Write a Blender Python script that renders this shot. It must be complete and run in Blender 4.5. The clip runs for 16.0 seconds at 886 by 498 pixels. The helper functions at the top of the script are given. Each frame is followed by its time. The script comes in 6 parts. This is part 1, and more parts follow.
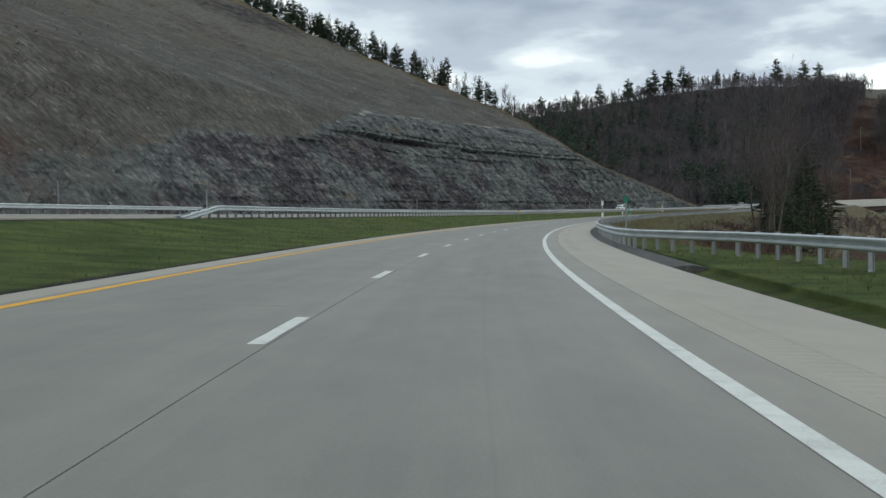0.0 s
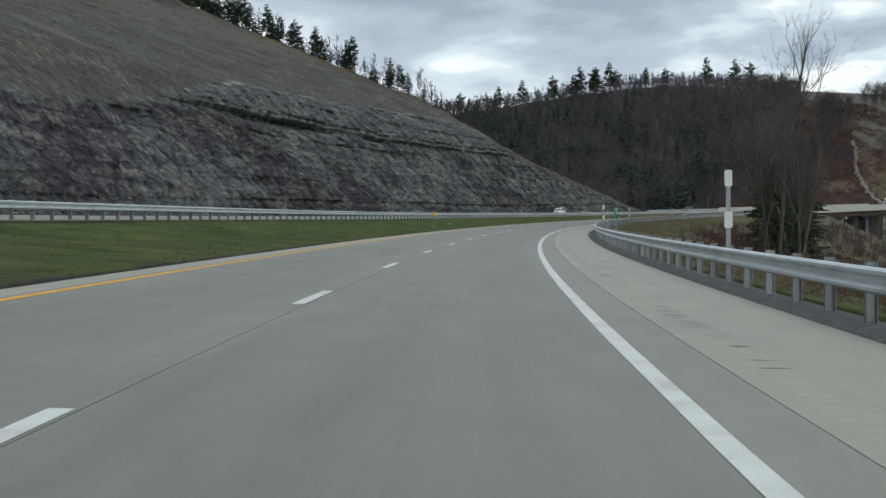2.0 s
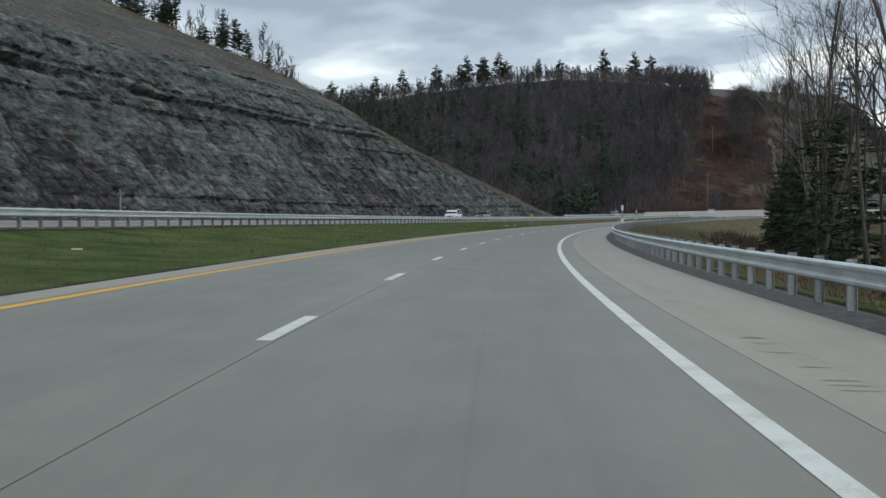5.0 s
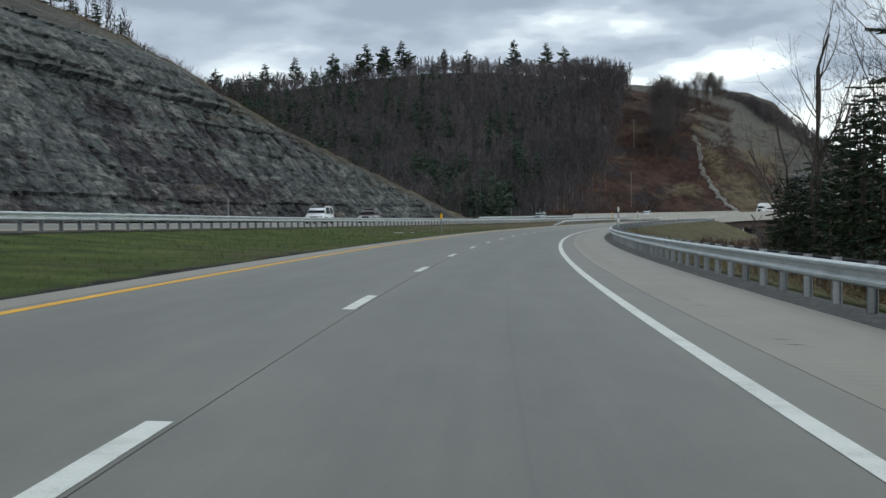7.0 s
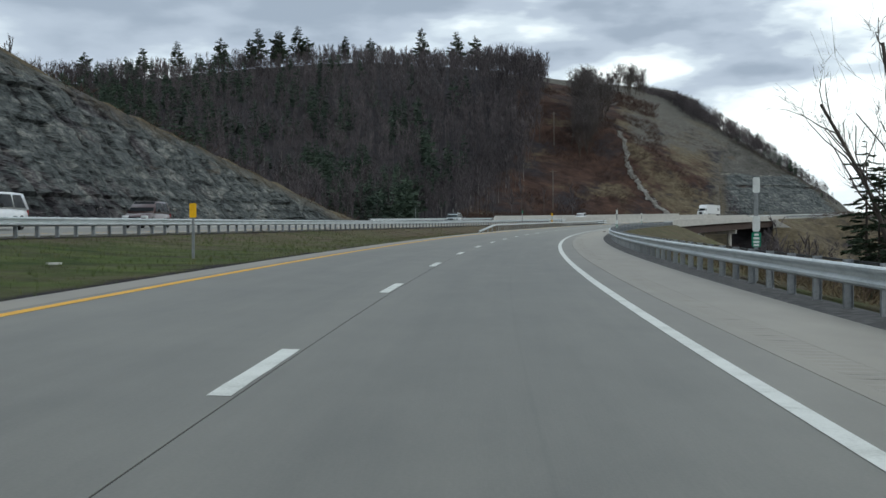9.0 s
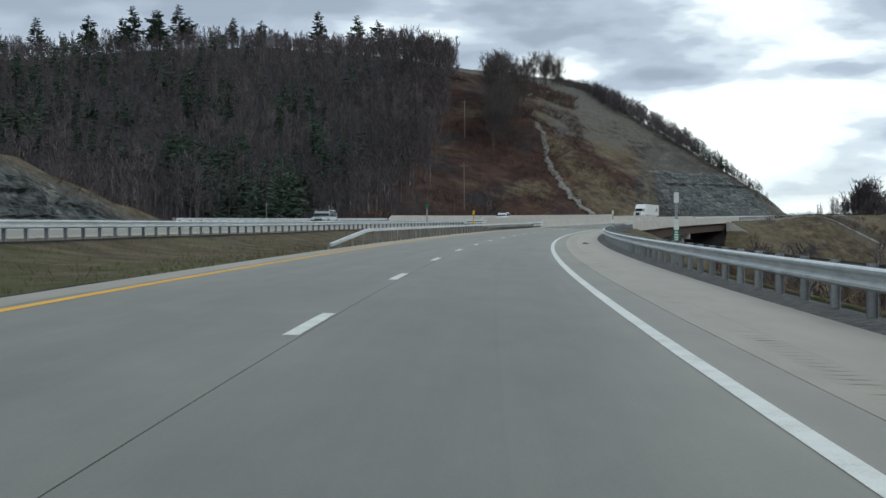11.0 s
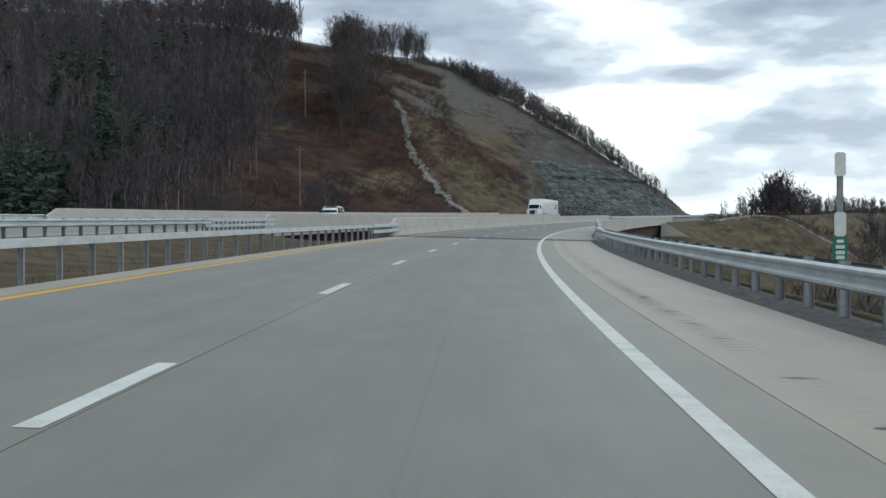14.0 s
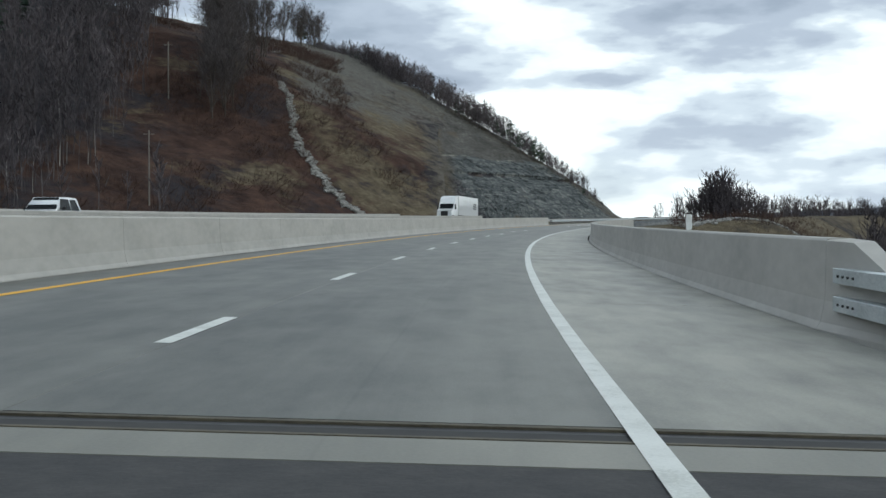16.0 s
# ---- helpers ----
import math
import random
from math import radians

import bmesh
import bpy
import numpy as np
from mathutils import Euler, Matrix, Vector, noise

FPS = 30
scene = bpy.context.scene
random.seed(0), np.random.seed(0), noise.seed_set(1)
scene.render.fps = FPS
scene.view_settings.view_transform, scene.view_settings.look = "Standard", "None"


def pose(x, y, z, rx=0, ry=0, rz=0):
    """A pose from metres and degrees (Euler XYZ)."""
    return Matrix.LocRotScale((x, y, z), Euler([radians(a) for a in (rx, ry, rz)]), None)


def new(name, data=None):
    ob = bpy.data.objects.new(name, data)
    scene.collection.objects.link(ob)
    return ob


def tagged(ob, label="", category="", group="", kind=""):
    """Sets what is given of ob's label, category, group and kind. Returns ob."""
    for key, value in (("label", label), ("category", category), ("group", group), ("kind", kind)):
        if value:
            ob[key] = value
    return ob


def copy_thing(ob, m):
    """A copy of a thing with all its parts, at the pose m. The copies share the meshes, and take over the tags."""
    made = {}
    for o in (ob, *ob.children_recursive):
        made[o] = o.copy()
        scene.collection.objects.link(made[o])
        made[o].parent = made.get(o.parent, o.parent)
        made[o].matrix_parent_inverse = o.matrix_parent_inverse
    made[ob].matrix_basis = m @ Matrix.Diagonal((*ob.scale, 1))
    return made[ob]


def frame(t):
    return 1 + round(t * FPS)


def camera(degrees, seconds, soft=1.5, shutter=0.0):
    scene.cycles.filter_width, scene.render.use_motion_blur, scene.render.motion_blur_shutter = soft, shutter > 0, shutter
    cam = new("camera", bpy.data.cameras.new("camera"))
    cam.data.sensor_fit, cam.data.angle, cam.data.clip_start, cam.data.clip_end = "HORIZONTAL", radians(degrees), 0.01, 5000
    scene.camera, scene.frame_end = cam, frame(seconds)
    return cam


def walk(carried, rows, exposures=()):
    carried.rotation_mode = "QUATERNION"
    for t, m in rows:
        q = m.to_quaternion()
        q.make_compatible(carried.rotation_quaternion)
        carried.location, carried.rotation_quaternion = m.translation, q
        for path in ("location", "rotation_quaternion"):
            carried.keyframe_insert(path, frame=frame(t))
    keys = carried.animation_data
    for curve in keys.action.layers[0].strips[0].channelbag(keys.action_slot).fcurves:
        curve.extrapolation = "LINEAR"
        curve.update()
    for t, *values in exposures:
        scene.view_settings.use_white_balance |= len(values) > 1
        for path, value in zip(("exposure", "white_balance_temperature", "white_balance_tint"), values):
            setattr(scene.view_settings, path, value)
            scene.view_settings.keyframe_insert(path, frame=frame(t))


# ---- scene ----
cam = camera(38.03, 16.0)
ROWS = [
    (0.0, 1.88, 0.89, 1.106, -1.193, 0.717, 0.728),
    (0.5, 2.23, 17.80, 1.168, -1.184, 0.466, -0.261),
    (1.0, 2.94, 34.72, 1.237, -1.145, 0.633, -1.270),
    (1.5, 3.89, 51.64, 1.314, -1.102, 0.409, -2.208),
    (2.0, 5.10, 68.54, 1.399, -1.020, 0.373, -2.967),
    (2.5, 6.66, 85.42, 1.490, -0.984, 0.392, -3.645),
    (3.0, 8.33, 102.25, 1.592, -0.897, 0.458, -4.363),
    (3.5, 10.22, 119.06, 1.702, -0.848, 0.377, -5.178),
    (4.0, 12.38, 135.89, 1.820, -0.829, 0.250, -6.069),
    (4.5, 14.88, 152.82, 1.945, -0.800, 0.269, -7.142),
    (5.0, 17.67, 169.71, 2.076, -0.770, 0.289, -8.225),
    (5.5, 20.76, 186.55, 2.215, -0.741, 0.308, -9.316),
    (6.0, 24.13, 203.34, 2.361, -0.712, 0.328, -10.408),
    (6.5, 27.80, 220.07, 2.514, -0.683, 0.347, -11.499),
    (7.0, 31.77, 236.84, 2.675, -0.652, 0.272, -12.470),
    (7.5, 36.14, 253.49, 2.840, -0.605, 0.247, -13.394),
    (8.0, 40.75, 270.14, 3.014, -0.578, 0.209, -14.466),
    (8.5, 45.61, 286.62, 3.195, -0.581, 0.231, -15.478),
    (9.0, 50.78, 303.01, 3.382, -0.510, 0.193, -16.558),
    (9.5, 56.31, 319.26, 3.574, -0.475, 0.139, -17.692),
    (10.0, 62.10, 335.41, 3.773, -0.461, 0.134, -18.692),
    (10.5, 68.17, 351.46, 3.980, -0.447, 0.128, -19.694),
    (11.0, 74.52, 367.41, 4.193, -0.433, 0.123, -20.698),
    (11.5, 81.15, 383.24, 4.413, -0.418, 0.118, -21.704),
    (12.0, 88.05, 398.95, 4.640, -0.404, 0.112, -22.712),
    (12.5, 95.35, 414.64, 4.875, -0.419, 0.141, -23.757),
    (13.0, 102.88, 430.19, 5.117, -0.427, 0.257, -24.943),
    (13.5, 110.66, 445.52, 5.364, -0.394, 0.074, -25.869),
    (14.0, 118.66, 460.63, 5.618, -0.417, 0.112, -26.863),
    (14.5, 126.98, 475.65, 5.879, -0.415, 0.221, -27.946),
    (15.0, 135.50, 490.41, 6.145, -0.381, 0.194, -28.955),
    (15.5, 144.31, 505.03, 6.417, -0.397, 0.195, -29.984),
    (16.0, 153.30, 519.46, 6.697, -0.263, 0.173, -30.891),
]
walk(cam, [(t, pose(x, y, z, 90 + pitch, lean, yaw)) for t, x, y, z, pitch, lean, yaw in ROWS], exposures=[(0.0, 0.0, 6480, 1), (4.0, 0.0, 6430, 1), (9.0, 0.0, 6340, 1), (12.0, 0.0, 6280, 1), (16.0, 0.0, 6250, 1)])

# ---- sky and sun: broken overcast ----
world = bpy.data.worlds.new("world")
scene.world = world
world.use_nodes = True
wn = world.node_tree
wn.nodes.clear()


def wnode(kind, **values):
    n = wn.nodes.new(kind)
    for key, value in values.items():
        if key in n.inputs:
            n.inputs[key].default_value = value
    return n


def wmath(op, a, b=None):
    n = wn.nodes.new("ShaderNodeMath")
    n.operation = op
    for i, v in enumerate((a, b)):
        if v is None:
            continue
        if isinstance(v, (int, float)):
            n.inputs[i].default_value = v
        else:
            wn.links.new(v, n.inputs[i])
    return n.outputs[0]


SUN_ELEVATION, SUN_ROTATION = 34.0, 150.0
sky = wn.nodes.new("ShaderNodeTexSky")
sky.sky_type = "NISHITA"
sky.sun_disc = False
sky.sun_elevation, sky.sun_rotation = radians(SUN_ELEVATION), radians(SUN_ROTATION)
sky_dim = wn.nodes.new("ShaderNodeVectorMath")
sky_dim.operation = "SCALE"
sky_dim.inputs["Scale"].default_value = 0.10
wn.links.new(sky.outputs[0], sky_dim.inputs[0])
coord = wn.nodes.new("ShaderNodeTexCoord")
split = wn.nodes.new("ShaderNodeSeparateXYZ")
wn.links.new(coord.outputs["Generated"], split.inputs[0])


def cloud_noise(scale, detail, offset, rise=0.0, squeeze=3.2):
    """Noise on the sky's dome, squeezed flat; rise looks that far higher up."""
    m = wn.nodes.new("ShaderNodeMapping")
    m.inputs["Location"].default_value = (offset[0], offset[1], offset[2] + rise * squeeze)
    m.inputs["Scale"].default_value = (1.0, 1.0, squeeze)
    wn.links.new(coord.outputs["Generated"], m.inputs[0])
    n = wnode("ShaderNodeTexNoise", Scale=scale, Detail=detail, Roughness=0.47, Distortion=0.0)
    wn.links.new(m.outputs[0], n.inputs["Vector"])
    return n.outputs["Fac"]


def ramp(fac, *stops):
    r = wn.nodes.new("ShaderNodeValToRGB")
    r.color_ramp.interpolation = "EASE"
    while len(r.color_ramp.elements) < len(stops):
        r.color_ramp.elements.new(0.5)
    for e, (at, col) in zip(r.color_ramp.elements, stops):
        e.position, e.color = at, (*col, 1)
    wn.links.new(fac, r.inputs[0])
    return r.outputs[0]


# flat-bottomed banks of cloud with lit upper edges, thinner and brighter toward the hidden sun on the right
broken = wmath("MULTIPLY", wmath("MINIMUM", wmath("MAXIMUM", wmath("ADD", wmath("MULTIPLY", split.outputs[0], 1.1), 0.55), 0.45), 1.0), 0.60)


def cloud_body(rise):
    billow = wmath("MULTIPLY", wmath("SUBTRACT", cloud_noise(8.5, 6, (1.4, 9.2, 2.0), rise), 0.5), broken)
    return wmath("ADD", wmath("ADD", wmath("MULTIPLY", cloud_noise(2.8, 3, (3.1, 1.7, 0.4), rise), 0.62), 0.139), billow)


body = cloud_body(0.0)
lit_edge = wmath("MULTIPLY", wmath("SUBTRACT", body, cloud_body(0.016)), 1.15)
glow = wmath("MULTIPLY", wmath("MAXIMUM", wmath("SUBTRACT", split.outputs[0], 0.22), 0.0), 0.025)
low = wmath("MULTIPLY", wmath("SUBTRACT", wmath("MINIMUM", split.outputs[2], 0.22), 0.11), 0.55)
tone = wmath("ADD", wmath("SUBTRACT", wmath("SUBTRACT", body, lit_edge), glow), low)
cloud_tone = ramp(tone, (0.37, (1.12, 1.13, 1.15)), (0.43, (0.88, 0.91, 0.96)), (0.475, (0.63, 0.68, 0.77)), (0.525, (0.45, 0.495, 0.60)), (0.61, (0.33, 0.375, 0.47)))
cover = ramp(cloud_noise(1.6, 4, (7.3, 4.4, 0.0)), (0.26, (0.55, 0.55, 0.55)), (0.40, (1, 1, 1)))
mixed = wn.nodes.new("ShaderNodeMix")
mixed.data_type = "RGBA"
wn.links.new(cover, mixed.inputs["Factor"])
wn.links.new(sky_dim.outputs[0], mixed.inputs[6])
wn.links.new(cloud_tone, mixed.inputs[7])
# thin bright haze toward the horizon
haze = wn.nodes.new("ShaderNodeMix")
haze.data_type = "RGBA"
haze_fac = wn.nodes.new("ShaderNodeMapRange")
haze_fac.inputs["From Min"].default_value, haze_fac.inputs["From Max"].default_value = 0.10, 0.0
haze_fac.inputs["To Min"].default_value, haze_fac.inputs["To Max"].default_value = 0.0, 0.40
wn.links.new(split.outputs[2], haze_fac.inputs["Value"])
wn.links.new(haze_fac.outputs[0], haze.inputs["Factor"])
wn.links.new(mixed.outputs[2], haze.inputs[6])
haze.inputs[7].default_value = (0.72, 0.76, 0.83, 1)
back = wnode("ShaderNodeBackground", Strength=1.17)
wn.links.new(haze.outputs[2], back.inputs["Color"])
wout = wn.nodes.new("ShaderNodeOutputWorld")
wn.links.new(back.outputs[0], wout.inputs[0])

sun_lamp = bpy.data.lights.new("sun", "SUN")
sun_lamp.energy, sun_lamp.angle, sun_lamp.color = 0.65, radians(14), (1.0, 0.96, 0.90)
sun = new("sun", sun_lamp)
sun.matrix_world = pose(0, 0, 200, 90 - SUN_ELEVATION, 0, 180 - SUN_ROTATION)

# ---- materials ----
def material(name, colors, scale=1.0, rough=0.85, metal=0.0, bump=0.0, bump_scale=None, fine=None, stretch=(1, 1, 1), vary=0.0, coords="Object", detail=8):
    """Mottled surface: colors are two or three tones mixed by noise of that scale; fine: a second, finer scale; vary: change per piece."""
    m = bpy.data.materials.new(name)
    m.use_nodes = True
    nt = m.node_tree
    p = nt.nodes["Principled BSDF"]
    tc = nt.nodes.new("ShaderNodeTexCoord")
    mp = nt.nodes.new("ShaderNodeMapping")
    mp.inputs["Scale"].default_value = stretch
    nt.links.new(tc.outputs[coords], mp.inputs[0])
    n1 = nt.nodes.new("ShaderNodeTexNoise")
    n1.inputs["Scale"].default_value, n1.inputs["Detail"].default_value, n1.inputs["Roughness"].default_value = scale, detail, 0.62
    nt.links.new(mp.outputs[0], n1.inputs["Vector"])
    fac = n1.outputs["Fac"]
    if fine:
        n2 = nt.nodes.new("ShaderNodeTexNoise")
        n2.inputs["Scale"].default_value, n2.inputs["Detail"].default_value = fine, 4
        nt.links.new(mp.outputs[0], n2.inputs["Vector"])
        mx = nt.nodes.new("ShaderNodeMath")
        mx.operation = "MULTIPLY_ADD"
        nt.links.new(n2.outputs["Fac"], mx.inputs[0])
        mx.inputs[1].default_value = 0.45
        sh = nt.nodes.new("ShaderNodeMath")
        sh.operation = "MULTIPLY_ADD"
        nt.links.new(fac, sh.inputs[0])
        sh.inputs[1].default_value, sh.inputs[2].default_value = 0.8, -0.12
        nt.links.new(sh.outputs[0], mx.inputs[2])
        fac = mx.outputs[0]
    r = nt.nodes.new("ShaderNodeValToRGB")
    span = [0.5] if len(colors) == 1 else [0.33 + 0.34 * i / (len(colors) - 1) for i in range(len(colors))]
    while len(r.color_ramp.elements) < len(colors):
        r.color_ramp.elements.new(0.5)
    for e, at, col in zip(r.color_ramp.elements, span, colors):
        e.position, e.color = at, (*col, 1)
    nt.links.new(fac, r.inputs[0])
    out = r.outputs[0]
    if vary:
        oi = nt.nodes.new("ShaderNodeObjectInfo")
        hs = nt.nodes.new("ShaderNodeHueSaturation")
        mr = nt.nodes.new("ShaderNodeMapRange")
        mr.inputs["To Min"].default_value, mr.inputs["To Max"].default_value = 1 - vary, 1 + vary
        nt.links.new(oi.outputs["Random"], mr.inputs["Value"])
        nt.links.new(mr.outputs[0], hs.inputs["Value"])
        nt.links.new(out, hs.inputs["Color"])
        out = hs.outputs[0]
    nt.links.new(out, p.inputs["Base Color"])
    p.inputs["Roughness"].default_value, p.inputs["Metallic"].default_value = rough, metal
    if bump:
        n3 = nt.nodes.new("ShaderNodeTexNoise")
        n3.inputs["Scale"].default_value, n3.inputs["Detail"].default_value = bump_scale or scale * 6, 6
        nt.links.new(mp.outputs[0], n3.inputs["Vector"])
        b = nt.nodes.new("ShaderNodeBump")
        b.inputs["Strength"].default_value, b.inputs["Distance"].default_value = min(1.0, bump), 0.05 * bump
        nt.links.new(n3.outputs["Fac"], b.inputs["Height"])
        nt.links.new(b.outputs[0], p.inputs["Normal"])
    return m


def masked(name, layers, rough=0.95, bump=0.6):
    """Ground cover: layers of (mask attribute or None, dark, light, noise scale), each laid over the former with a ragged edge."""
    m = bpy.data.materials.new(name)
    m.use_nodes = True
    nt = m.node_tree
    p = nt.nodes["Principled BSDF"]
    tc = nt.nodes.new("ShaderNodeTexCoord")
    ragged = nt.nodes.new("ShaderNodeTexNoise")
    ragged.inputs["Scale"].default_value, ragged.inputs["Detail"].default_value, ragged.inputs["Roughness"].default_value = 0.28, 9, 0.72
    nt.links.new(tc.outputs["Object"], ragged.inputs["Vector"])
    out = None
    for attr, dark, light, scale in layers:
        n = nt.nodes.new("ShaderNodeTexNoise")
        n.inputs["Scale"].default_value, n.inputs["Detail"].default_value, n.inputs["Roughness"].default_value = scale, 10, 0.7
        nt.links.new(tc.outputs["Object"], n.inputs["Vector"])
        r = nt.nodes.new("ShaderNodeValToRGB")
        r.color_ramp.elements[0].position, r.color_ramp.elements[1].position = 0.36, 0.66
        r.color_ramp.elements[0].color, r.color_ramp.elements[1].color = (*dark, 1), (*light, 1)
        nt.links.new(n.outputs["Fac"], r.inputs[0])
        if attr is None:
            out = r.outputs[0]
            continue
        a = nt.nodes.new("ShaderNodeAttribute")
        a.attribute_name = attr
        add = nt.nodes.new("ShaderNodeMath")
        add.operation = "MULTIPLY_ADD"
        nt.links.new(ragged.outputs["Fac"], add.inputs[0])
        add.inputs[1].default_value = 1.5
        nt.links.new(a.outputs["Fac"], add.inputs[2])
        edge = nt.nodes.new("ShaderNodeMapRange")
        edge.inputs["From Min"].default_value, edge.inputs["From Max"].default_value = 1.05, 1.45
        nt.links.new(add.outputs[0], edge.inputs["Value"])
        mx = nt.nodes.new("ShaderNodeMix")
        mx.data_type = "RGBA"
        nt.links.new(edge.outputs[0], mx.inputs["Factor"])
        nt.links.new(out, mx.inputs[6])
        nt.links.new(r.outputs[0], mx.inputs[7])
        out = mx.outputs[2]
    nt.links.new(out, p.inputs["Base Color"])
    p.inputs["Roughness"].default_value = rough
    p.inputs["Specular IOR Level"].default_value = 0.15
    n3 = nt.nodes.new("ShaderNodeTexNoise")
    n3.inputs["Scale"].default_value, n3.inputs["Detail"].default_value, n3.inputs["Roughness"].default_value = 1.3, 10, 0.75
    nt.links.new(tc.outputs["Object"], n3.inputs["Vector"])
    b = nt.nodes.new("ShaderNodeBump")
    b.inputs["Strength"].default_value, b.inputs["Distance"].default_value = bump, 0.6
    nt.links.new(n3.outputs["Fac"], b.inputs["Height"])
    nt.links.new(b.outputs[0], p.inputs["Normal"])
    return m


def pavement_material(name, dark, light, tracks=0.12, patchy=0.26, streaky=0.45):
    """Broomed concrete: the UV map holds (metres right of the lane line, metres along the road); darker where wheels and dripping oil pass."""
    m = bpy.data.materials.new(name)
    m.use_nodes = True
    nt = m.node_tree
    p = nt.nodes["Principled BSDF"]
    uv = nt.nodes.new("ShaderNodeUVMap")
    uv.uv_map = "road"
    sep = nt.nodes.new("ShaderNodeSeparateXYZ")
    nt.links.new(uv.outputs[0], sep.inputs[0])

    def noise_at(sx, sy, scale, detail=6):
        mp = nt.nodes.new("ShaderNodeMapping")
        mp.inputs["Scale"].default_value = (sx, sy, 1)
        nt.links.new(uv.outputs[0], mp.inputs[0])
        n = nt.nodes.new("ShaderNodeTexNoise")
        n.inputs["Scale"].default_value, n.inputs["Detail"].default_value, n.inputs["Roughness"].default_value = scale, detail, 0.6
        nt.links.new(mp.outputs[0], n.inputs["Vector"])
        return n.outputs["Fac"]

    def op(kind, a, b, c=None):
        n = nt.nodes.new("ShaderNodeMath")
        n.operation = kind
        for i, v in enumerate((a, b, c)):
            if v is None:
                continue
            if isinstance(v, (int, float)):
                n.inputs[i].default_value = v
            else:
                nt.links.new(v, n.inputs[i])
        return n.outputs[0]

    streak = noise_at(1.0, 0.03, 1.6)
    patch = noise_at(1.0, 0.35, 0.22)
    grain = noise_at(1.0, 1.0, 38.0, 3)
    tone = op("ADD", op("ADD", op("MULTIPLY", op("ADD", streak, -0.5), streaky), 0.355), op("ADD", op("MULTIPLY", op("ADD", patch, -0.5), patchy), op("MULTIPLY", grain, 0.36)))
    tone = op("ADD", tone, op("MULTIPLY", op("ADD", noise_at(1.0, 0.5, 0.8, 9), -0.5), patchy * 1.1))
    # two wheel paths and the drip line of the lane: cosine over the lane's width
    across = op("ADD", op("ABSOLUTE", sep.outputs[0], 0.0), -1.85)
    wheel = op("MULTIPLY", op("COSINE", op("MULTIPLY", across, 2 * math.pi / 1.85), 0.0), tracks * 0.35)
    drip = op("MULTIPLY", op("POWER", 2.718, op("MULTIPLY", op("MULTIPLY", across, across), -1.6)), -tracks)
    # mottled stains a metre or two across
    blot = nt.nodes.new("ShaderNodeMapRange")
    blot.inputs["From Min"].default_value, blot.inputs["From Max"].default_value = 0.52, 0.72
    blot.inputs["To Min"].default_value, blot.inputs["To Max"].default_value = 0.0, -0.10
    nt.links.new(noise_at(1.0, 0.22, 0.55, 10), blot.inputs["Value"])
    tone = op("ADD", tone, blot.outputs[0])
    # mottling a hand's width across, scoured lines along the road, and a fine seam where the paver's halves meet
    tone = op("ADD", tone, op("MULTIPLY", op("ADD", noise_at(1.0, 0.3, 1.7, 10), -0.5), patchy * 1.5))
    tone = op("ADD", tone, op("MULTIPLY", op("ADD", noise_at(1.0, 0.012, 9.0, 6), -0.5), 0.26 * streaky))
    off = op("MULTIPLY", op("ADD", sep.outputs[0], -2.0), 60.0)
    seam = op("POWER", 2.718, op("MULTIPLY", op("MULTIPLY", off, off), -1.0))
    tone = op("ADD", tone, op("MULTIPLY", op("MULTIPLY", seam, noise_at(1.0, 0.05, 1.1, 5)), -0.14))
    tone = op("ADD", tone, op("ADD", wheel, drip))
    r = nt.nodes.new("ShaderNodeValToRGB")
    r.color_ramp.elements[0].position, r.color_ramp.elements[1].position = 0.30, 0.72
    r.color_ramp.elements[0].color, r.color_ramp.elements[1].color = (*dark, 1), (*light, 1)
    nt.links.new(tone, r.inputs[0])
    # a newer, darker run of concrete fades in and out along the road
    ages = []
    for v0, v1 in ((130, 270), (465, 350)):
        a = nt.nodes.new("ShaderNodeMapRange")
        a.interpolation_type = "SMOOTHSTEP"
        a.inputs["From Min"].default_value, a.inputs["From Max"].default_value = v0, v1
        nt.links.new(sep.outputs[1], a.inputs["Value"])
        ages.append(a.outputs[0])
    aged = nt.nodes.new("ShaderNodeMix")
    aged.data_type, aged.blend_type = "RGBA", "MULTIPLY"
    nt.links.new(op("MULTIPLY", ages[0], ages[1]), aged.inputs["Factor"])
    nt.links.new(r.outputs[0], aged.inputs[6])
    aged.inputs[7].default_value = (0.70, 0.70, 0.71, 1)
    nt.links.new(aged.outputs[2], p.inputs["Base Color"])
    p.inputs["Roughness"].default_value = 0.52
    tine = nt.nodes.new("ShaderNodeBump")
    tine.inputs["Strength"].default_value, tine.inputs["Distance"].default_value = 0.25, 0.004
    nt.links.new(noise_at(30.0, 1.5, 2.0, 3), tine.inputs["Height"])
    nt.links.new(tine.outputs[0], p.inputs["Normal"])
    return m


def plain(name, color, rough=0.5, metal=0.0):
    return material(name, [tuple(c * 0.88 for c in color), tuple(min(1, c * 1.08) for c in color)], scale=2.5, rough=rough, metal=metal, fine=20)


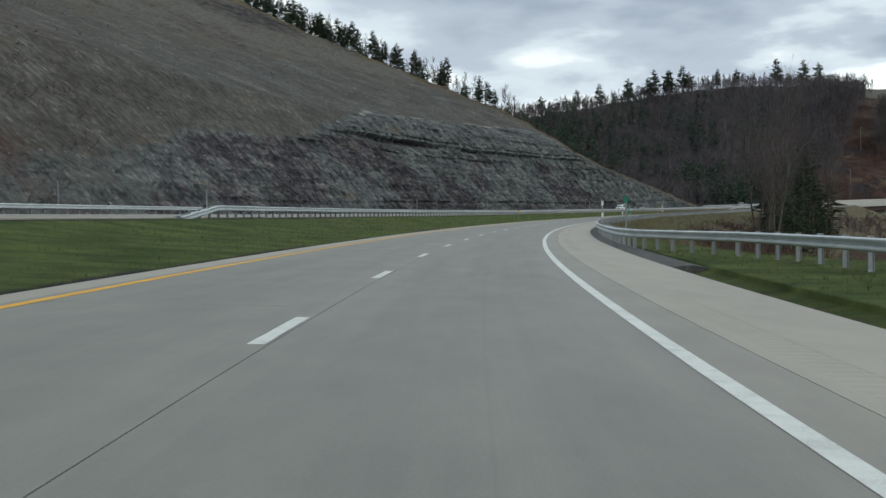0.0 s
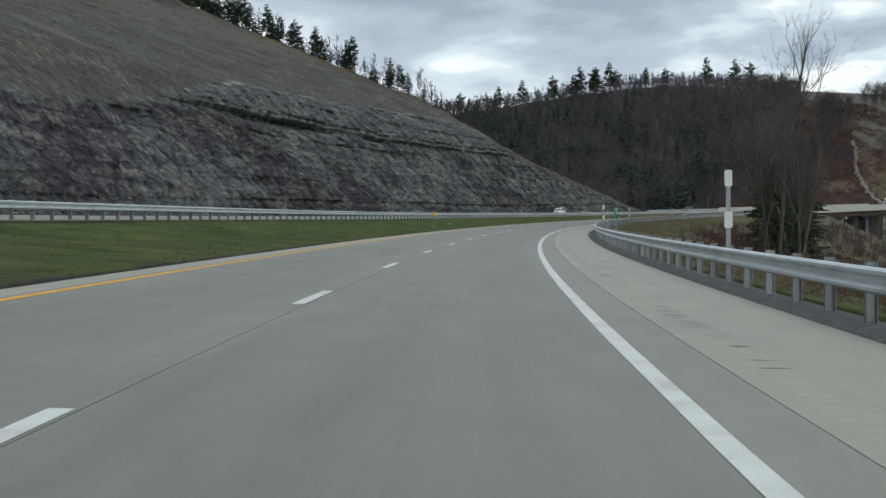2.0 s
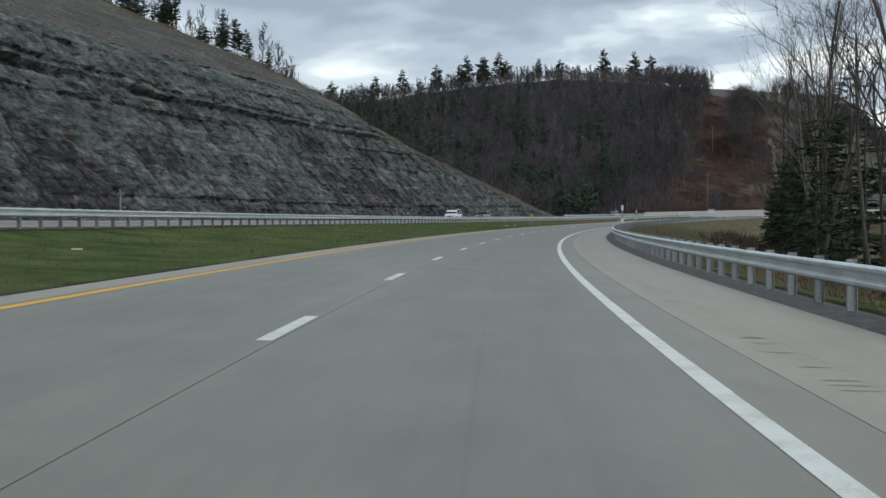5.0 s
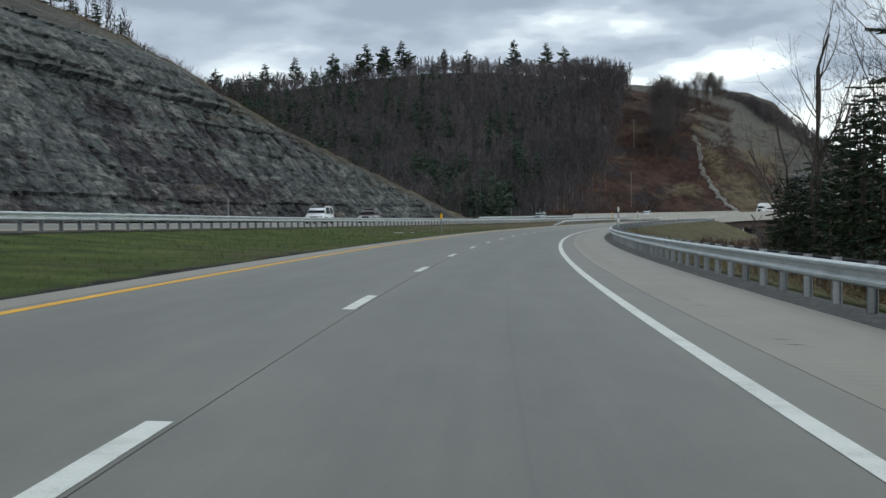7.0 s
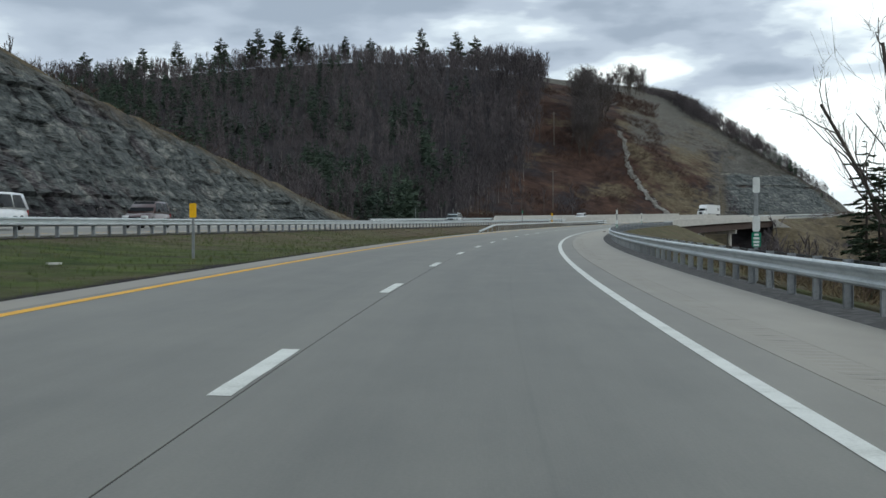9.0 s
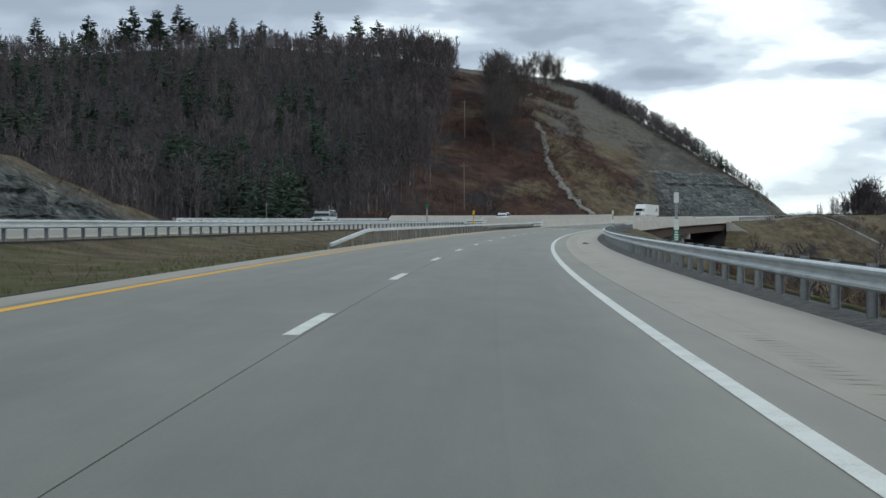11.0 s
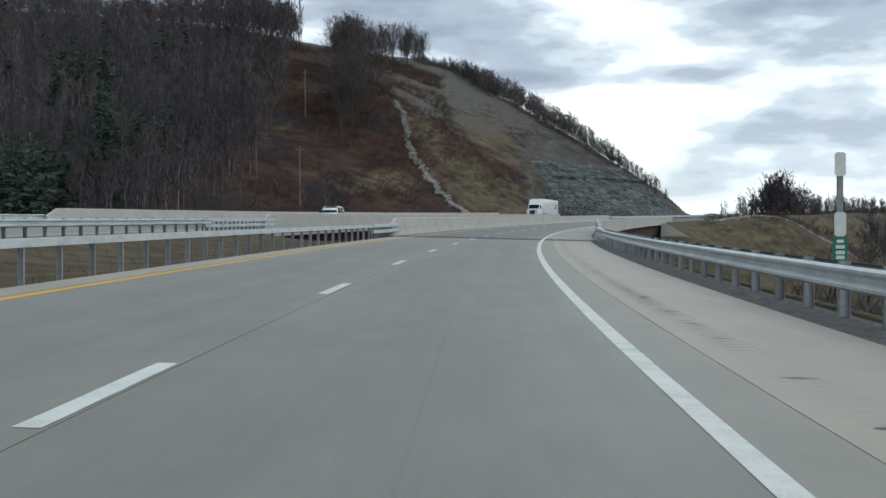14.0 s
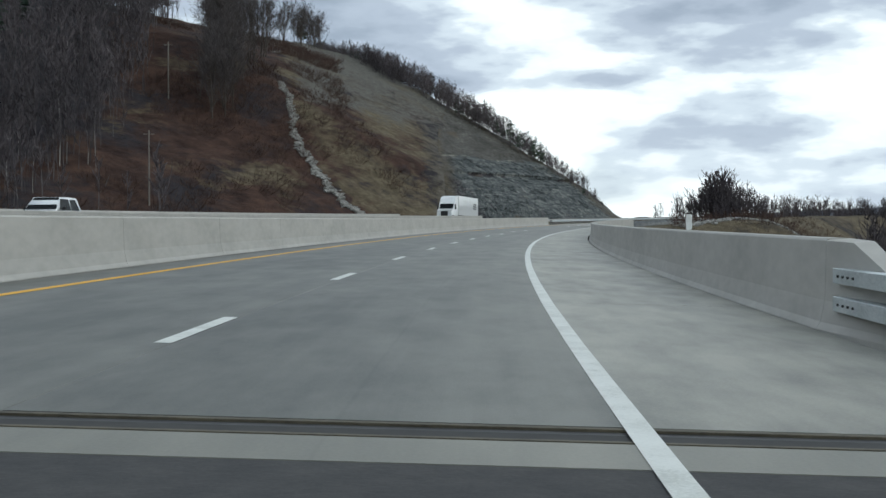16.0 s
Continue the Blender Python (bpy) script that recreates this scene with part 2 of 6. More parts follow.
LANE_R = pavement_material("concrete_driving_lane", (0.1434, 0.1416, 0.1194), (0.2396, 0.2314, 0.1932), 0.08)
LANE_L = pavement_material("concrete_passing_lane", (0.1476, 0.1452, 0.1222), (0.2459, 0.2375, 0.1977), 0.08)
SHOULDER = pavement_material("concrete_shoulder", (0.2706, 0.2463, 0.1977), (0.3845, 0.3497, 0.2797), 0.0, 0.30, 0.12)
EDGE = pavement_material("concrete_lane_edge", (0.1896, 0.1787, 0.148), (0.2802, 0.2636, 0.2171), 0.0, 0.30, 0.15)
DECK = pavement_material("concrete_deck", (0.0703, 0.0727, 0.0646), (0.1567, 0.1559, 0.1352), 0.08, 0.6)
DECK_SIDE = pavement_material("concrete_deck_shoulder", (0.155, 0.1544, 0.1322), (0.3194, 0.3097, 0.2607), 0.0, 0.6, 0.2)
ASPHALT = material("asphalt", [(0.030, 0.030, 0.032), (0.060, 0.058, 0.056)], scale=3, rough=0.9, bump=0.3, fine=60)
JOINT_RAIL = material("worn_joint_steel", [(0.06, 0.052, 0.036), (0.13, 0.112, 0.075)], scale=2, rough=0.7, metal=0.2, fine=20)
SEALANT = material("joint_sealant", [(0.018, 0.018, 0.018), (0.035, 0.034, 0.032)], scale=4, rough=0.8)
CRACK = material("weathered_crack_seal", [(0.05, 0.05, 0.048), (0.12, 0.118, 0.108)], scale=2.0, rough=0.85, fine=18)
WHITE_PAINT = material("white_road_paint", [(0.52, 0.53, 0.49), (0.67, 0.68, 0.64), (0.73, 0.74, 0.70)], scale=2.2, rough=0.7, fine=45)
YELLOW_PAINT = material("yellow_road_paint", [(0.62, 0.32, 0.025), (0.80, 0.44, 0.03)], scale=1.5, rough=0.7, fine=30)
GALVANISED = material("galvanised_steel", [(0.42, 0.46, 0.47), (0.56, 0.60, 0.61), (0.66, 0.69, 0.70)], scale=1.1, rough=0.45, metal=0.45, fine=14, stretch=(1, 1, 3))
POST_STEEL = material("galvanised_post", [(0.24, 0.25, 0.26), (0.40, 0.42, 0.43)], scale=2.5, rough=0.6, metal=0.4, fine=18, vary=0.18)
DARK_STEEL = material("dark_steel", [(0.03, 0.03, 0.032), (0.07, 0.07, 0.07)], scale=3, rough=0.6, metal=0.5)
RUSTY_GIRDER = material("weathering_steel", [(0.030, 0.018, 0.014), (0.075, 0.042, 0.030)], scale=1.2, rough=0.85, fine=12)
CONCRETE = material("parapet_concrete", [(0.385, 0.372, 0.342), (0.44, 0.425, 0.392), (0.49, 0.474, 0.438)], scale=0.9, rough=0.85, fine=6, bump=0.15, stretch=(0.35, 0.35, 1.0))
GRAVEL = material("dark_gravel", [(0.035, 0.035, 0.036), (0.075, 0.073, 0.072), (0.15, 0.145, 0.14)], scale=5, rough=0.95, bump=0.8, fine=40)
GROUND = masked("ground_cover", [
    # base tone of the wood's floor, tinted with the blue of distance haze
    (None, (0.017, 0.015, 0.017), (0.044, 0.039, 0.043), 0.35),
    ("brush", (0.022, 0.012, 0.010), (0.088, 0.050, 0.036), 0.16),
    ("dry", (0.072, 0.058, 0.036), (0.175, 0.142, 0.092), 0.45),
    ("green", (0.030, 0.054, 0.012), (0.120, 0.150, 0.042), 0.40),
    ("stony", (0.070, 0.066, 0.058), (0.160, 0.150, 0.130), 0.8),
])
BARK = material("bark", [(0.045, 0.036, 0.030), (0.105, 0.088, 0.075)], scale=1.2, rough=0.95, fine=9, stretch=(1, 1, 0.3), vary=0.2)
PALE_BARK = material("pale_bark", [(0.09, 0.082, 0.073), (0.19, 0.172, 0.152)], scale=1.0, rough=0.95, fine=8, stretch=(1, 1, 0.3), vary=0.2)
TWIG = material("bare_twigs", [(0.056, 0.048, 0.048), (0.126, 0.108, 0.104)], scale=0.05, rough=0.95, vary=0.2)
# far twigs carry the purple-blue of distance haze in their colour
TWIG_FAR = material("hazed_hillside_twigs", [(0.043, 0.037, 0.040), (0.080, 0.068, 0.072), (0.140, 0.119, 0.121)], scale=0.025, rough=0.95, fine=0.35)
TRUNK_GREY = material("grey_trunks", [(0.050, 0.044, 0.045), (0.090, 0.080, 0.082), (0.15, 0.138, 0.137)], scale=0.05, rough=0.95, fine=0.4)
TWIG_RED = material("brush_twigs", [(0.046, 0.027, 0.022), (0.115, 0.066, 0.046)], scale=0.4, rough=0.95, vary=0.2)
PALE_TRUNK = material("pale_trunks", [(0.16, 0.15, 0.14), (0.34, 0.32, 0.30)], scale=0.3, rough=0.9, fine=2)
NEEDLE_FAR = material("hillside_needles", [(0.020, 0.036, 0.026), (0.058, 0.088, 0.056)], scale=0.06, rough=0.9, fine=0.5)
NEEDLE = material("conifer_needles", [(0.018, 0.030, 0.017), (0.052, 0.076, 0.040)], scale=0.5, rough=0.9, vary=0.2)
GRASS_GREEN = material("green_grass", [(0.036, 0.060, 0.014), (0.092, 0.122, 0.034), (0.165, 0.155, 0.062)], scale=0.5, rough=0.9, fine=4)
GRASS_DRY = material("dry_grass", [(0.085, 0.062, 0.032), (0.19, 0.145, 0.080)], scale=0.6, rough=0.95, fine=4)

# ---- the road's line: s metres along the lane line, lat metres to its right, h metres over its level ----
BEND_AT = (0, 90, 180, 320, 500, 700)
BEND = (0.001201, 0.000961, 0.001013, 0.001004, 0.001024, 0.001117)
CROSSFALL = 0.02701
LINE_S = np.arange(-400.0, 2600.0, 1.0)
_bend = np.interp(LINE_S, BEND_AT, BEND)
LINE_TURN = np.concatenate([[0], np.cumsum((_bend[1:] + _bend[:-1]) / 2)])
LINE_TURN -= np.interp(0, LINE_S, LINE_TURN)
LINE_X = np.concatenate([[0], np.cumsum((np.sin(LINE_TURN[1:]) + np.sin(LINE_TURN[:-1])) / 2)])
LINE_Y = np.concatenate([[0], np.cumsum((np.cos(LINE_TURN[1:]) + np.cos(LINE_TURN[:-1])) / 2)])
LINE_X -= np.interp(0, LINE_S, LINE_X)
LINE_Y -= np.interp(0, LINE_S, LINE_Y)


def level(s):
    s = np.asarray(s, float)
    near = np.clip(s, -200, 700)
    return 0.00370 * near + 0.00595 * near ** 2 / 500 + 0.0204 * np.clip(s - 700, 0, 700)


def turn(s):
    return np.interp(s, LINE_S, LINE_TURN)


def at(s, lat, h=0.0):
    """World places as rows of x, y, z."""
    a = turn(s)
    return np.stack(np.broadcast_arrays(np.interp(s, LINE_S, LINE_X) + lat * np.cos(a), np.interp(s, LINE_S, LINE_Y) - lat * np.sin(a), level(s) + h), -1)


def stand(s, lat, h=0.0, spin=0.0):
    """A pose on the road's line: its y axis along the road, its x axis to the right."""
    x, y, z = at(s, lat, h)
    return pose(x, y, z, 0, 0, -math.degrees(float(turn(s))) + spin)


def bank(lat):
    return -CROSSFALL * np.asarray(lat, float)


def median_top(s):
    """Height of the other carriageway's inner edge."""
    return np.interp(s, [0, 130, 200, 290, 330, 460, 600], [1.33, 1.13, 0.98, 0.84, 0.73, 0.48, 0.47])


# ---- building blocks ----
def mesh_from(name, verts, faces, mat, smooth=False, masks=None, uv=None):
    me = bpy.data.meshes.new(name)
    verts = np.asarray(verts, np.float32)
    faces = np.asarray(faces, np.int32)
    n, k = faces.shape
    me.vertices.add(len(verts))
    me.vertices.foreach_set("co", verts.ravel())
    me.loops.add(n * k)
    me.loops.foreach_set("vertex_index", faces.ravel())
    me.polygons.add(n)
    me.polygons.foreach_set("loop_start", np.arange(0, n * k, k, dtype=np.int32))
    me.polygons.foreach_set("loop_total", np.full(n, k, np.int32))
    me.polygons.foreach_set("use_smooth", np.full(n, smooth))
    me.update(calc_edges=True)
    for key, values in (masks or {}).items():
        me.attributes.new(key, "FLOAT", "POINT").data.foreach_set("value", np.asarray(values, np.float32).ravel())
    if uv is not None:
        layer = me.uv_layers.new(name="road")
        layer.data.foreach_set("uv", np.asarray(uv, np.float32)[faces.ravel()].ravel())
    me.materials.append(mat)
    return me


def grid_faces(rows, cols):
    i = np.arange((rows - 1) * cols).reshape(rows - 1, cols)[:, :-1]
    return np.stack([i, i + 1, i + 1 + cols, i + cols], -1).reshape(-1, 4)


def child(ob, parent):
    ob.parent = parent
    return ob


def part(name, bm, mat, parent, label=""):
    me = bpy.data.meshes.new(name)
    bm.to_mesh(me)
    bm.free()
    me.materials.append(mat)
    ob = new(name, me)
    if parent:
        child(ob, parent)
    if label:
        tagged(ob, label)
    return ob


def box(bm, x0, x1, y0, y1, z0, z1, bevel=0.0):
    m = Matrix.Translation(((x0 + x1) / 2, (y0 + y1) / 2, (z0 + z1) / 2)) @ Matrix.Diagonal((x1 - x0, y1 - y0, z1 - z0, 1))
    made = bmesh.ops.create_cube(bm, size=1, matrix=m)
    if bevel:
        edges = list({e for v in made["verts"] for e in v.link_edges})
        bmesh.ops.bevel(bm, geom=edges, offset=bevel, segments=2, affect="EDGES")
    return bm


def tube(bm, x, y, z0, z1, r0, r1=None, sides=8):
    m = Matrix.Translation((x, y, (z0 + z1) / 2))
    bmesh.ops.create_cone(bm, cap_ends=True, segments=sides, radius1=r0, radius2=r0 if r1 is None else r1, depth=z1 - z0, matrix=m)
    return bm


def swept(name, profile, s0, s1, step, mat, lat=0.0, height=None, closed=True, smooth=False, cap=True):
    """A profile of (lat, h) points carried along the road; height(s) lifts it."""
    n = max(2, int(round((s1 - s0) / step)) + 1)
    ss = np.linspace(s0, s1, n)
    lift = np.zeros(n) if height is None else np.array([height(v) for v in ss])
    lats = lat(ss) if callable(lat) else np.full(n, lat)
    prof = np.asarray(profile, float)
    k = len(prof)
    v = np.concatenate([at(ss[i], prof[:, 0] + lats[i], prof[:, 1] + lift[i]) for i in range(n)])
    f = []
    for i in range(n - 1):
        for j in range(k if closed else k - 1):
            a, b = i * k + j, i * k + (j + 1) % k
            f.append((a, a + k, b + k, b))
    bm = bmesh.new()
    bv = [bm.verts.new(p) for p in v]
    for q in f:
        bm.faces.new([bv[i] for i in q])
    if closed and cap:
        bm.faces.new(bv[:k])
        bm.faces.new(list(reversed(bv[-k:])))
    bmesh.ops.recalc_face_normals(bm, faces=bm.faces)
    if smooth:
        for fc in bm.faces:
            fc.smooth = True
    me = bpy.data.meshes.new(name)
    bm.to_mesh(me)
    bm.free()
    me.materials.append(mat)
    return me


def fractal(x, y, z=0.0, octaves=4, seed=0):
    """Cheap smooth noise on arrays, -1..1."""
    rng = np.random.RandomState(seed)
    out, amp, total = 0.0, 1.0, 0.0
    for o in range(octaves):
        a = rng.uniform(0, 2 * np.pi, 6)
        f = 2.03 ** o
        c, s_ = np.cos(a[0]), np.sin(a[0])
        u, w = (x * c + y * s_) * f, (-x * s_ + y * c) * f
        out = out + amp * (np.sin(u + a[1] + 1.7 * np.sin(0.63 * w + a[2])) * np.cos(w * 0.87 + a[3] + 1.3 * np.sin(0.71 * u + a[4]) + z))
        total += amp
        amp *= 0.55
    return out / total


# ---- terrain ----
CUT_END_D = (30, 36, 43, 52, 57, 66, 78, 95, 140, 180, 230, 420)
CUT_END_S = (500, 487, 465, 432, 421, 427, 440, 448, 448, 451, 466, 505)


def cut_one(d):
    """The rock cut's own slope, d metres left of the lane line."""
    return np.interp(d, [28, 33, 35, 58, 62, 420, 900], [1.0, 1.0, 1.6, 22.5, 24.5, 173.0, 230.0])


def hill_one(s, d):
    end = np.interp(d, CUT_END_D, CUT_END_S)
    fall = np.clip(s - end, 0, None)
    natural = cut_one(d) + 0.5 - 0.02 * fall - 0.55 * np.clip(fall - 3, 0, None)
    return np.minimum(cut_one(d), natural)


SECOND_END_D = (40, 48, 70, 100, 150, 183, 237, 290, 400)
SECOND_END_S = (955, 965, 985, 990, 998, 1022, 1048, 1120, 1200)


def cut_two(d):
    return np.interp(d, [40, 47, 142, 200, 260, 340, 600], [0.8, 0.8, 52, 73, 88, 100, 108])


def hill_two(s, d):
    """The wooded hill across the creek, and the second cut where the road enters it."""
    m = np.interp(s, [540, 700, 760, 800, 850, 890, 1400], [0.34, 0.42, 0.45, 0.47, 0.54, 0.8, 0.9])
    m_far = np.interp(s, [540, 700, 850, 950, 1000, 1400], [0.34, 0.42, 0.53, 0.66, 0.74, 0.9])
    far_off = np.clip((d - 165) / 85, 0, 1)
    m = m * (1 - far_off) + m_far * far_off
    toe = np.interp(s, [540, 700, 760, 790, 850, 890, 940], [128, 113, 103, 91, 62, 52, 44])
    rise = np.clip(d - toe, 0, None)
    top = np.interp(s, [540, 700, 800, 860, 900, 1000], [62, 84, 103, 118, 125, 130])
    slope = top * (1 - np.exp(-m * rise / top)) + 0.8 - 0.22 * np.clip(d - 335, 0, None)
    fall = np.clip(s - np.interp(d, SECOND_END_D, SECOND_END_S), 0, None)
    return np.minimum(slope, cut_two(d) - 0.30 * fall - 0.7 * np.clip(fall - 22, 0, None))


def valley(s, d):
    """The creek's valley under the bridges."""
    span = np.clip(np.minimum((s - 561) / 30, (730 - s) / 30), 0, 1)
    return -13.0 * span * span * (3 - 2 * span)


def right_side(s, lat):
    u = lat - 7.6
    flat = np.interp(s, [0, 30, 60, 90], [5, 5, 1.5, 0])
    u = np.clip(u - flat, 0, None)
    steep = np.interp(s, [0, 380, 450, 560], [1.0, 1.0, 1.5, 1.9])
    down = -0.20 - 0.24 * steep * np.clip(u, 0, 9) - 0.34 * steep * np.clip(u - 9, 0, 22) - 0.05 * np.clip(u - 31, 0, 60)
    mound = np.interp(lat, [7.6, 14, 20, 26, 29, 46, 60, 120], [-0.3, 0.1, 0.6, 0.3, -0.9, -12, -15, -17])
    w = np.clip((s - 735) / 20, 0, 1)
    out = down * (1 - w) + mound * w
    bridge = np.minimum(valley(s, 0), 0)
    far = 40 * np.clip((lat - 430) / 450, 0, 1) ** 1.3
    return np.where(bridge < -0.1, np.minimum(out, bridge + 0.2 * np.clip(lat - 40, 0, 20)), out) + far


def ground_height(s, lat):
    s, lat = np.broadcast_arrays(np.asarray(s, float), np.asarray(lat, float))
    d = -lat
    top = median_top(s)
    own = bank(lat) - 0.30
    t = np.clip((d - 4.5) / (15.1 - 4.5), 0, 1)
    med = 0.09 + (top - 0.05 - 0.09) * t - 0.55 * np.sin(np.pi * t) * np.clip((s - 330) / 100, 0.25, 1)
    opp = top + CROSSFALL * (d - 15.1) - 0.30
    verge = np.interp(d, [28, 31, 33], [0.32, 0.10, 0.3]) + top
    left_far = np.maximum(np.maximum(hill_one(s, d), hill_two(s, d)), np.minimum(top * 0 + 0.6, 1.0))
    left = np.where(d < 33, verge, np.maximum(left_far, -2))
    h = np.where(lat > 7.4, right_side(s, lat), np.where(lat > -4.55, own, np.where(d < 15.1, med, np.where(d < 28, opp, left))))
    h = np.where((lat > 6.3) & (lat <= 7.4), bank(lat) - 0.10, h)
    creek = valley(s, d)
    open_air = creek < -0.05
    slope_left = np.where(d < 62, creek, creek + 0.35 * np.clip(d - 62, 0, None))
    h = np.where(open_air & (lat < 7.4), np.where(d < 33, np.minimum(h, creek - 0.3), np.minimum(h, np.maximum(slope_left, creek))), h)
    return h


lats = np.unique(np.concatenate([np.linspace(-900, -300, 25), np.linspace(-300, -120, 46), np.linspace(-120, -33, 60), np.linspace(-33, -28, 6), [-27.9, -15.2, -15.1], np.linspace(-15.0, -4.55, 16), [-4.54, 6.3, 7.39, 7.41], np.linspace(7.6, 20, 18), np.linspace(20, 60, 28), np.linspace(60, 330, 40), np.linspace(330, 900, 20)]))
runs = np.unique(np.concatenate([np.linspace(-260, 0, 40), np.linspace(0, 560, 210), np.linspace(560, 760, 70), np.linspace(760, 1250, 110), np.linspace(1250, 1600, 30)]))
gs, gl = np.meshgrid(runs, lats, indexing="ij")
gh = ground_height(gs, gl)
rough_amp = np.where((gl > -33) & (gl < 7.4), 0.02, np.where(gl > 0, np.clip((gl - 8) / 10, 0, 1) * 0.35, np.clip((-gl - 40) / 40, 0, 1) * 1.2))
median_zone = (gl < -4.6) & (gl > -15)
gh = gh + fractal(gs * 0.22, gl * 0.22, octaves=5, seed=3) * np.where(median_zone, 0.05, rough_amp)
gh_open = gh.copy()
# the fine rock face stands in front of the sheet
on_cut_two = (gl < -47) & (gl > -150) & (gs > 848 + (-gl - 48) * 1.9) & (gs < np.interp(-gl, SECOND_END_D, SECOND_END_S) - 2)
gh = np.where(on_cut_two, gh - 1.6, gh)
on_cut = (gl < -33.5) & (gl > -118) & (gs > 40) & (gs < np.interp(-gl, CUT_END_D, CUT_END_S) - 1)
gh = np.where(on_cut, gh - 2.2, gh)
gxyz = at(gs.ravel(), gl.ravel(), gh.ravel())
sd = -gl
n_big = fractal(gs * 0.05, gl * 0.05, octaves=5, seed=11)
green = np.where(median_zone, np.interp(gs, [0, 290, 350, 430, 480], [1.0, 0.9, 0.6, 0.35, 0.05]) - 0.55 * np.clip(n_big, 0, 1), 0)
green = np.where((gl > 7.3) & (gl < 16), np.interp(gs, [0, 70, 110, 160, 560, 720, 760], [0.9, 0.8, 0.35, 0.5, 0.35, 0.1, 0.3]), green)
dry = np.where(median_zone, np.interp(gs, [300, 420], [0.55, 0.85]) + 0.3 * n_big, 0)
dry = np.where((gl > 7.3) & (gl < 40), 0.75, dry)
dry = np.where((gl > 7.3) & (gs > 690), 0.62 + 0.55 * n_big, dry)
cut_end = np.interp(sd, CUT_END_D, CUT_END_S)
dry = np.where((sd > 33) & (gs > cut_end - 6) & (gs < cut_end + 25), 0.9, dry)
n_dry = fractal(gs * 0.09, gl * 0.10, octaves=4, seed=27)
dry = np.where((sd > 40) & (gs > np.interp(sd, [70, 78, 94, 117, 175], [836, 842, 853, 883, 960])) & (gs < 1400), 0.55 + 0.6 * n_dry, dry)
dry = np.where((sd > 60) & (gs > np.interp(sd, [95, 110, 139, 160, 260], [735, 752, 842, 878, 990]) - 8) & (gs < np.interp(sd, [70, 78, 94, 117, 175], [836, 842, 853, 883, 960])), 0.05 + 0.85 * n_dry, dry)
brush = np.where((gl > 14) & (gs < 700), 0.8, 0)
edge_two = 841 + (sd - 52) * 1.9
n_mid = fractal(gs * 0.11, gl * 0.13, octaves=4, seed=19)
brush = np.where((sd > 40) & (gs > np.interp(sd, [95, 110, 139, 160, 260], [735, 752, 842, 878, 990]) - 15) & (gs < edge_two), 0.7 + 0.7 * n_mid, brush)
stony = np.where((sd > 44) & (gs < 1300), np.clip((gs - edge_two + 12) / 40, 0, 1) * (1.0 - np.clip((sd - 105) / 90, 0, 0.6) + 0.35 * n_big), 0)
gully_line = np.interp(sd, [70, 78, 94, 117, 175], [836, 842, 853, 883, 960])
stony = np.where((sd > 104) & (gs > gully_line + 6) & (gs < 1300), np.maximum(stony, np.clip((sd - 104) / 12, 0, 1) * (0.72 + 0.45 * n_mid)), stony)
stony = np.where((sd > 60) & (gs < 1300), np.maximum(stony, np.clip((gs - gully_line - 34) / 22, 0, 1) * np.clip((sd - 92) / 16, 0, 1) * (0.62 + 0.5 * n_mid)), stony)
above_cut = (sd > 80) & (gs < cut_end - 4)
stony = np.where(above_cut, 0.55 + 0.4 * n_big, stony)
dry = np.where(above_cut, 0.5 + 0.4 * n_big, dry)
ground = new("ground", mesh_from("ground", gxyz, grid_faces(len(runs), len(lats)), GROUND, smooth=True, masks=dict(green=green, dry=dry, brush=brush, stony=stony)))
tagged(ground, "rolling valley ground with mown grass, dry brush and leaf litter", "ground", kind="structure")

# flat country out to the horizon
far_ring = np.array([(r * math.cos(a), r * math.sin(a) + 500, -22.0) for r in (650, 1500, 4600) for a in np.linspace(0, 2 * np.pi, 97)[:-1]])
ff = []
for k in range(2):
    for i in range(96):
        j = (i + 1) % 96
        ff.append((k * 96 + i, k * 96 + j, (k + 1) * 96 + j, (k + 1) * 96 + i))
outer = new("distant_ground", mesh_from("distant_ground", far_ring, ff, GROUND, masks=dict(green=np.zeros(288), dry=np.zeros(288), brush=np.full(288, 0.5), stony=np.zeros(288))))
tagged(outer, "far brown valley floor reaching the horizon", "ground", kind="structure")


# ridges on the horizon, the blue-grey of haze put into their colour
RIDGE = material("hazed_wooded_ridge", [(0.030, 0.036, 0.052), (0.058, 0.062, 0.080)], scale=0.01, rough=1.0, fine=0.08)
for bearing0, bearing1, dist, knots, seed in ((34, 80, 2130, ((34, 39, 42, 45, 49, 60, 80), (25, 67, 77, 86, 93, 110, 70)), 71), (-50, 24, 3200, ((-50, -20, 10, 24), (90, 140, 110, 40)), 73)):
    deg = np.linspace(bearing0, bearing1, 120)
    aa = np.radians(deg)
    shape = np.interp(deg, *knots) + 4 * fractal(aa * 30, aa * 0, octaves=5, seed=seed)
    rows = [np.stack([80 + (dist + k * 160) * np.sin(aa), 400 + (dist + k * 160) * np.cos(aa), -22 + shape * f], -1) for k, f in enumerate((0, 0.55, 0.9, 1.0, 0.0))]
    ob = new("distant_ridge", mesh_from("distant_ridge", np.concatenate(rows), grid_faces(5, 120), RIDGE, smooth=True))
    tagged(ob, "wooded ridge far on the horizon, haze blue painted into its colour", "hill", kind="structure")

# ---- the layered rock cut ----
def hash01(i, seed=0):
    v = np.sin(np.asarray(i, float) * 12.9898 + seed * 78.233) * 43758.5453
    return v - np.floor(v)


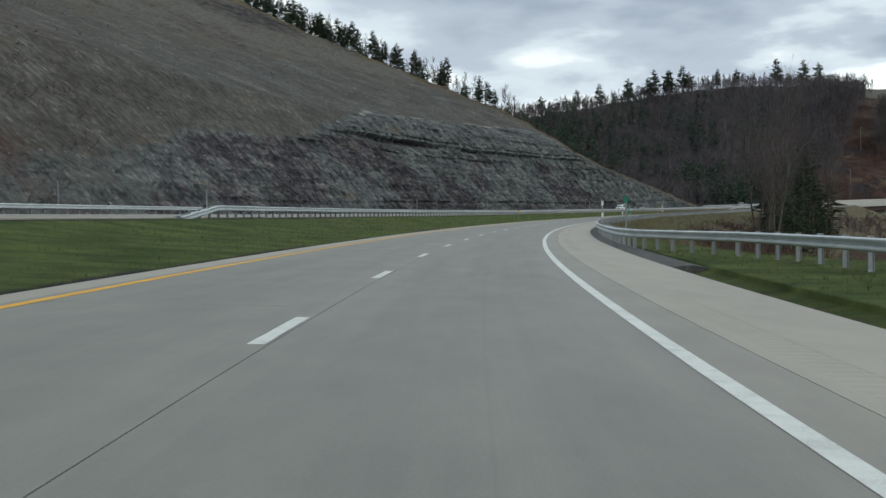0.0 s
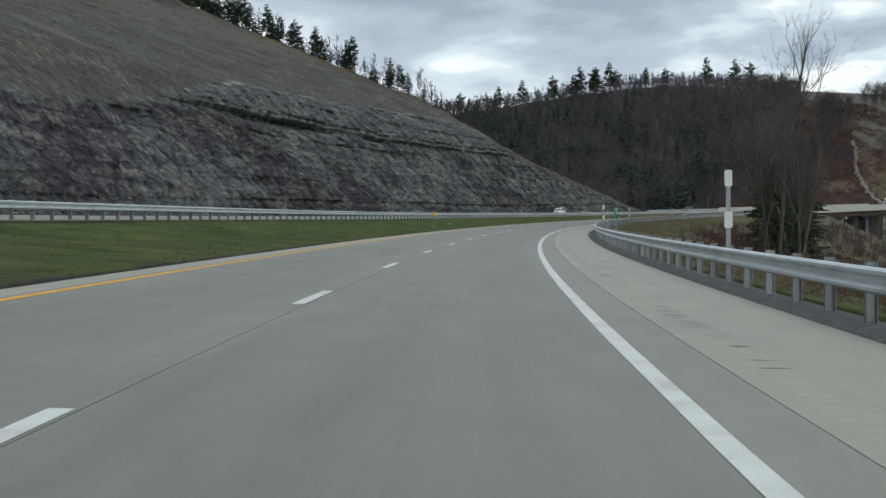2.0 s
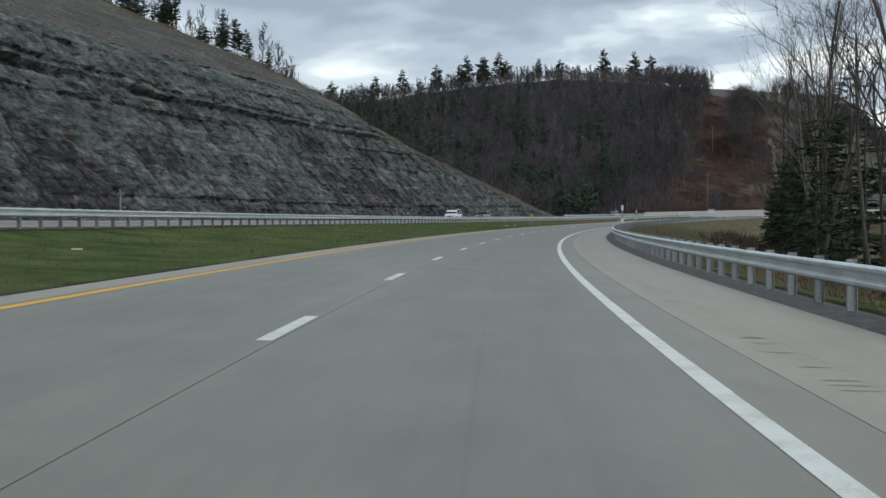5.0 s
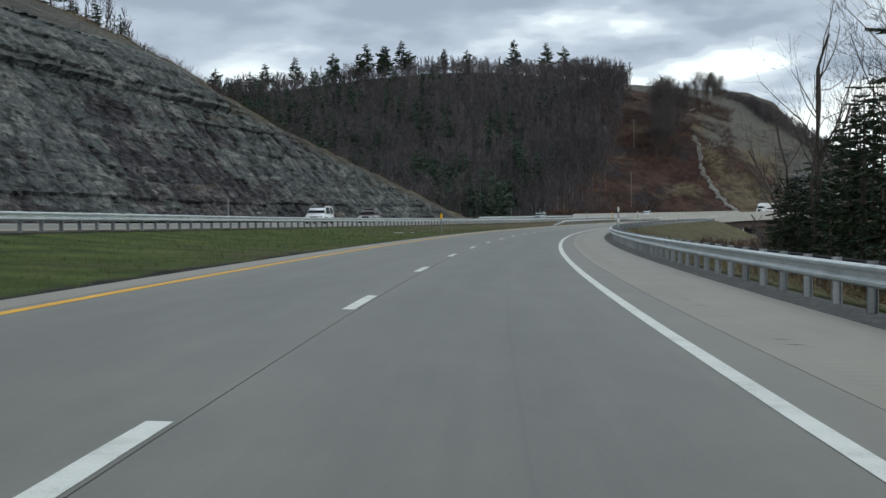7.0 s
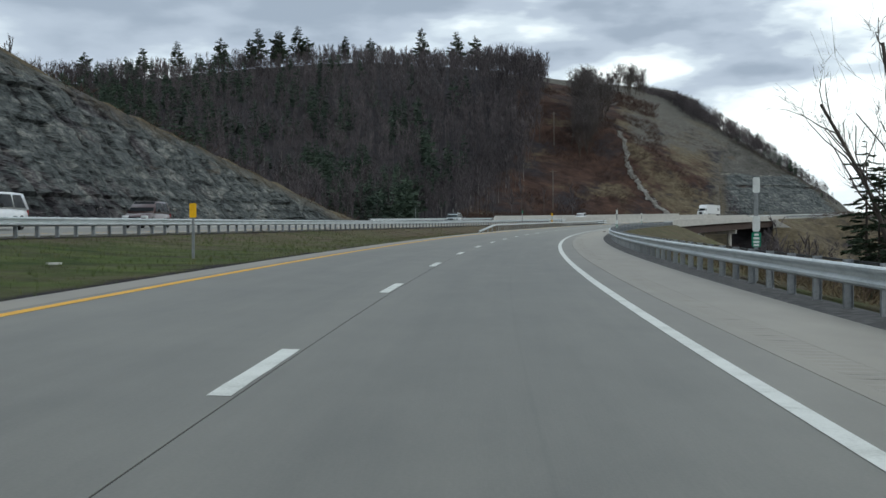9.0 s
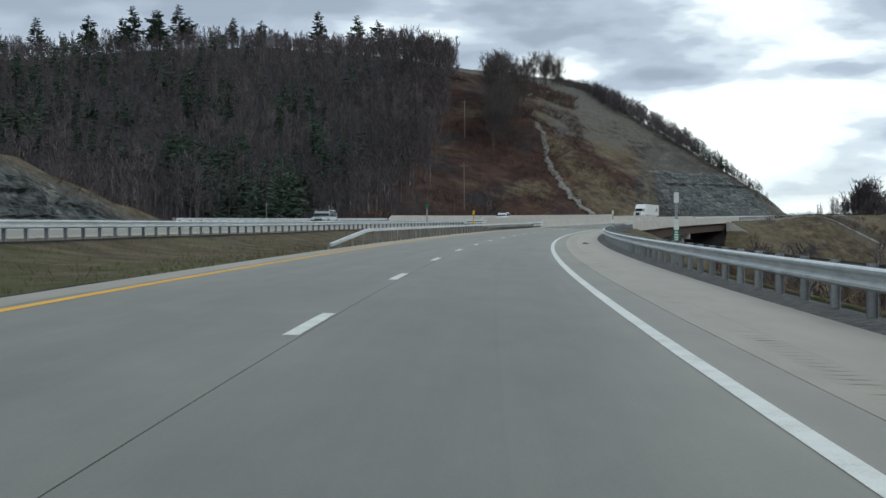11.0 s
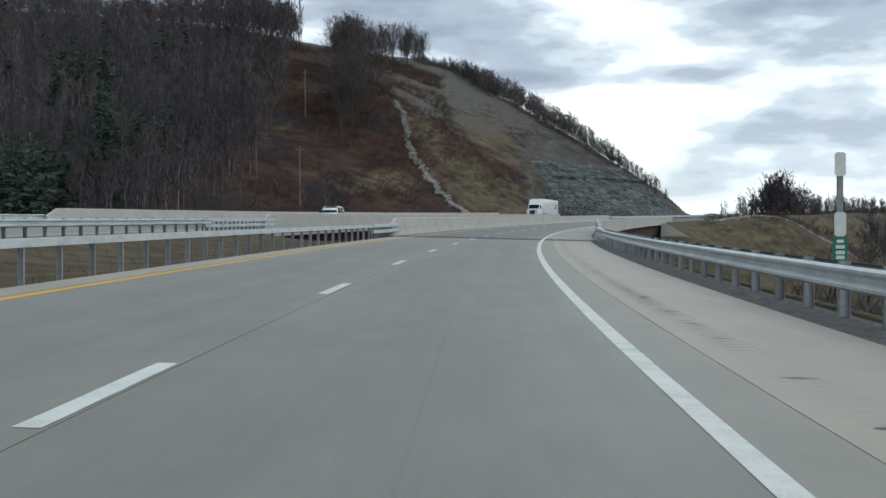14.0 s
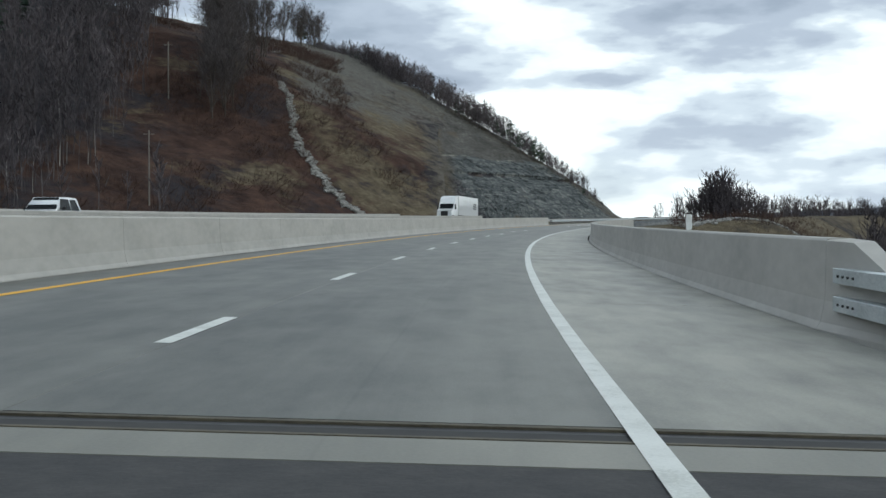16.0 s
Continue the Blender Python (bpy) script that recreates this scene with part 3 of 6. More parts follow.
def rock_face(name, s0, ends, cut, d0, d_rock, d1, step_s, step_d, bench, start, rock_top, dark_run, far=False):
    """Stacked beds of blocks: dark shale cut by gullies and leaning buttresses, a massive bed over an undercut, scree above."""
    ss = np.linspace(0, 1, int((np.max(ends[1]) - s0) / step_s))
    dd = np.concatenate([np.arange(d0, d_rock, step_d), np.arange(d_rock, d1, step_d * 3)])
    U, D_ = np.meshgrid(ss, dd, indexing="ij")
    end = np.interp(D_, *ends)
    first = start(D_)
    S_ = first + U * np.clip(end - first, 1, None)
    base = hill_two(S_, D_) if far else cut(D_)
    z = base + 0.35 * fractal(S_ * 0.018, D_ * 0.0 + 1, octaves=3, seed=5)
    top = np.interp(S_, *rock_top) + 1.3 * fractal(S_ * 0.07, base * 0 + 2, octaves=5, seed=7)
    sound = np.ones_like(S_) if far else np.interp(S_, [120, 175, 240], [0.12, 0.5, 1.0])
    rocky = np.clip((top - z) / 2.2, 0, 1)
    # beds of uneven thickness, each broken into blocks
    r = np.random.RandomState(17)
    floors = np.cumsum(np.where(r.uniform(size=90) < 0.55, r.uniform(0.5, 0.95, 90), r.uniform(1.2, 2.4, 90)))
    bed = np.searchsorted(floors, z)
    width = 2.2 + 4.5 * hash01(bed, 5)
    run = (S_ + 9 * hash01(bed, 4) - 0.8 * z + 0.5 * fractal(S_ * 0.5, z * 0.9, octaves=3, seed=12)) / width
    block = hash01(np.floor(run) + 17 * bed, 3) - 0.5
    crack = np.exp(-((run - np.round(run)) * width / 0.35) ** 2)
    bed_out = hash01(bed, 2) - 0.5
    stepped = 0.45 + 0.55 * np.clip(0.5 + 1.3 * fractal(S_ * 0.05, z * 0.2, octaves=4, seed=13), 0, 1)
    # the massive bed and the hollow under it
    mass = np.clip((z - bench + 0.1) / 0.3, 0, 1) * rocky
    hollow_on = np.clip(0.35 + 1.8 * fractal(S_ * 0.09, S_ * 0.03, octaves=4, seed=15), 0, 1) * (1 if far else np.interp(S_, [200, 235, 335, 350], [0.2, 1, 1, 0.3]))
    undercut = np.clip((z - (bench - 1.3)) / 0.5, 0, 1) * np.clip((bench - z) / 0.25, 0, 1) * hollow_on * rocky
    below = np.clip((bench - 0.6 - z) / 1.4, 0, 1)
    cell = (S_ - 0.5 * z) / 13.0 + 0.3 * np.sin(S_ * 0.08)
    slot = np.exp(-((cell - np.round(cell)) / 0.035) ** 2) * (hash01(np.round(cell), 4) > 0.5)
    mass_out = 0.8 * hash01(np.floor(cell + 0.5), 6)
    # gullies and buttresses running down the face
    lean = S_ - 0.9 * z + 1.6 * fractal(S_ * 0.11, z * 0.25, octaves=4, seed=16)
    rib = 1.0 - np.clip(np.abs(fractal(lean * 0.15, z * 0.035, octaves=5, seed=8)) * 2.4, 0, 1)
    rib_on = np.clip(0.55 + 1.3 * fractal(S_ * 0.03, z * 0.18, octaves=3, seed=14), 0, 1)
    big = fractal((S_ - 0.9 * z) * 0.06, z * 0.05, octaves=4, seed=23)
    crumb = fractal(S_ * 0.9 + 0.6 * z, z * 1.7, octaves=4, seed=9)
    out = mass * (0.7 + mass_out - 1.5 * slot) - 0.8 * undercut + below * (0.75 * rib * rib_on + 0.8 * big)
    out = sound * rocky * (out + stepped * (1.05 * bed_out + 0.6 * block) - 0.5 * crack * stepped + 0.22 * crumb) + 0.16 * fractal(S_ * 0.3, z * 1.2, octaves=5, seed=9)
    fade = np.clip((D_ - d0) / 1.5, 0.2, 1) * np.clip((d1 - D_) / 15, 0, 1) * np.clip((1 - U) * 40, 0.15, 1) * np.clip(U * (14 if far else 40), 0, 1)
    push = out * fade
    xyz = at(S_.ravel(), (-D_ + push * 0.8).ravel(), (base + push * 0.22 + 0.05).ravel())
    wash = fractal((S_ - 0.9 * z) * 0.055, z * 0.16, octaves=5, seed=61)
    patch = fractal(S_ * 0.10, z * 0.28, octaves=5, seed=62)
    stone = np.clip(rocky * (0.35 + 0.65 * sound) + 0.10 + 0.45 * wash, 0, 1.3) * np.clip(U * (5 if far else 400), 0, 1)
    where = np.interp(S_, *dark_run)
    # dark beds; undercuts, slots and cracks also get their shade as colour
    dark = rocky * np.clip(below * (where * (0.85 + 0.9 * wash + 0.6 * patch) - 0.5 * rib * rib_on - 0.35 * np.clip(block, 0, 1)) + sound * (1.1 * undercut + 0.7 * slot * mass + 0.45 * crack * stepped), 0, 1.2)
    pale = (block > 0.12) * 1.0
    cap = np.clip(np.exp(-((z - top + 0.8) / 0.6) ** 2) * pale * (0.5 + 1.0 * block) + 0.5 * np.exp(-((z - bench - 0.25) / 0.22) ** 2) * hollow_on * pale + 0.42 * (hash01(bed, 8) > 0.78) * np.clip(block * 3, 0, 1) * (z > 0.35 * top), 0, 1) * np.clip(rocky * 2, 0, 1) * (1.0 if far else np.interp(S_, [215, 250], [0.0, 1.0]))
    high = z - np.interp(S_, *rock_top) - (20 if far else 9)
    grass = np.clip(high / 14, 0, 1) * (0.55 + 0.5 * patch) + np.clip((S_ - end + 18) / 16, 0, 1) * 0.62 + (np.clip(1 - U * 9, 0, 1) * 0.8 if far else 0)
    rust = (np.clip((190 - S_) / 90, 0, 1) * (0.60 + 0.9 * wash) * (1 - 0.4 * rocky) + 0.25 * np.clip(high / 20, 0, 1) * (wash > 0.1) if not far else 0 * S_) + 0.15 * np.clip((S_ - end + 6) / 5, 0, 1)
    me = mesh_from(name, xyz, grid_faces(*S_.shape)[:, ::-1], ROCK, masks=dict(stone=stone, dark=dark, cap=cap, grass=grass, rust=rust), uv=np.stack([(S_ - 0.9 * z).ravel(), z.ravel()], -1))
    return new(name, me)


def rock_material():
    m = bpy.data.materials.new("layered_shale")
    m.use_nodes = True
    nt = m.node_tree
    p = nt.nodes["Principled BSDF"]
    tc = nt.nodes.new("ShaderNodeTexCoord")

    def noise_(scale, detail=9, stretch=(1, 1, 1)):
        mp = nt.nodes.new("ShaderNodeMapping")
        mp.inputs["Scale"].default_value = stretch
        nt.links.new(tc.outputs["Object"], mp.inputs[0])
        n = nt.nodes.new("ShaderNodeTexNoise")
        n.inputs["Scale"].default_value, n.inputs["Detail"].default_value, n.inputs["Roughness"].default_value = scale, detail, 0.68
        nt.links.new(mp.outputs[0], n.inputs["Vector"])
        return n.outputs["Fac"]

    def tones(fac, *cols, lo=0.34, hi=0.68):
        r = nt.nodes.new("ShaderNodeValToRGB")
        while len(r.color_ramp.elements) < len(cols):
            r.color_ramp.elements.new(0.5)
        for i, (e, c) in enumerate(zip(r.color_ramp.elements, cols)):
            e.position, e.color = lo + (hi - lo) * i / (len(cols) - 1), (*c, 1)
        nt.links.new(fac, r.inputs[0])
        return r.outputs[0]

    def over(under, top, attr, ragged, lo=1.0, hi=1.3, gain=1.4):
        a = nt.nodes.new("ShaderNodeAttribute")
        a.attribute_name = attr
        add = nt.nodes.new("ShaderNodeMath")
        add.operation = "MULTIPLY_ADD"
        nt.links.new(ragged, add.inputs[0])
        add.inputs[1].default_value = gain
        nt.links.new(a.outputs["Fac"], add.inputs[2])
        e = nt.nodes.new("ShaderNodeMapRange")
        e.inputs["From Min"].default_value, e.inputs["From Max"].default_value = lo, hi
        nt.links.new(add.outputs[0], e.inputs["Value"])
        mx = nt.nodes.new("ShaderNodeMix")
        mx.data_type = "RGBA"
        nt.links.new(e.outputs[0], mx.inputs["Factor"])
        nt.links.new(under, mx.inputs[6])
        nt.links.new(top, mx.inputs[7])
        return mx.outputs[2]

    bed_map = nt.nodes.new("ShaderNodeUVMap")
    bed_map.uv_map = "road"

    def bedded(sx, sy, scale, detail=8):
        mp = nt.nodes.new("ShaderNodeMapping")
        mp.inputs["Scale"].default_value = (sx, sy, 1)
        nt.links.new(bed_map.outputs[0], mp.inputs[0])
        n = nt.nodes.new("ShaderNodeTexNoise")
        n.inputs["Scale"].default_value, n.inputs["Detail"].default_value, n.inputs["Roughness"].default_value = scale, detail, 0.65
        n.inputs["Distortion"].default_value = 0.0
        nt.links.new(mp.outputs[0], n.inputs["Vector"])
        return n.outputs["Fac"]

    def blocks(sx, sy, scale, feature):
        mp = nt.nodes.new("ShaderNodeMapping")
        mp.inputs["Scale"].default_value = (sx, sy, 1)
        nt.links.new(bed_map.outputs[0], mp.inputs[0])
        n = nt.nodes.new("ShaderNodeTexVoronoi")
        n.feature = feature
        n.distance = "CHEBYCHEV" if feature == "F1" else "EUCLIDEAN"
        n.inputs["Scale"].default_value = scale
        n.inputs["Randomness"].default_value = 0.9
        nt.links.new(mp.outputs[0], n.inputs["Vector"])
        return n.outputs["Distance"] if feature == "DISTANCE_TO_EDGE" else n.outputs["Color"]

    def calc(kind, a, b):
        n = nt.nodes.new("ShaderNodeMath")
        n.operation = kind
        for i, v in enumerate((a, b)):
            if isinstance(v, (int, float)):
                n.inputs[i].default_value = v
            else:
                nt.links.new(v, n.inputs[i])
        return n.outputs[0]

    tones_of = []
    for sx, scale in ((0.42, 0.55), (0.5, 1.3), (0.6, 3.0)):
        split_ = nt.nodes.new("ShaderNodeSeparateColor")
        nt.links.new(blocks(sx, 1.0, scale, "F1"), split_.inputs[0])
        tones_of.append(split_.outputs[0])
    laminae = bedded(0.035, 1.0, 1.1, 7)
    fine = bedded(0.5, 1.0, 2.4, 11)
    block_tone = calc("ADD", calc("MULTIPLY", tones_of[0], 0.40), calc("ADD", calc("MULTIPLY", tones_of[1], 0.34), calc("MULTIPLY", tones_of[2], 0.26)))
    runs_down = bedded(1.0, 0.10, 0.7, 7)
    laminae = calc("ADD", calc("MULTIPLY", laminae, 0.8), calc("MULTIPLY", runs_down, 0.2))
    rock_tone = calc("ADD", calc("MULTIPLY", laminae, 0.42), calc("ADD", calc("MULTIPLY", fine, 0.32), calc("MULTIPLY", block_tone, 0.26)))
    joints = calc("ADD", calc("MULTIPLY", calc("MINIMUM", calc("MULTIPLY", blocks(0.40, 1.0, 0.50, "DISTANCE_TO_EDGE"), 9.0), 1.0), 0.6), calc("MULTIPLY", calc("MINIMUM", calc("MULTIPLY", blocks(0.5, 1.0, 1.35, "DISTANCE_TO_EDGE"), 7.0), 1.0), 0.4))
    # shade in the gaps between blocks is put into the rock's tone
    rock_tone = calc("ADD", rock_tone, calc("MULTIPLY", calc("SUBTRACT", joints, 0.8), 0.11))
    relief = calc("ADD", calc("MULTIPLY", fine, 0.5), calc("ADD", calc("MULTIPLY", block_tone, 0.8), calc("MULTIPLY", joints, 0.7)))
    pebbly = calc("ADD", calc("MULTIPLY", noise_(0.9, 12), 0.50), calc("ADD", calc("MULTIPLY", bedded(0.25, 0.9, 0.35, 10), 0.26), calc("MULTIPLY", noise_(0.07, 9), 0.24)))
    scree = tones(pebbly, (0.030, 0.027, 0.023), (0.060, 0.056, 0.048), (0.100, 0.094, 0.082), (0.215, 0.203, 0.176), lo=0.40, hi=0.62)
    shale = tones(rock_tone, (0.022, 0.025, 0.025), (0.066, 0.074, 0.073), (0.104, 0.111, 0.107), (0.205, 0.205, 0.188), lo=0.375, hi=0.62)
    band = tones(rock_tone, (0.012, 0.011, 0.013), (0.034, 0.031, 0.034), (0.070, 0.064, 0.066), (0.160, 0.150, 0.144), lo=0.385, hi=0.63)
    sandstone = tones(rock_tone, (0.10, 0.098, 0.088), (0.25, 0.235, 0.19), (0.36, 0.34, 0.29), lo=0.36, hi=0.64)
    turf = tones(noise_(0.8, 10), (0.046, 0.038, 0.027), (0.086, 0.072, 0.050), (0.135, 0.114, 0.080))
    brush = tones(noise_(1.2, 9), (0.022, 0.016, 0.014), (0.060, 0.036, 0.028), (0.115, 0.060, 0.042))
    ochre = tones(fine, (0.075, 0.052, 0.032), (0.150, 0.110, 0.066))
    rg = noise_(0.22, 9)
    rg2 = noise_(0.5, 8, (1, 1, 0.5))
    out = over(scree, shale, "stone", rg)
    # dark beds, and the painted shade of hollows and cracks
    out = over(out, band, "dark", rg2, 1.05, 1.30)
    stain = nt.nodes.new("ShaderNodeMix")
    stain.data_type = "RGBA"
    stain_fac = nt.nodes.new("ShaderNodeMapRange")
    stain_fac.inputs["From Min"].default_value, stain_fac.inputs["From Max"].default_value, stain_fac.inputs["To Max"].default_value = 0.60, 0.70, 0.6
    nt.links.new(bedded(0.16, 0.8, 0.4, 8), stain_fac.inputs["Value"])
    nt.links.new(stain_fac.outputs[0], stain.inputs["Factor"])
    nt.links.new(out, stain.inputs[6])
    nt.links.new(ochre, stain.inputs[7])
    out = over(stain.outputs[2], sandstone, "cap", rg2, 1.15, 1.4)
    out = over(out, turf, "grass", rg, 1.05, 1.45)
    out = over(out, brush, "rust", rg, 1.05, 1.6)
    nt.links.new(out, p.inputs["Base Color"])
    p.inputs["Roughness"].default_value = 0.92
    p.inputs["Specular IOR Level"].default_value = 0.2
    b = nt.nodes.new("ShaderNodeBump")
    b.inputs["Strength"].default_value, b.inputs["Distance"].default_value = 0.7, 0.40
    nt.links.new(relief, b.inputs["Height"])
    nt.links.new(b.outputs[0], p.inputs["Normal"])
    return m


ROCK = rock_material()
ROCK_TOP = ((60, 100, 140, 200, 235, 275, 330, 400, 450), (4.0, 8.0, 11.5, 15.0, 19.0, 25.0, 27.5, 28.5, 29.0))
DARK_RUN = ((100, 150, 200, 245, 330, 350, 390, 440), (0.3, 0.75, 1.0, 1.1, 0.95, 0.6, 0.45, 0.35))
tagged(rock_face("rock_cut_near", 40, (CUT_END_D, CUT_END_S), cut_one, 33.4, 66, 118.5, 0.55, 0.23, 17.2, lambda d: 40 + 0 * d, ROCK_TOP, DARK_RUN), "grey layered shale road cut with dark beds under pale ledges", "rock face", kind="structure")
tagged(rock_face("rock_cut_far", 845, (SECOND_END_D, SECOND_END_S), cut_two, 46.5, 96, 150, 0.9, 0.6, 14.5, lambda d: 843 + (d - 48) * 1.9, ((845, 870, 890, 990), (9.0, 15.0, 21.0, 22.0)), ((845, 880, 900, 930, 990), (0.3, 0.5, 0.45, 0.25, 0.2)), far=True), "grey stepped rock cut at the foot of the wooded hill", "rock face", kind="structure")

# ---- carriageways ----
BRIDGE_START, BRIDGE_END = 556.7, 728.0


def slab(name, s0, s1, lat0, lat1, mat, rise=0.0, own=True, thick=0.24, lip=0.006):
    """A slab of pavement with a rounded arris; the UV map gives metres across and along."""
    n = max(2, int((s1 - s0) / 3.0) + 1)
    ss = np.linspace(s0, s1, n)
    ll = np.array([lat0, lat0 + lip, lat1 - lip, lat1])
    rows, uv = [], []
    for s in ss:
        up = bank(ll) if own else median_top(s) + CROSSFALL * (-ll - 15.1)
        top = up + rise - np.array([lip, 0, 0, lip])
        prof_l = np.concatenate([[lat0], ll, [lat1]])
        prof_h = np.concatenate([[top[0] - thick], top, [top[-1] - thick]])
        rows.append(at(s, prof_l, prof_h))
        uv += [(l, s) for l in prof_l]
    f = grid_faces(n, 6)
    caps = np.array([(0, 1, 4, 5), (1, 2, 3, 4)])
    f = np.concatenate([f, caps, caps[:, ::-1] + (n - 1) * 6])
    return mesh_from(name, np.concatenate(rows), f, mat, uv=np.array(uv))


def pavement_strip(parent, name, s0, s1, length, lat0, lat1, mat, own=True, gap=0.0006, lip=0.006):
    s = s0
    while s < s1 - 0.5:
        e = min(s + length, s1)
        child(new(name, slab(name, s + gap, e - gap, lat0, lat1, mat, own=own, lip=lip)), parent)
        s = e


road = tagged(new("road"), "two-lane concrete motorway carriageway curving to the right", "road", kind="structure")
mats = (LANE_R, LANE_L, SHOULDER)
for a, b in ((-60.0, BRIDGE_START - 4.4), (BRIDGE_END + 2, 960.0)):
    pavement_strip(road, "lane_slab", a, b, 700.0, 0.098, 3.6995, mats[0], lip=0.001)
    pavement_strip(road, "lane_edge", a, b, 700.0, 3.7005, 4.347, EDGE)
    pavement_strip(road, "lane_slab", a, b, 700.0, -3.95, 0.086, mats[1], lip=0.001)
    if b < BRIDGE_START:
        pavement_strip(road, "shoulder_slab", a, b, 700.0, 4.352, 4.5495, mats[2], lip=0.0008)
        pavement_strip(road, "shoulder_slab", a, b, 700.0, 4.9705, 6.35, mats[2], lip=0.0008)
    else:
        pavement_strip(road, "shoulder_slab", a, b, 700.0, 4.352, 6.35, mats[2])
    pavement_strip(road, "shoulder_slab", a, b, 700.0, -4.55, -3.956, mats[2])
# the rumble strip: rounded grooves pressed into the shoulder, partly filled with grit
for k in range(19):
    s0 = -16.0 + 30 * k
    ss = np.arange(s0, min(s0 + 30, BRIDGE_START - 4.4) + 0.001, 0.30 / 4)
    deep = 0.011 * np.clip(0.55 + 0.8 * fractal(ss * 0.07, ss * 0 + 0.4, octaves=3, seed=51) + np.clip((ss - 440) / 60, 0, 0.3), 0.04, 0.75)
    dip = np.array([0.0, 0.55, 1.0, 0.55])[np.arange(len(ss)) % 4]
    rows = [at(v, np.array([4.5495, 4.575, 4.945, 4.9705]), bank(np.array([4.5495, 4.575, 4.945, 4.9705])) - np.array([0, d_, d_, 0])) for v, d_ in zip(ss, deep * dip)]
    uv = [(l, v) for v in ss for l in (4.5495, 4.575, 4.945, 4.9705)]
    child(new("rumble_band", mesh_from("rumble_band", np.concatenate(rows), grid_faces(len(ss), 4)[:, ::-1], SHOULDER, uv=np.array(uv))), road)
child(new("joint_bed", swept("joint_bed", [(-4.5, 0.107), (6.3, -0.185), (6.3, -0.24), (-4.5, 0.05)], -60, BRIDGE_START - 0.2, 6, SEALANT)), road)
child(new("joint_seal", swept("joint_seal", [(0.060, -0.0066), (0.110, -0.0079), (0.110, -0.03), (0.060, -0.03)], -60, BRIDGE_START - 4.4, 6, SEALANT)), road)
# the bridge's approach: a dark asphalt plug and a steel expansion joint
child(new("asphalt_plug", slab("asphalt_plug", BRIDGE_START - 4.3, BRIDGE_START - 1.25, -4.9, 6.75, ASPHALT, rise=-0.004)), road)
child(new("approach_beam", slab("approach_beam", BRIDGE_START - 1.246, BRIDGE_START - 0.56, -4.9, 6.75, LANE_L, rise=0.0)), road)

other_road = tagged(new("other_road"), "opposite concrete carriageway beyond the grass median", "road", kind="structure")
for a, b in ((-60.0, BRIDGE_START + 6), (BRIDGE_END + 2, 960.0)):
    pavement_strip(other_road, "lane_slab", a, b, 700.0, -20.7, -17.05, LANE_L, own=False)
    pavement_strip(other_road, "lane_slab", a, b, 700.0, -24.4, -20.706, LANE_R, own=False)
    pavement_strip(other_road, "shoulder_slab", a, b, 700.0, -17.044, -15.45, SHOULDER, own=False)
    pavement_strip(other_road, "shoulder_slab", a, b, 700.0, -27.6, -24.406, SHOULDER, own=False)


# painted lines lie a hair proud of the slabs
def stripe(name, s0, s1, lat, width, mat, own=True, step=3.0, lift=0.004):
    n = max(2, int((s1 - s0) / step) + 1)
    ss = np.linspace(s0, s1, n)
    rng = np.random.RandomState(int(abs(s0 * 7 + lat * 31)) % 9999)
    rows = []
    for s in ss:
        l = np.array([lat - width / 2, lat + width / 2]) + rng.uniform(-0.004, 0.004, 2)
        h = (bank(l) if own else median_top(s) + CROSSFALL * (-l - 15.1)) + lift
        rows.append(at(s, l, h))
    return mesh_from(name, np.concatenate(rows), grid_faces(n, 2)[:, ::-1], mat)


DASH, CYCLE = 3.05, 12.19
for k in range(-3, 62):
    s0 = k * CYCLE
    dash = new("lane_dash", stripe("lane_dash", s0, s0 + DASH, 0.0 - 0.02, 0.16, WHITE_PAINT, step=0.5))
    child(dash, road)
for k in range(10):
    child(new("edge_line", stripe("edge_line", -60 + k * 80, 20 + k * 80, 3.70, 0.168, WHITE_PAINT)), road)
    child(new("yellow_line", stripe("yellow_line", -60 + k * 80, 20 + k * 80, -3.70, 0.18, YELLOW_PAINT)), road)
    child(new("edge_line", stripe("edge_line", -60 + k * 80, 20 + k * 80, -24.2, 0.15, WHITE_PAINT, own=False)), other_road)
    child(new("yellow_line", stripe("yellow_line", -60 + k * 80, 20 + k * 80, -17.2, 0.15, YELLOW_PAINT, own=False)), other_road)

# cracks along old sawn joints, sealed with tar, wandering and broken
def sealed_crack(s0, lat0, lat1, wide, seed):
    rng = np.random.RandomState(seed)
    l = lat0
    while l < lat1:
        e = min(lat1, l + rng.uniform(0.3, 1.1))
        n = max(4, int((e - l) / 0.07))
        ll = np.linspace(l, e, n)
        ss = s0 + 0.05 * np.sin(ll * 2.3 + seed) + 0.018 * fractal(ll * 6, ll * 0, octaves=3, seed=seed)
        half = wide * rng.uniform(0.5, 1.2) * np.sin(np.linspace(0.5, math.pi - 0.5, n)) ** 0.5 * (0.7 + 0.5 * fractal(ll * 9, ll * 0, octaves=3, seed=seed + 7)) / 2
        rows = [at(a + o * b, np.array([c]), bank(np.array([c])) + 0.0015) for a, b, c in zip(ss, half, ll) for o in (-1, 1)]
        child(new("sealed_crack", mesh_from("sealed_crack", np.concatenate(rows), grid_faces(n, 2), CRACK)), road)
        l = e + (-0.02 if rng.uniform() < 0.8 else rng.uniform(0.05, 0.3))


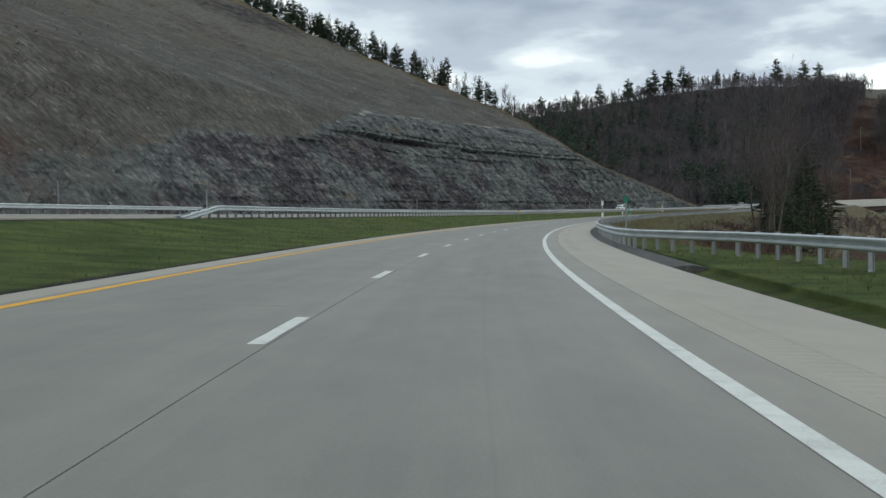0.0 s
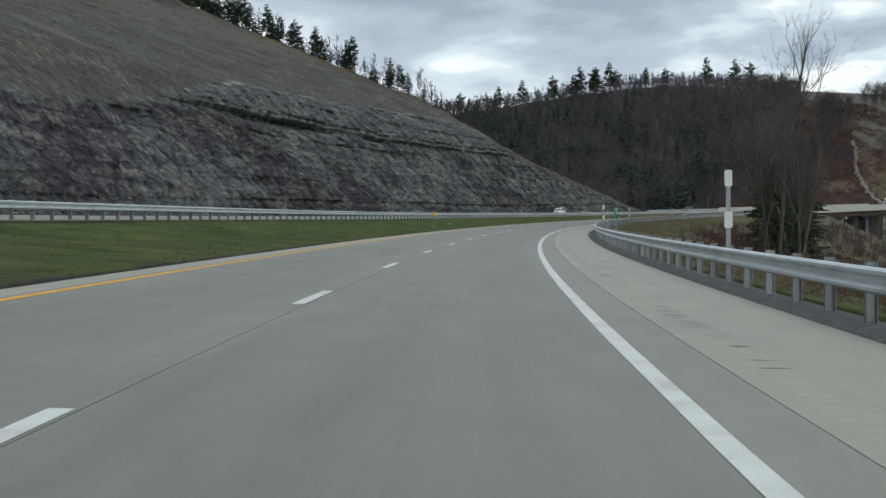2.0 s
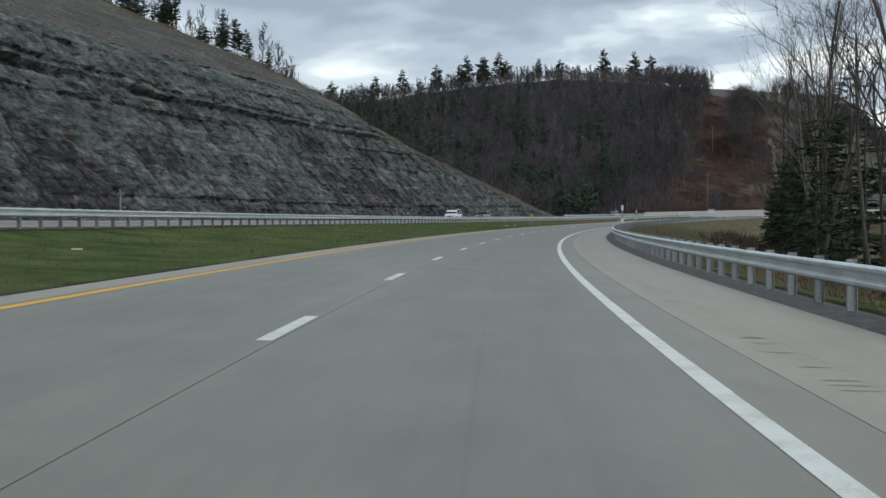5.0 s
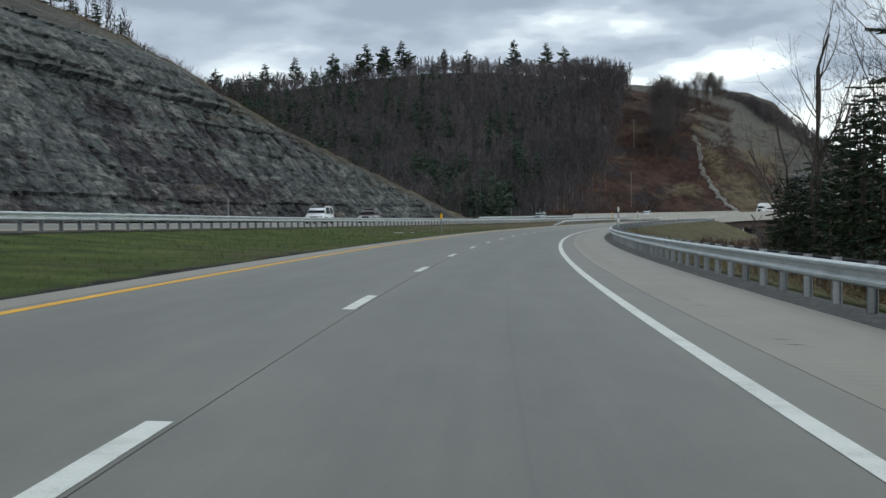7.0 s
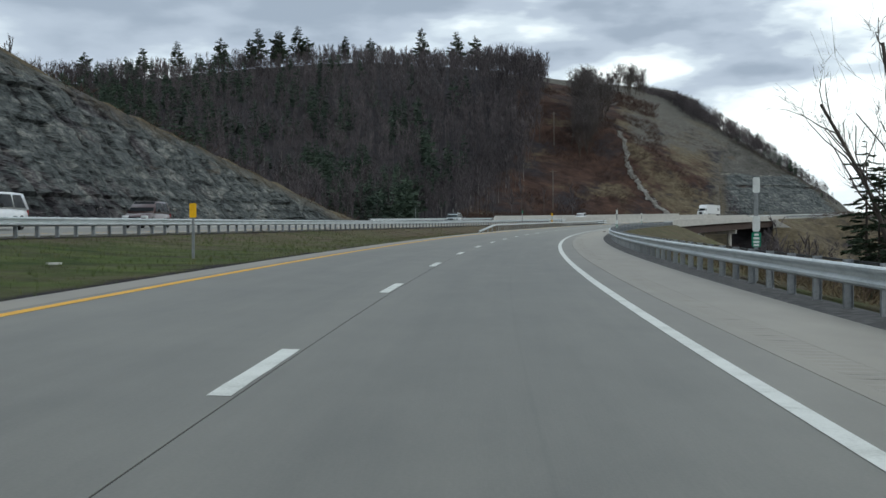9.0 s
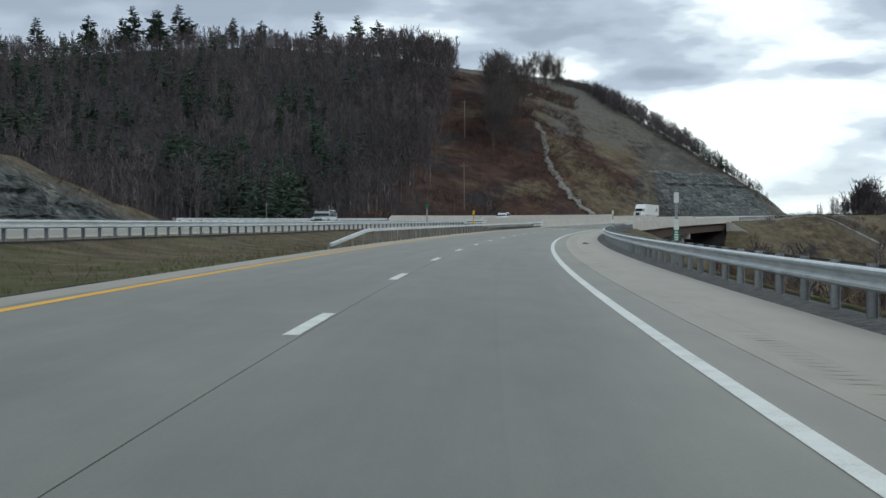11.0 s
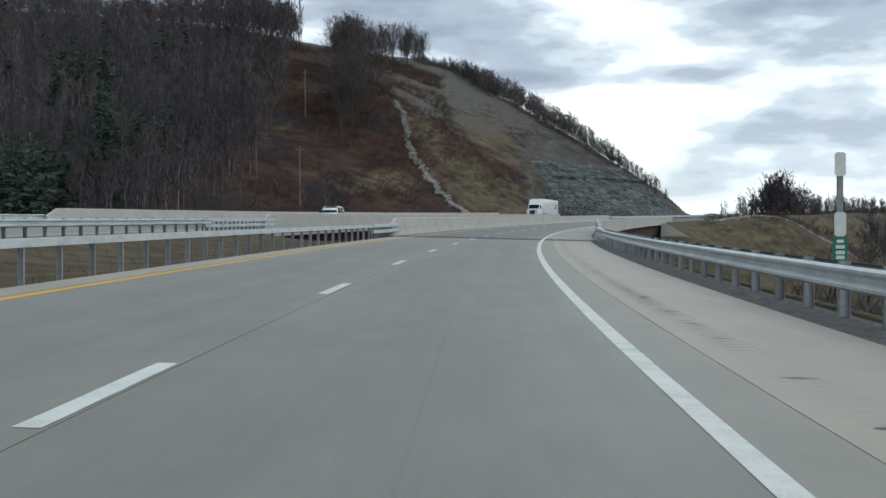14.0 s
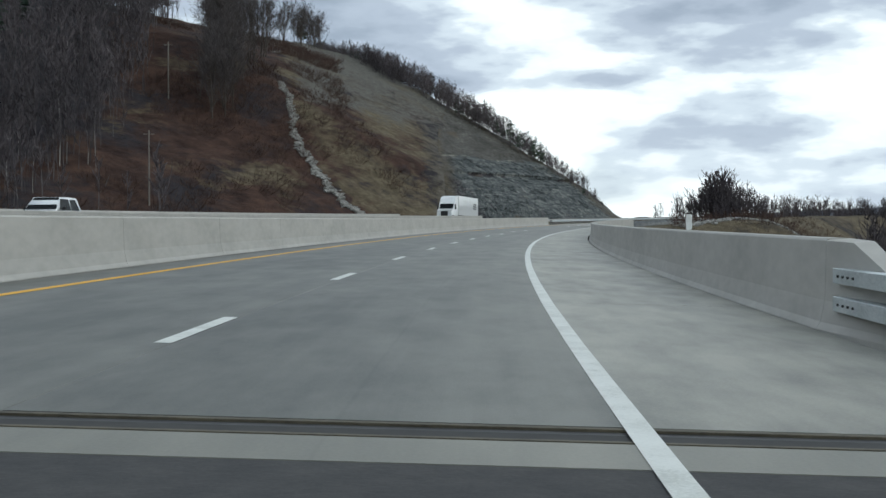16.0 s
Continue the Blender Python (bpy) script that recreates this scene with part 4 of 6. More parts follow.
for n, (s0, lat0, lat1, wide) in enumerate(((470.4, 0.15, 3.55, 0.045), (470.5, 3.9, 6.2, 0.035), (470.3, -3.4, -0.6, 0.03), (489.0, -3.4, -2.1, 0.03), (17.0, -2.9, -0.4, 0.035), (17.1, -3.6, -3.1, 0.035), (423.6, -3.3, -2.4, 0.03), (423.4, 0.4, 2.0, 0.02), (246.0, 4.4, 6.0, 0.025), (102.0, 0.4, 2.2, 0.02), (531.0, 0.3, 2.9, 0.03), (568.0, 3.9, 6.4, 0.03))):
    sealed_crack(s0, lat0, lat1, wide, 40 + n)

# pale spalled patches along the lane joint, scuffed by tyres
PATCH = material("pale_patch", [(0.225, 0.221, 0.196), (0.315, 0.307, 0.270)], scale=2.0, rough=0.85, fine=25)
for n, (s0, lat, length, wide) in enumerate(((478.6, 0.30, 2.0, 0.26), (482.0, 0.30, 1.2, 0.20), (474.6, 0.32, 1.6, 0.2), (506.5, 0.42, 2.6, 0.34), (511.5, 0.30, 1.5, 0.24), (516.6, 0.28, 1.0, 0.16), (12.9, 0.5, 0.5, 0.1))):
    ss = np.linspace(0, 1, 40)
    w = wide / 2 * np.sqrt(np.clip(np.sin(ss * math.pi), 0, 1)) * (0.85 + 0.35 * fractal(ss * 5, ss * 0, octaves=5, seed=n))
    rows = [at(s0 + length * (v - 0.5), np.array([lat + o * h]), bank(np.array([lat + o * h])) + 0.0012) for v, h in zip(ss, w) for o in (-1, 1)]
    child(new("patch", mesh_from("patch", np.concatenate(rows), grid_faces(40, 2)[:, ::-1], PATCH)), road)

# gravel under the guardrails
gravel = new("gravel_strip", swept("gravel_strip", [(6.352, -0.20), (7.0, -0.175), (7.45, -0.25), (7.45, -0.6), (6.352, -0.6)], 33, BRIDGE_START - 4, 4, GRAVEL))
tagged(gravel, "dark crushed stone strip under the guardrail", "gravel", kind="structure")

# ---- bridge ----
bridge = tagged(new("bridge"), "concrete deck bridge on dark weathering-steel girders", "bridge", kind="structure")
s = BRIDGE_START
while s < BRIDGE_END:
    e = min(s + 180.0, BRIDGE_END)
    child(new("deck_slab", slab("deck_slab", s + 0.004, e - 0.004, 0.066, 3.699, DECK)), bridge)
    child(new("deck_slab", slab("deck_slab", s + 0.004, e - 0.004, 3.701, 6.62, DECK_SIDE)), bridge)
    child(new("deck_slab", slab("deck_slab", s + 0.004, e - 0.004, -4.85, 0.060, DECK)), bridge)
    child(new("deck_slab", slab("deck_slab", s + 0.004, e - 0.004, -27.4, -15.5, DECK, own=False)), bridge)
    s = e
child(new("deck_edge", swept("deck_edge", [(-5.35, -0.12), (7.25, -0.45), (7.25, -0.66), (-5.35, -0.33)], BRIDGE_START, BRIDGE_END, 4, CONCRETE)), bridge)
child(new("deck_edge", swept("deck_edge", [(-27.9, 0.5), (-15.0, 0.15), (-15.0, -0.06), (-27.9, 0.29)], BRIDGE_START + 6, BRIDGE_END, 4, CONCRETE)), bridge)
GIRDER = [(-0.22, 0), (0.22, 0), (0.22, -0.05), (0.03, -0.07), (0.03, -1.63), (0.25, -1.65), (0.25, -1.7), (-0.25, -1.7), (-0.25, -1.65), (-0.03, -1.63), (-0.03, -0.07), (-0.22, -0.05)]
for lat in (-4.6, -1.0, 2.6, 6.2):
    child(new("girder", swept("girder", [(a + lat, b + float(bank(lat)) - 0.68) for a, b in GIRDER], BRIDGE_START + 2, BRIDGE_END - 2, 4, RUSTY_GIRDER)), bridge)
for lat in (-26.5, -23, -19.5, -16):
    child(new("girder", swept("girder", [(a + lat, b - 0.2) for a, b in GIRDER], BRIDGE_START + 8, BRIDGE_END - 2, 4, RUSTY_GIRDER)), bridge)


def pier(s, lat, top, width):
    bm = bmesh.new()
    box(bm, -width / 2, width / 2, -0.6, 0.6, top - 1.2, top, 0.05)
    for x in (-width * 0.33, width * 0.33):
        tube(bm, x, 0, -20, top - 1.2, 0.6, sides=16)
    ob = part("pier", bm, CONCRETE, bridge)
    ob.matrix_local = stand(s, lat)


for ps in (612, 670):
    pier(ps, 0.9, -2.5, 11.0)
    pier(ps, -21.2, -1.9, 11.0)


def abutment(s, face, lat0, lat1, top0, top1):
    """Seat wall across the road with splayed wing walls; face is +1 when it looks along the road."""
    bm = bmesh.new()
    mid, half = (lat0 + lat1) / 2, (lat1 - lat0) / 2
    box(bm, -half, half, -0.5, 0.5, -9, min(top0, top1) - 0.75, 0.03)
    for side, top in ((-1, top0), (1, top1)):
        x = side * half
        v = [bm.verts.new(p) for p in ((x, 0, -9), (x + side * 0.4, 0, -9), (x + side * 2.6, -face * 9, -3.2), (x + side * 2.2, -face * 9, -3.2),
                                       (x, 0, top - 0.5), (x + side * 0.4, 0, top - 0.5), (x + side * 2.6, -face * 9, -1.4), (x + side * 2.2, -face * 9, -1.4))]
        for q in ((0, 1, 2, 3), (7, 6, 5, 4), (0, 4, 5, 1), (1, 5, 6, 2), (2, 6, 7, 3), (3, 7, 4, 0)):
            bm.faces.new([v[i] for i in q])
    bmesh.ops.recalc_face_normals(bm, faces=bm.faces)
    ob = part("abutment", bm, CONCRETE, bridge, "pale concrete abutment with a splayed wing wall")
    ob.matrix_local = stand(s, mid)


abutment(BRIDGE_START + 1, 1, -5.3, 7.2, 0.1, -0.2)
abutment(BRIDGE_END, -1, -5.3, 7.2, 0.1, -0.2)
abutment(BRIDGE_END, -1, -27.8, -15.0, 0.5, 0.3)
wing = bmesh.new()
corners = [(lat, ds, h) for ds in (-0.25, 0.25) for lat, h in ((7.15, -8.0), (13.6, -8.0), (13.6, -3.4), (12.6, -3.0), (7.9, -0.35), (7.15, -0.3))]
vv = [wing.verts.new(at(BRIDGE_END - 6.5 + ds, lat, h)) for lat, ds, h in corners]
wing.faces.new(vv[:6])
wing.faces.new(vv[:5:-1])
for i in range(6):
    wing.faces.new((vv[i], vv[(i + 1) % 6], vv[(i + 1) % 6 + 6], vv[i + 6]))
bmesh.ops.recalc_face_normals(wing, faces=wing.faces)
part("wing_wall", wing, CONCRETE, bridge, "pale concrete wing wall sloping down from the deck")

PARAPET = [(-0.21, -0.30), (-0.21, 0.0), (-0.15, 0.08), (-0.10, 0.33), (-0.075, 1.03), (-0.05, 1.06), (0.20, 1.06), (0.225, 1.03), (0.225, -0.30)]


def loft_rings(rings):
    bm = bmesh.new()
    vv = [[bm.verts.new(p) for p in ring] for ring in rings]
    k = len(vv[0])
    for a, b in zip(vv, vv[1:]):
        for j in range(k):
            bm.faces.new((a[j], a[(j + 1) % k], b[(j + 1) % k], b[j]))
    bm.faces.new(vv[0][::-1])
    bm.faces.new(vv[-1])
    bmesh.ops.recalc_face_normals(bm, faces=bm.faces)
    return bm


def parapet(name, s0, s1, lat, base, facing, label):
    """Sloped-face concrete parapet cast in lengths with narrow joints; its ends fall away."""
    thing = tagged(new(name), label, "barrier", group="bridge parapets")
    # end block: the sloped face fades into an upright wall whose top drops away
    ends = []
    for ds, top, thick in ((0.0, 1.06, 0.0), (-0.9, 1.04, 0.05), (-2.3, 0.62, 0.12), (-2.5, 0.58, 0.12)):
        ends.append([at(s0 + ds - 0.012, lat + facing * (a * (1 - thick * 4) + thick), base + min(b, top - 0.02 * (a < 0))) for a, b in PARAPET])
    part("end_block", loft_rings(ends), CONCRETE, thing)
    s = s0
    while s < s1 - 1:
        e = min(s + 9.0, s1)
        prof = [(lat + facing * a, base + b) for a, b in PARAPET]
        me = swept("parapet_length", prof, s, e - 0.012, 3.0, CONCRETE)
        child(new("parapet_length", me), thing)
        s = e
    return thing


parapet("bridge_parapet", 564.7, BRIDGE_END + 12, 6.92, float(bank(6.8)) - 0.02, 1, "pale concrete bridge parapet with a sloped face")
parapet("bridge_parapet", BRIDGE_START + 2.0, BRIDGE_END + 10, -5.15, float(bank(-5.1)), -1, "pale concrete bridge parapet stained by rain")
parapet("bridge_parapet", 567.0, BRIDGE_END + 10, -15.15, 0.47, 1, "pale concrete parapet of the opposite bridge")
parapet("bridge_parapet", 562.0, BRIDGE_END + 10, -27.6, 0.82, -1, "far concrete parapet of the opposite bridge")
# steel expansion joint across the deck
joint = new("expansion_joint", swept("expansion_joint", [(-4.85, 0.112), (6.7, -0.200), (6.7, -0.32), (-4.85, 0.0)], BRIDGE_START - 0.555, BRIDGE_START - 0.005, 0.1, DARK_STEEL))
for a, w in ((-0.50, 0.05), (-0.07, 0.06)):
    child(new("joint_rail", swept("joint_rail", [(-4.85, 0.128), (6.7, -0.184), (6.7, -0.30), (-4.85, 0.02)], BRIDGE_START + a, BRIDGE_START + a + w, 0.05, JOINT_RAIL)), joint)
tagged(joint, "dark steel expansion joint at the end of the bridge", "joint", kind="structure")

# ---- vegetation ----
def prisms(segs, sides):
    """Tapered prisms from rows of x0 y0 z0 x1 y1 z1 r0 r1; with two sides each becomes a ribbon."""
    segs = np.asarray(segs, float)
    p0, p1, r0, r1 = segs[:, :3], segs[:, 3:6], segs[:, 6], segs[:, 7]
    axis = p1 - p0
    axis /= np.linalg.norm(axis, axis=1, keepdims=True) + 1e-9
    ref = np.where(np.abs(axis[:, 2:3]) > 0.9, [[1.0, 0, 0]], [[0, 0, 1.0]])
    u = np.cross(axis, ref)
    u /= np.linalg.norm(u, axis=1, keepdims=True)
    w = np.cross(axis, u)
    n = len(segs)
    if sides == 2:
        a = np.random.RandomState(n).uniform(0, np.pi, n)[:, None]
        u = u * np.cos(a) + w * np.sin(a)
        v = np.stack([p0 - u * r0[:, None], p0 + u * r0[:, None], p1 + u * r1[:, None], p1 - u * r1[:, None]], 1)
        return v.reshape(-1, 3), np.arange(4 * n).reshape(-1, 4)
    ang = np.linspace(0, 2 * np.pi, sides, endpoint=False)
    ring = u[:, None] * np.cos(ang)[None, :, None] + w[:, None] * np.sin(ang)[None, :, None]
    v = np.concatenate([p0[:, None] + ring * r0[:, None, None], p1[:, None] + ring * r1[:, None, None]], 1).reshape(-1, 3)
    i = np.arange(sides)
    quad = np.stack([i, (i + 1) % sides, (i + 1) % sides + sides, i + sides], -1)
    return v, (quad[None] + (np.arange(n) * 2 * sides)[:, None, None]).reshape(-1, 4)


def weld(*pieces):
    vs, fs, base = [], [], 0
    for v, f in pieces:
        vs.append(v)
        fs.append(f + base)
        base += len(v)
    return np.concatenate(vs), np.concatenate(fs)


def limb(rng, p, way, length, r, bits, bend, pull=0.06):
    """A crooked limb of several segments; returns the segments and the points along it."""
    segs, pts = [], [(p, way, r)]
    for k in range(bits):
        way = way + rng.normal(0, bend, 3) + np.array([0, 0, pull])
        way = way / np.linalg.norm(way)
        q = p + way * length / bits
        r1 = r * (1 - 0.72 / bits)
        segs.append((*p, *q, r, r1))
        p, r = q, r1
        pts.append((p, way, r))
    return segs, pts


def side_way(rng, way, spread):
    v = rng.normal(0, 1, 3)
    v -= way * v.dot(way)
    v /= np.linalg.norm(v) + 1e-9
    out = way * math.cos(spread) + v * math.sin(spread)
    return out / np.linalg.norm(out)


def bare_tree(seed, height, limbs=9, boughs=5, twigs=6, lean=0.06, bole=0.35, spread=0.75, girth=0.016, twig_size=0.035, fork=False, thin=0.0, pull=0.06, crook=0.05):
    """Leafless tree: trunk segments, and fine twigs as ribbons."""
    rng = np.random.RandomState(seed)
    wood, fine = [], []
    way = np.array([rng.normal(0, lean), rng.normal(0, lean), 1.0])
    starts = [(np.zeros(3), way / np.linalg.norm(way), height, height * girth)]
    if fork:
        starts = [(np.zeros(3), side_way(rng, np.array([0, 0, 1.0]), 0.16), height * rng.uniform(0.8, 1.0), height * girth * 0.8) for _ in range(2)]
    for p0, w0, hh, rr in starts:
        segs, pts = limb(rng, p0, w0, hh * 0.92, rr, 7, crook)
        wood += segs
        for _ in range(limbs):
            t = bole + (1 - bole) * rng.uniform(0, 1) ** 0.9
            k = min(int(t * 7), 6)
            f = t * 7 - k
            p = pts[k][0] * (1 - f) + pts[k + 1][0] * f
            ln = hh * (0.42 * (1 - t) + 0.13) * rng.uniform(0.7, 1.25)
            s2, p2 = limb(rng, p, side_way(rng, pts[k][1], rng.uniform(0.45, spread)), ln, max(pts[k][2] * 0.45, thin), 3, 0.12 + crook * 0.8, pull)
            wood += s2
            for _ in range(boughs):
                j = rng.randint(1, 4)
                s3, p3 = limb(rng, p2[j][0], side_way(rng, p2[j][1], rng.uniform(0.3, 0.8)), ln * rng.uniform(0.3, 0.55), max(p2[j][2] * 0.5, twig_size * 0.6), 2, 0.2, pull)
                fine += s3
                for _ in range(twigs):
                    q = p3[rng.randint(1, 3)]
                    w = side_way(rng, q[1], rng.uniform(0.2, 0.8))
                    e = q[0] + w * ln * rng.uniform(0.12, 0.3)
                    fine.append((*q[0], *e, twig_size * 0.55, twig_size * 0.2))
    return wood, fine


def conifer(seed, height, whorls=12, arms=7, width=0.2, droop=0.25, ragged=0.35, bole=0.12, sprays=0, blunt=1.0, plump=0.03):
    """Conifer: a trunk and whorls of drooping, ragged sprays."""
    rng = np.random.RandomState(seed)
    wood = [(0, 0, 0, 0, 0, height * 0.6, height * 0.013, height * 0.007), (0, 0, height * 0.6, 0, 0, height, height * 0.007, 0.01)]
    fine = []
    for k in range(whorls):
        t = bole + (1 - bole) * (k + rng.uniform(0, 0.7)) / whorls
        reach = (height * width * min(1.0, (1 - t) * blunt) ** (0.75 if blunt == 1.0 else 0.5) + 0.15 * min(1.0, height / 8)) * (rng.uniform(0.6, 1.15) if sprays else 1.0)
        for a in range(arms):
            if rng.uniform() < ragged * 0.5:
                continue
            ang = rng.uniform(0, 2 * np.pi)
            ln = reach * rng.uniform(1 - ragged, 1.1)
            p = np.array([0, 0, (t + rng.uniform(-0.02, 0.02) * bool(sprays)) * height])
            e = p + np.array([math.cos(ang) * ln, math.sin(ang) * ln, -droop * ln + rng.uniform(-0.05, 0.35) * ln])
            mid = (p + e) / 2 + np.array([0, 0, 0.06 * ln])
            if not sprays:
                fine += [(*p, *mid, ln * 0.06, ln * 0.14), (*mid, *e, ln * 0.14, ln * 0.05)]
                continue
            wood.append((*p, *e, 0.02 + 0.006 * ln, 0.006))
            for _ in range(sprays):
                f = rng.uniform(0.2, 1.0)
                q = p + (e - p) * f
                w = side_way(rng, (e - p) / ln, rng.uniform(0.4, 1.1))
                w[2] = w[2] * 0.35 - 0.12
                g = q + w * ln * rng.uniform(0.10, 0.28) * (1.2 - 0.5 * f)
                fine.append((*q, *g, ln * plump + 0.03 + plump * 1.1, ln * plump * 0.35 + 0.01 + plump * 0.4))
    return wood, fine


def tree_thing(name, wood, fine, bark, leaf, label, category="tree", group=""):
    thing = tagged(new(name), label, category, group)
    v, f = prisms(wood, 6)
    child(new("trunk", mesh_from("trunk", v, f, bark, smooth=True)), thing)
    v, f = prisms(fine, 2)
    child(new("crown", mesh_from("crown", v, f, leaf)), thing)
    return thing


def scatter(name, kinds, places, mat, label, category, trunk=None):
    """Many plants joined into one mesh: kinds are (verts, faces), places rows of x y z spin size kind."""
    vs, fs, base, marks = [], [], 0, []
    for x, y, z, spin, size, k in places:
        v, f = kinds[int(k)][:2]
        if trunk:
            mark = np.zeros(len(f), np.int32)
            mark[:kinds[int(k)][2]] = 1
            marks.append(mark)
        c, s_ = math.cos(spin), math.sin(spin)
        r = np.array([[c, -s_, 0], [s_, c, 0], [0, 0, 1]]) * size
        vs.append(v @ r.T + (x, y, z))
        fs.append(f + base)
        base += len(v)
    ob = new(name, mesh_from(name, np.concatenate(vs), np.concatenate(fs), mat))
    if trunk:
        ob.data.materials.append(trunk)
        ob.data.polygons.foreach_set("material_index", np.concatenate(marks))
    return tagged(ob, label, category, kind="stuff")


_lat_knots, _s_knots = lats, runs
_sheet = gh_open


def ground_at(s, lat):
    """Height of the ground sheet, read between its own corners."""
    i = int(np.clip(np.searchsorted(_s_knots, s) - 1, 0, len(_s_knots) - 2))
    j = int(np.clip(np.searchsorted(_lat_knots, lat) - 1, 0, len(_lat_knots) - 2))
    u = (s - _s_knots[i]) / (_s_knots[i + 1] - _s_knots[i])
    w = (lat - _lat_knots[j]) / (_lat_knots[j + 1] - _lat_knots[j])
    q = _sheet[i:i + 2, j:j + 2]
    return float(q[0, 0] * (1 - u) * (1 - w) + q[1, 0] * u * (1 - w) + q[0, 1] * (1 - u) * w + q[1, 1] * u * w)


def woods_tree(seed, limbs=13, twigs=3, bole=0.32, spread=0.62, reach=0.30, girth=0.0085, twig=0.0066):
    """A leafless tree one metre tall for distant woods: trunk ribbons first, then limbs that sweep upward and split into twigs."""
    r = np.random.RandomState(seed)
    trunk, fine = [], []
    lean = r.normal(0, 0.035, 2)
    spine = [np.array([lean[0] * f * f + 0.012 * math.sin(5 * f + seed), lean[1] * f * f + 0.012 * math.cos(4 * f + seed), f]) for f in (0, 0.3, 0.6, 0.85, 1.0)]
    for k in range(4):
        trunk.append((*spine[k], *spine[k + 1], girth * (1 - 0.22 * k), girth * (0.78 - 0.2 * k)))
    for _ in range(limbs):
        f = bole + (0.95 - bole) * r.uniform() ** 0.85
        p = np.array([np.interp(f, (0, 0.3, 0.6, 0.85, 1.0), [q[i] for q in spine]) for i in range(3)])
        a, tilt = r.uniform(0, 2 * math.pi), spread * r.uniform(0.55, 1.15)
        ln = (reach * (1 - f) + 0.10) * r.uniform(0.7, 1.2)
        way = np.array([math.cos(a) * math.sin(tilt), math.sin(a) * math.sin(tilt), math.cos(tilt)])
        mid = p + way * ln * 0.5
        way = way * 0.75 + np.array([0, 0, 0.4]) + r.normal(0, 0.12, 3)
        end = mid + way / np.linalg.norm(way) * ln * 0.6
        fine += [(*p, *mid, twig * 1.3, twig), (*mid, *end, twig, twig * 0.5)]
        for _ in range(twigs):
            q = p + (mid - p) * r.uniform(0.4, 1.0) if r.uniform() < 0.4 else mid + (end - mid) * r.uniform(0, 0.9)
            w = way + r.normal(0, 0.5, 3)
            e = q + w / np.linalg.norm(w) * ln * r.uniform(0.25, 0.5)
            fine.append((*q, *e, twig * 0.85, twig * 0.35))
    bole_ = prisms(trunk, 2)
    return (*weld(bole_, prisms(fine, 2)), len(bole_[1]))


rng = np.random.RandomState(7)
# far woods on the hill across the creek
bare_kinds = [woods_tree(100 + k) for k in range(9)]
bushy_kinds = [woods_tree(150 + k, limbs=17, bole=0.06, spread=0.75, reach=0.36, twig=0.0068) for k in range(7)]
fir_kinds = []
for k in range(6):
    w, f = conifer(200 + k, 1.0, whorls=19, arms=8, width=0.20 + 0.03 * (k % 3), droop=0.12, ragged=0.6, bole=0.12 + 0.08 * (k % 3), blunt=1.5 + 0.35 * (k % 2))
    fir_kinds.append(weld(prisms(w, 3), prisms(f, 2)))

FELL_D, FELL_S = (95, 103, 110, 113, 120, 139, 160, 200, 260), (725, 738, 752, 782, 806, 842, 878, 930, 990)
bare_places, fir_places, bushy_places, birch_places = [], [], [], []


def plant(places, s, lat, size, kinds, sink=0.5):
    x, y, z = at(s, lat, ground_at(s, lat))
    places.append((x, y, z - sink, rng.uniform(0, 6.3), size, rng.randint(kinds)))


while len(bare_places) + len(fir_places) < 4700:
    s, d = rng.uniform(470, 1010), 58 + 288 * rng.uniform() ** 1.05
    if s > np.interp(d, FELL_D, FELL_S) + rng.normal(0, 4) or (s < 545 and d < 75):
        continue
    if s < np.interp(d, CUT_END_D, CUT_END_S) + 30 or ground_at(s, -d) < -2.5:
        continue
    green_here = math.exp(-((s - 660) / 120) ** 2) * np.interp(d, [95, 130, 260, 330], [0.6, 1.0, 1.0, 0.5])
    stand_of_fir = fractal(s * 0.045, d * 0.05, octaves=3, seed=31) > -0.15 and rng.uniform() < 0.95 * green_here and s < np.interp(d, FELL_D, FELL_S) - 40 and (d > 150 or s > 655)
    low = np.interp(d, [190, 250], [1.0, 0.7]) * np.interp(s, [600, 760, 840], [0.9, 1.0, 1.4])
    brow = 1.0 if d < 250 else np.interp(s, [760, 820, 1000], [1.25, 0.9, 0.85])
    if stand_of_fir:
        plant(fir_places, s, -d, rng.uniform(8, 16) * (0.5 + 0.5 * low), 6)
    else:
        plant(bare_places, s, -d, rng.uniform(9, 15) * low * brow, 9)
for _ in range(400):
    d = rng.uniform(104, 235)
    s = np.interp(d, FELL_D, FELL_S) - 48 * rng.uniform() ** 1.2 + 10 * rng.uniform() ** 3
    plant(bare_places, s, -d, rng.uniform(9, 19), 9)
for _ in range(60):
    s = rng.uniform(640, 790)
    plant(bare_places, s, -float(np.interp(s, [640, 700, 752, 790], [118, 113, 108, 112])) - rng.uniform(0, 14), rng.uniform(10, 15), 9)
# pale-stemmed birches at the foot of the wood
for _ in range(95):
    s = rng.uniform(560, 800)
    plant(birch_places, s, -float(np.interp(s, [540, 700, 752, 800], [130, 114, 107, 113])) - 26 * rng.uniform() ** 1.5, rng.uniform(9, 17), 9)
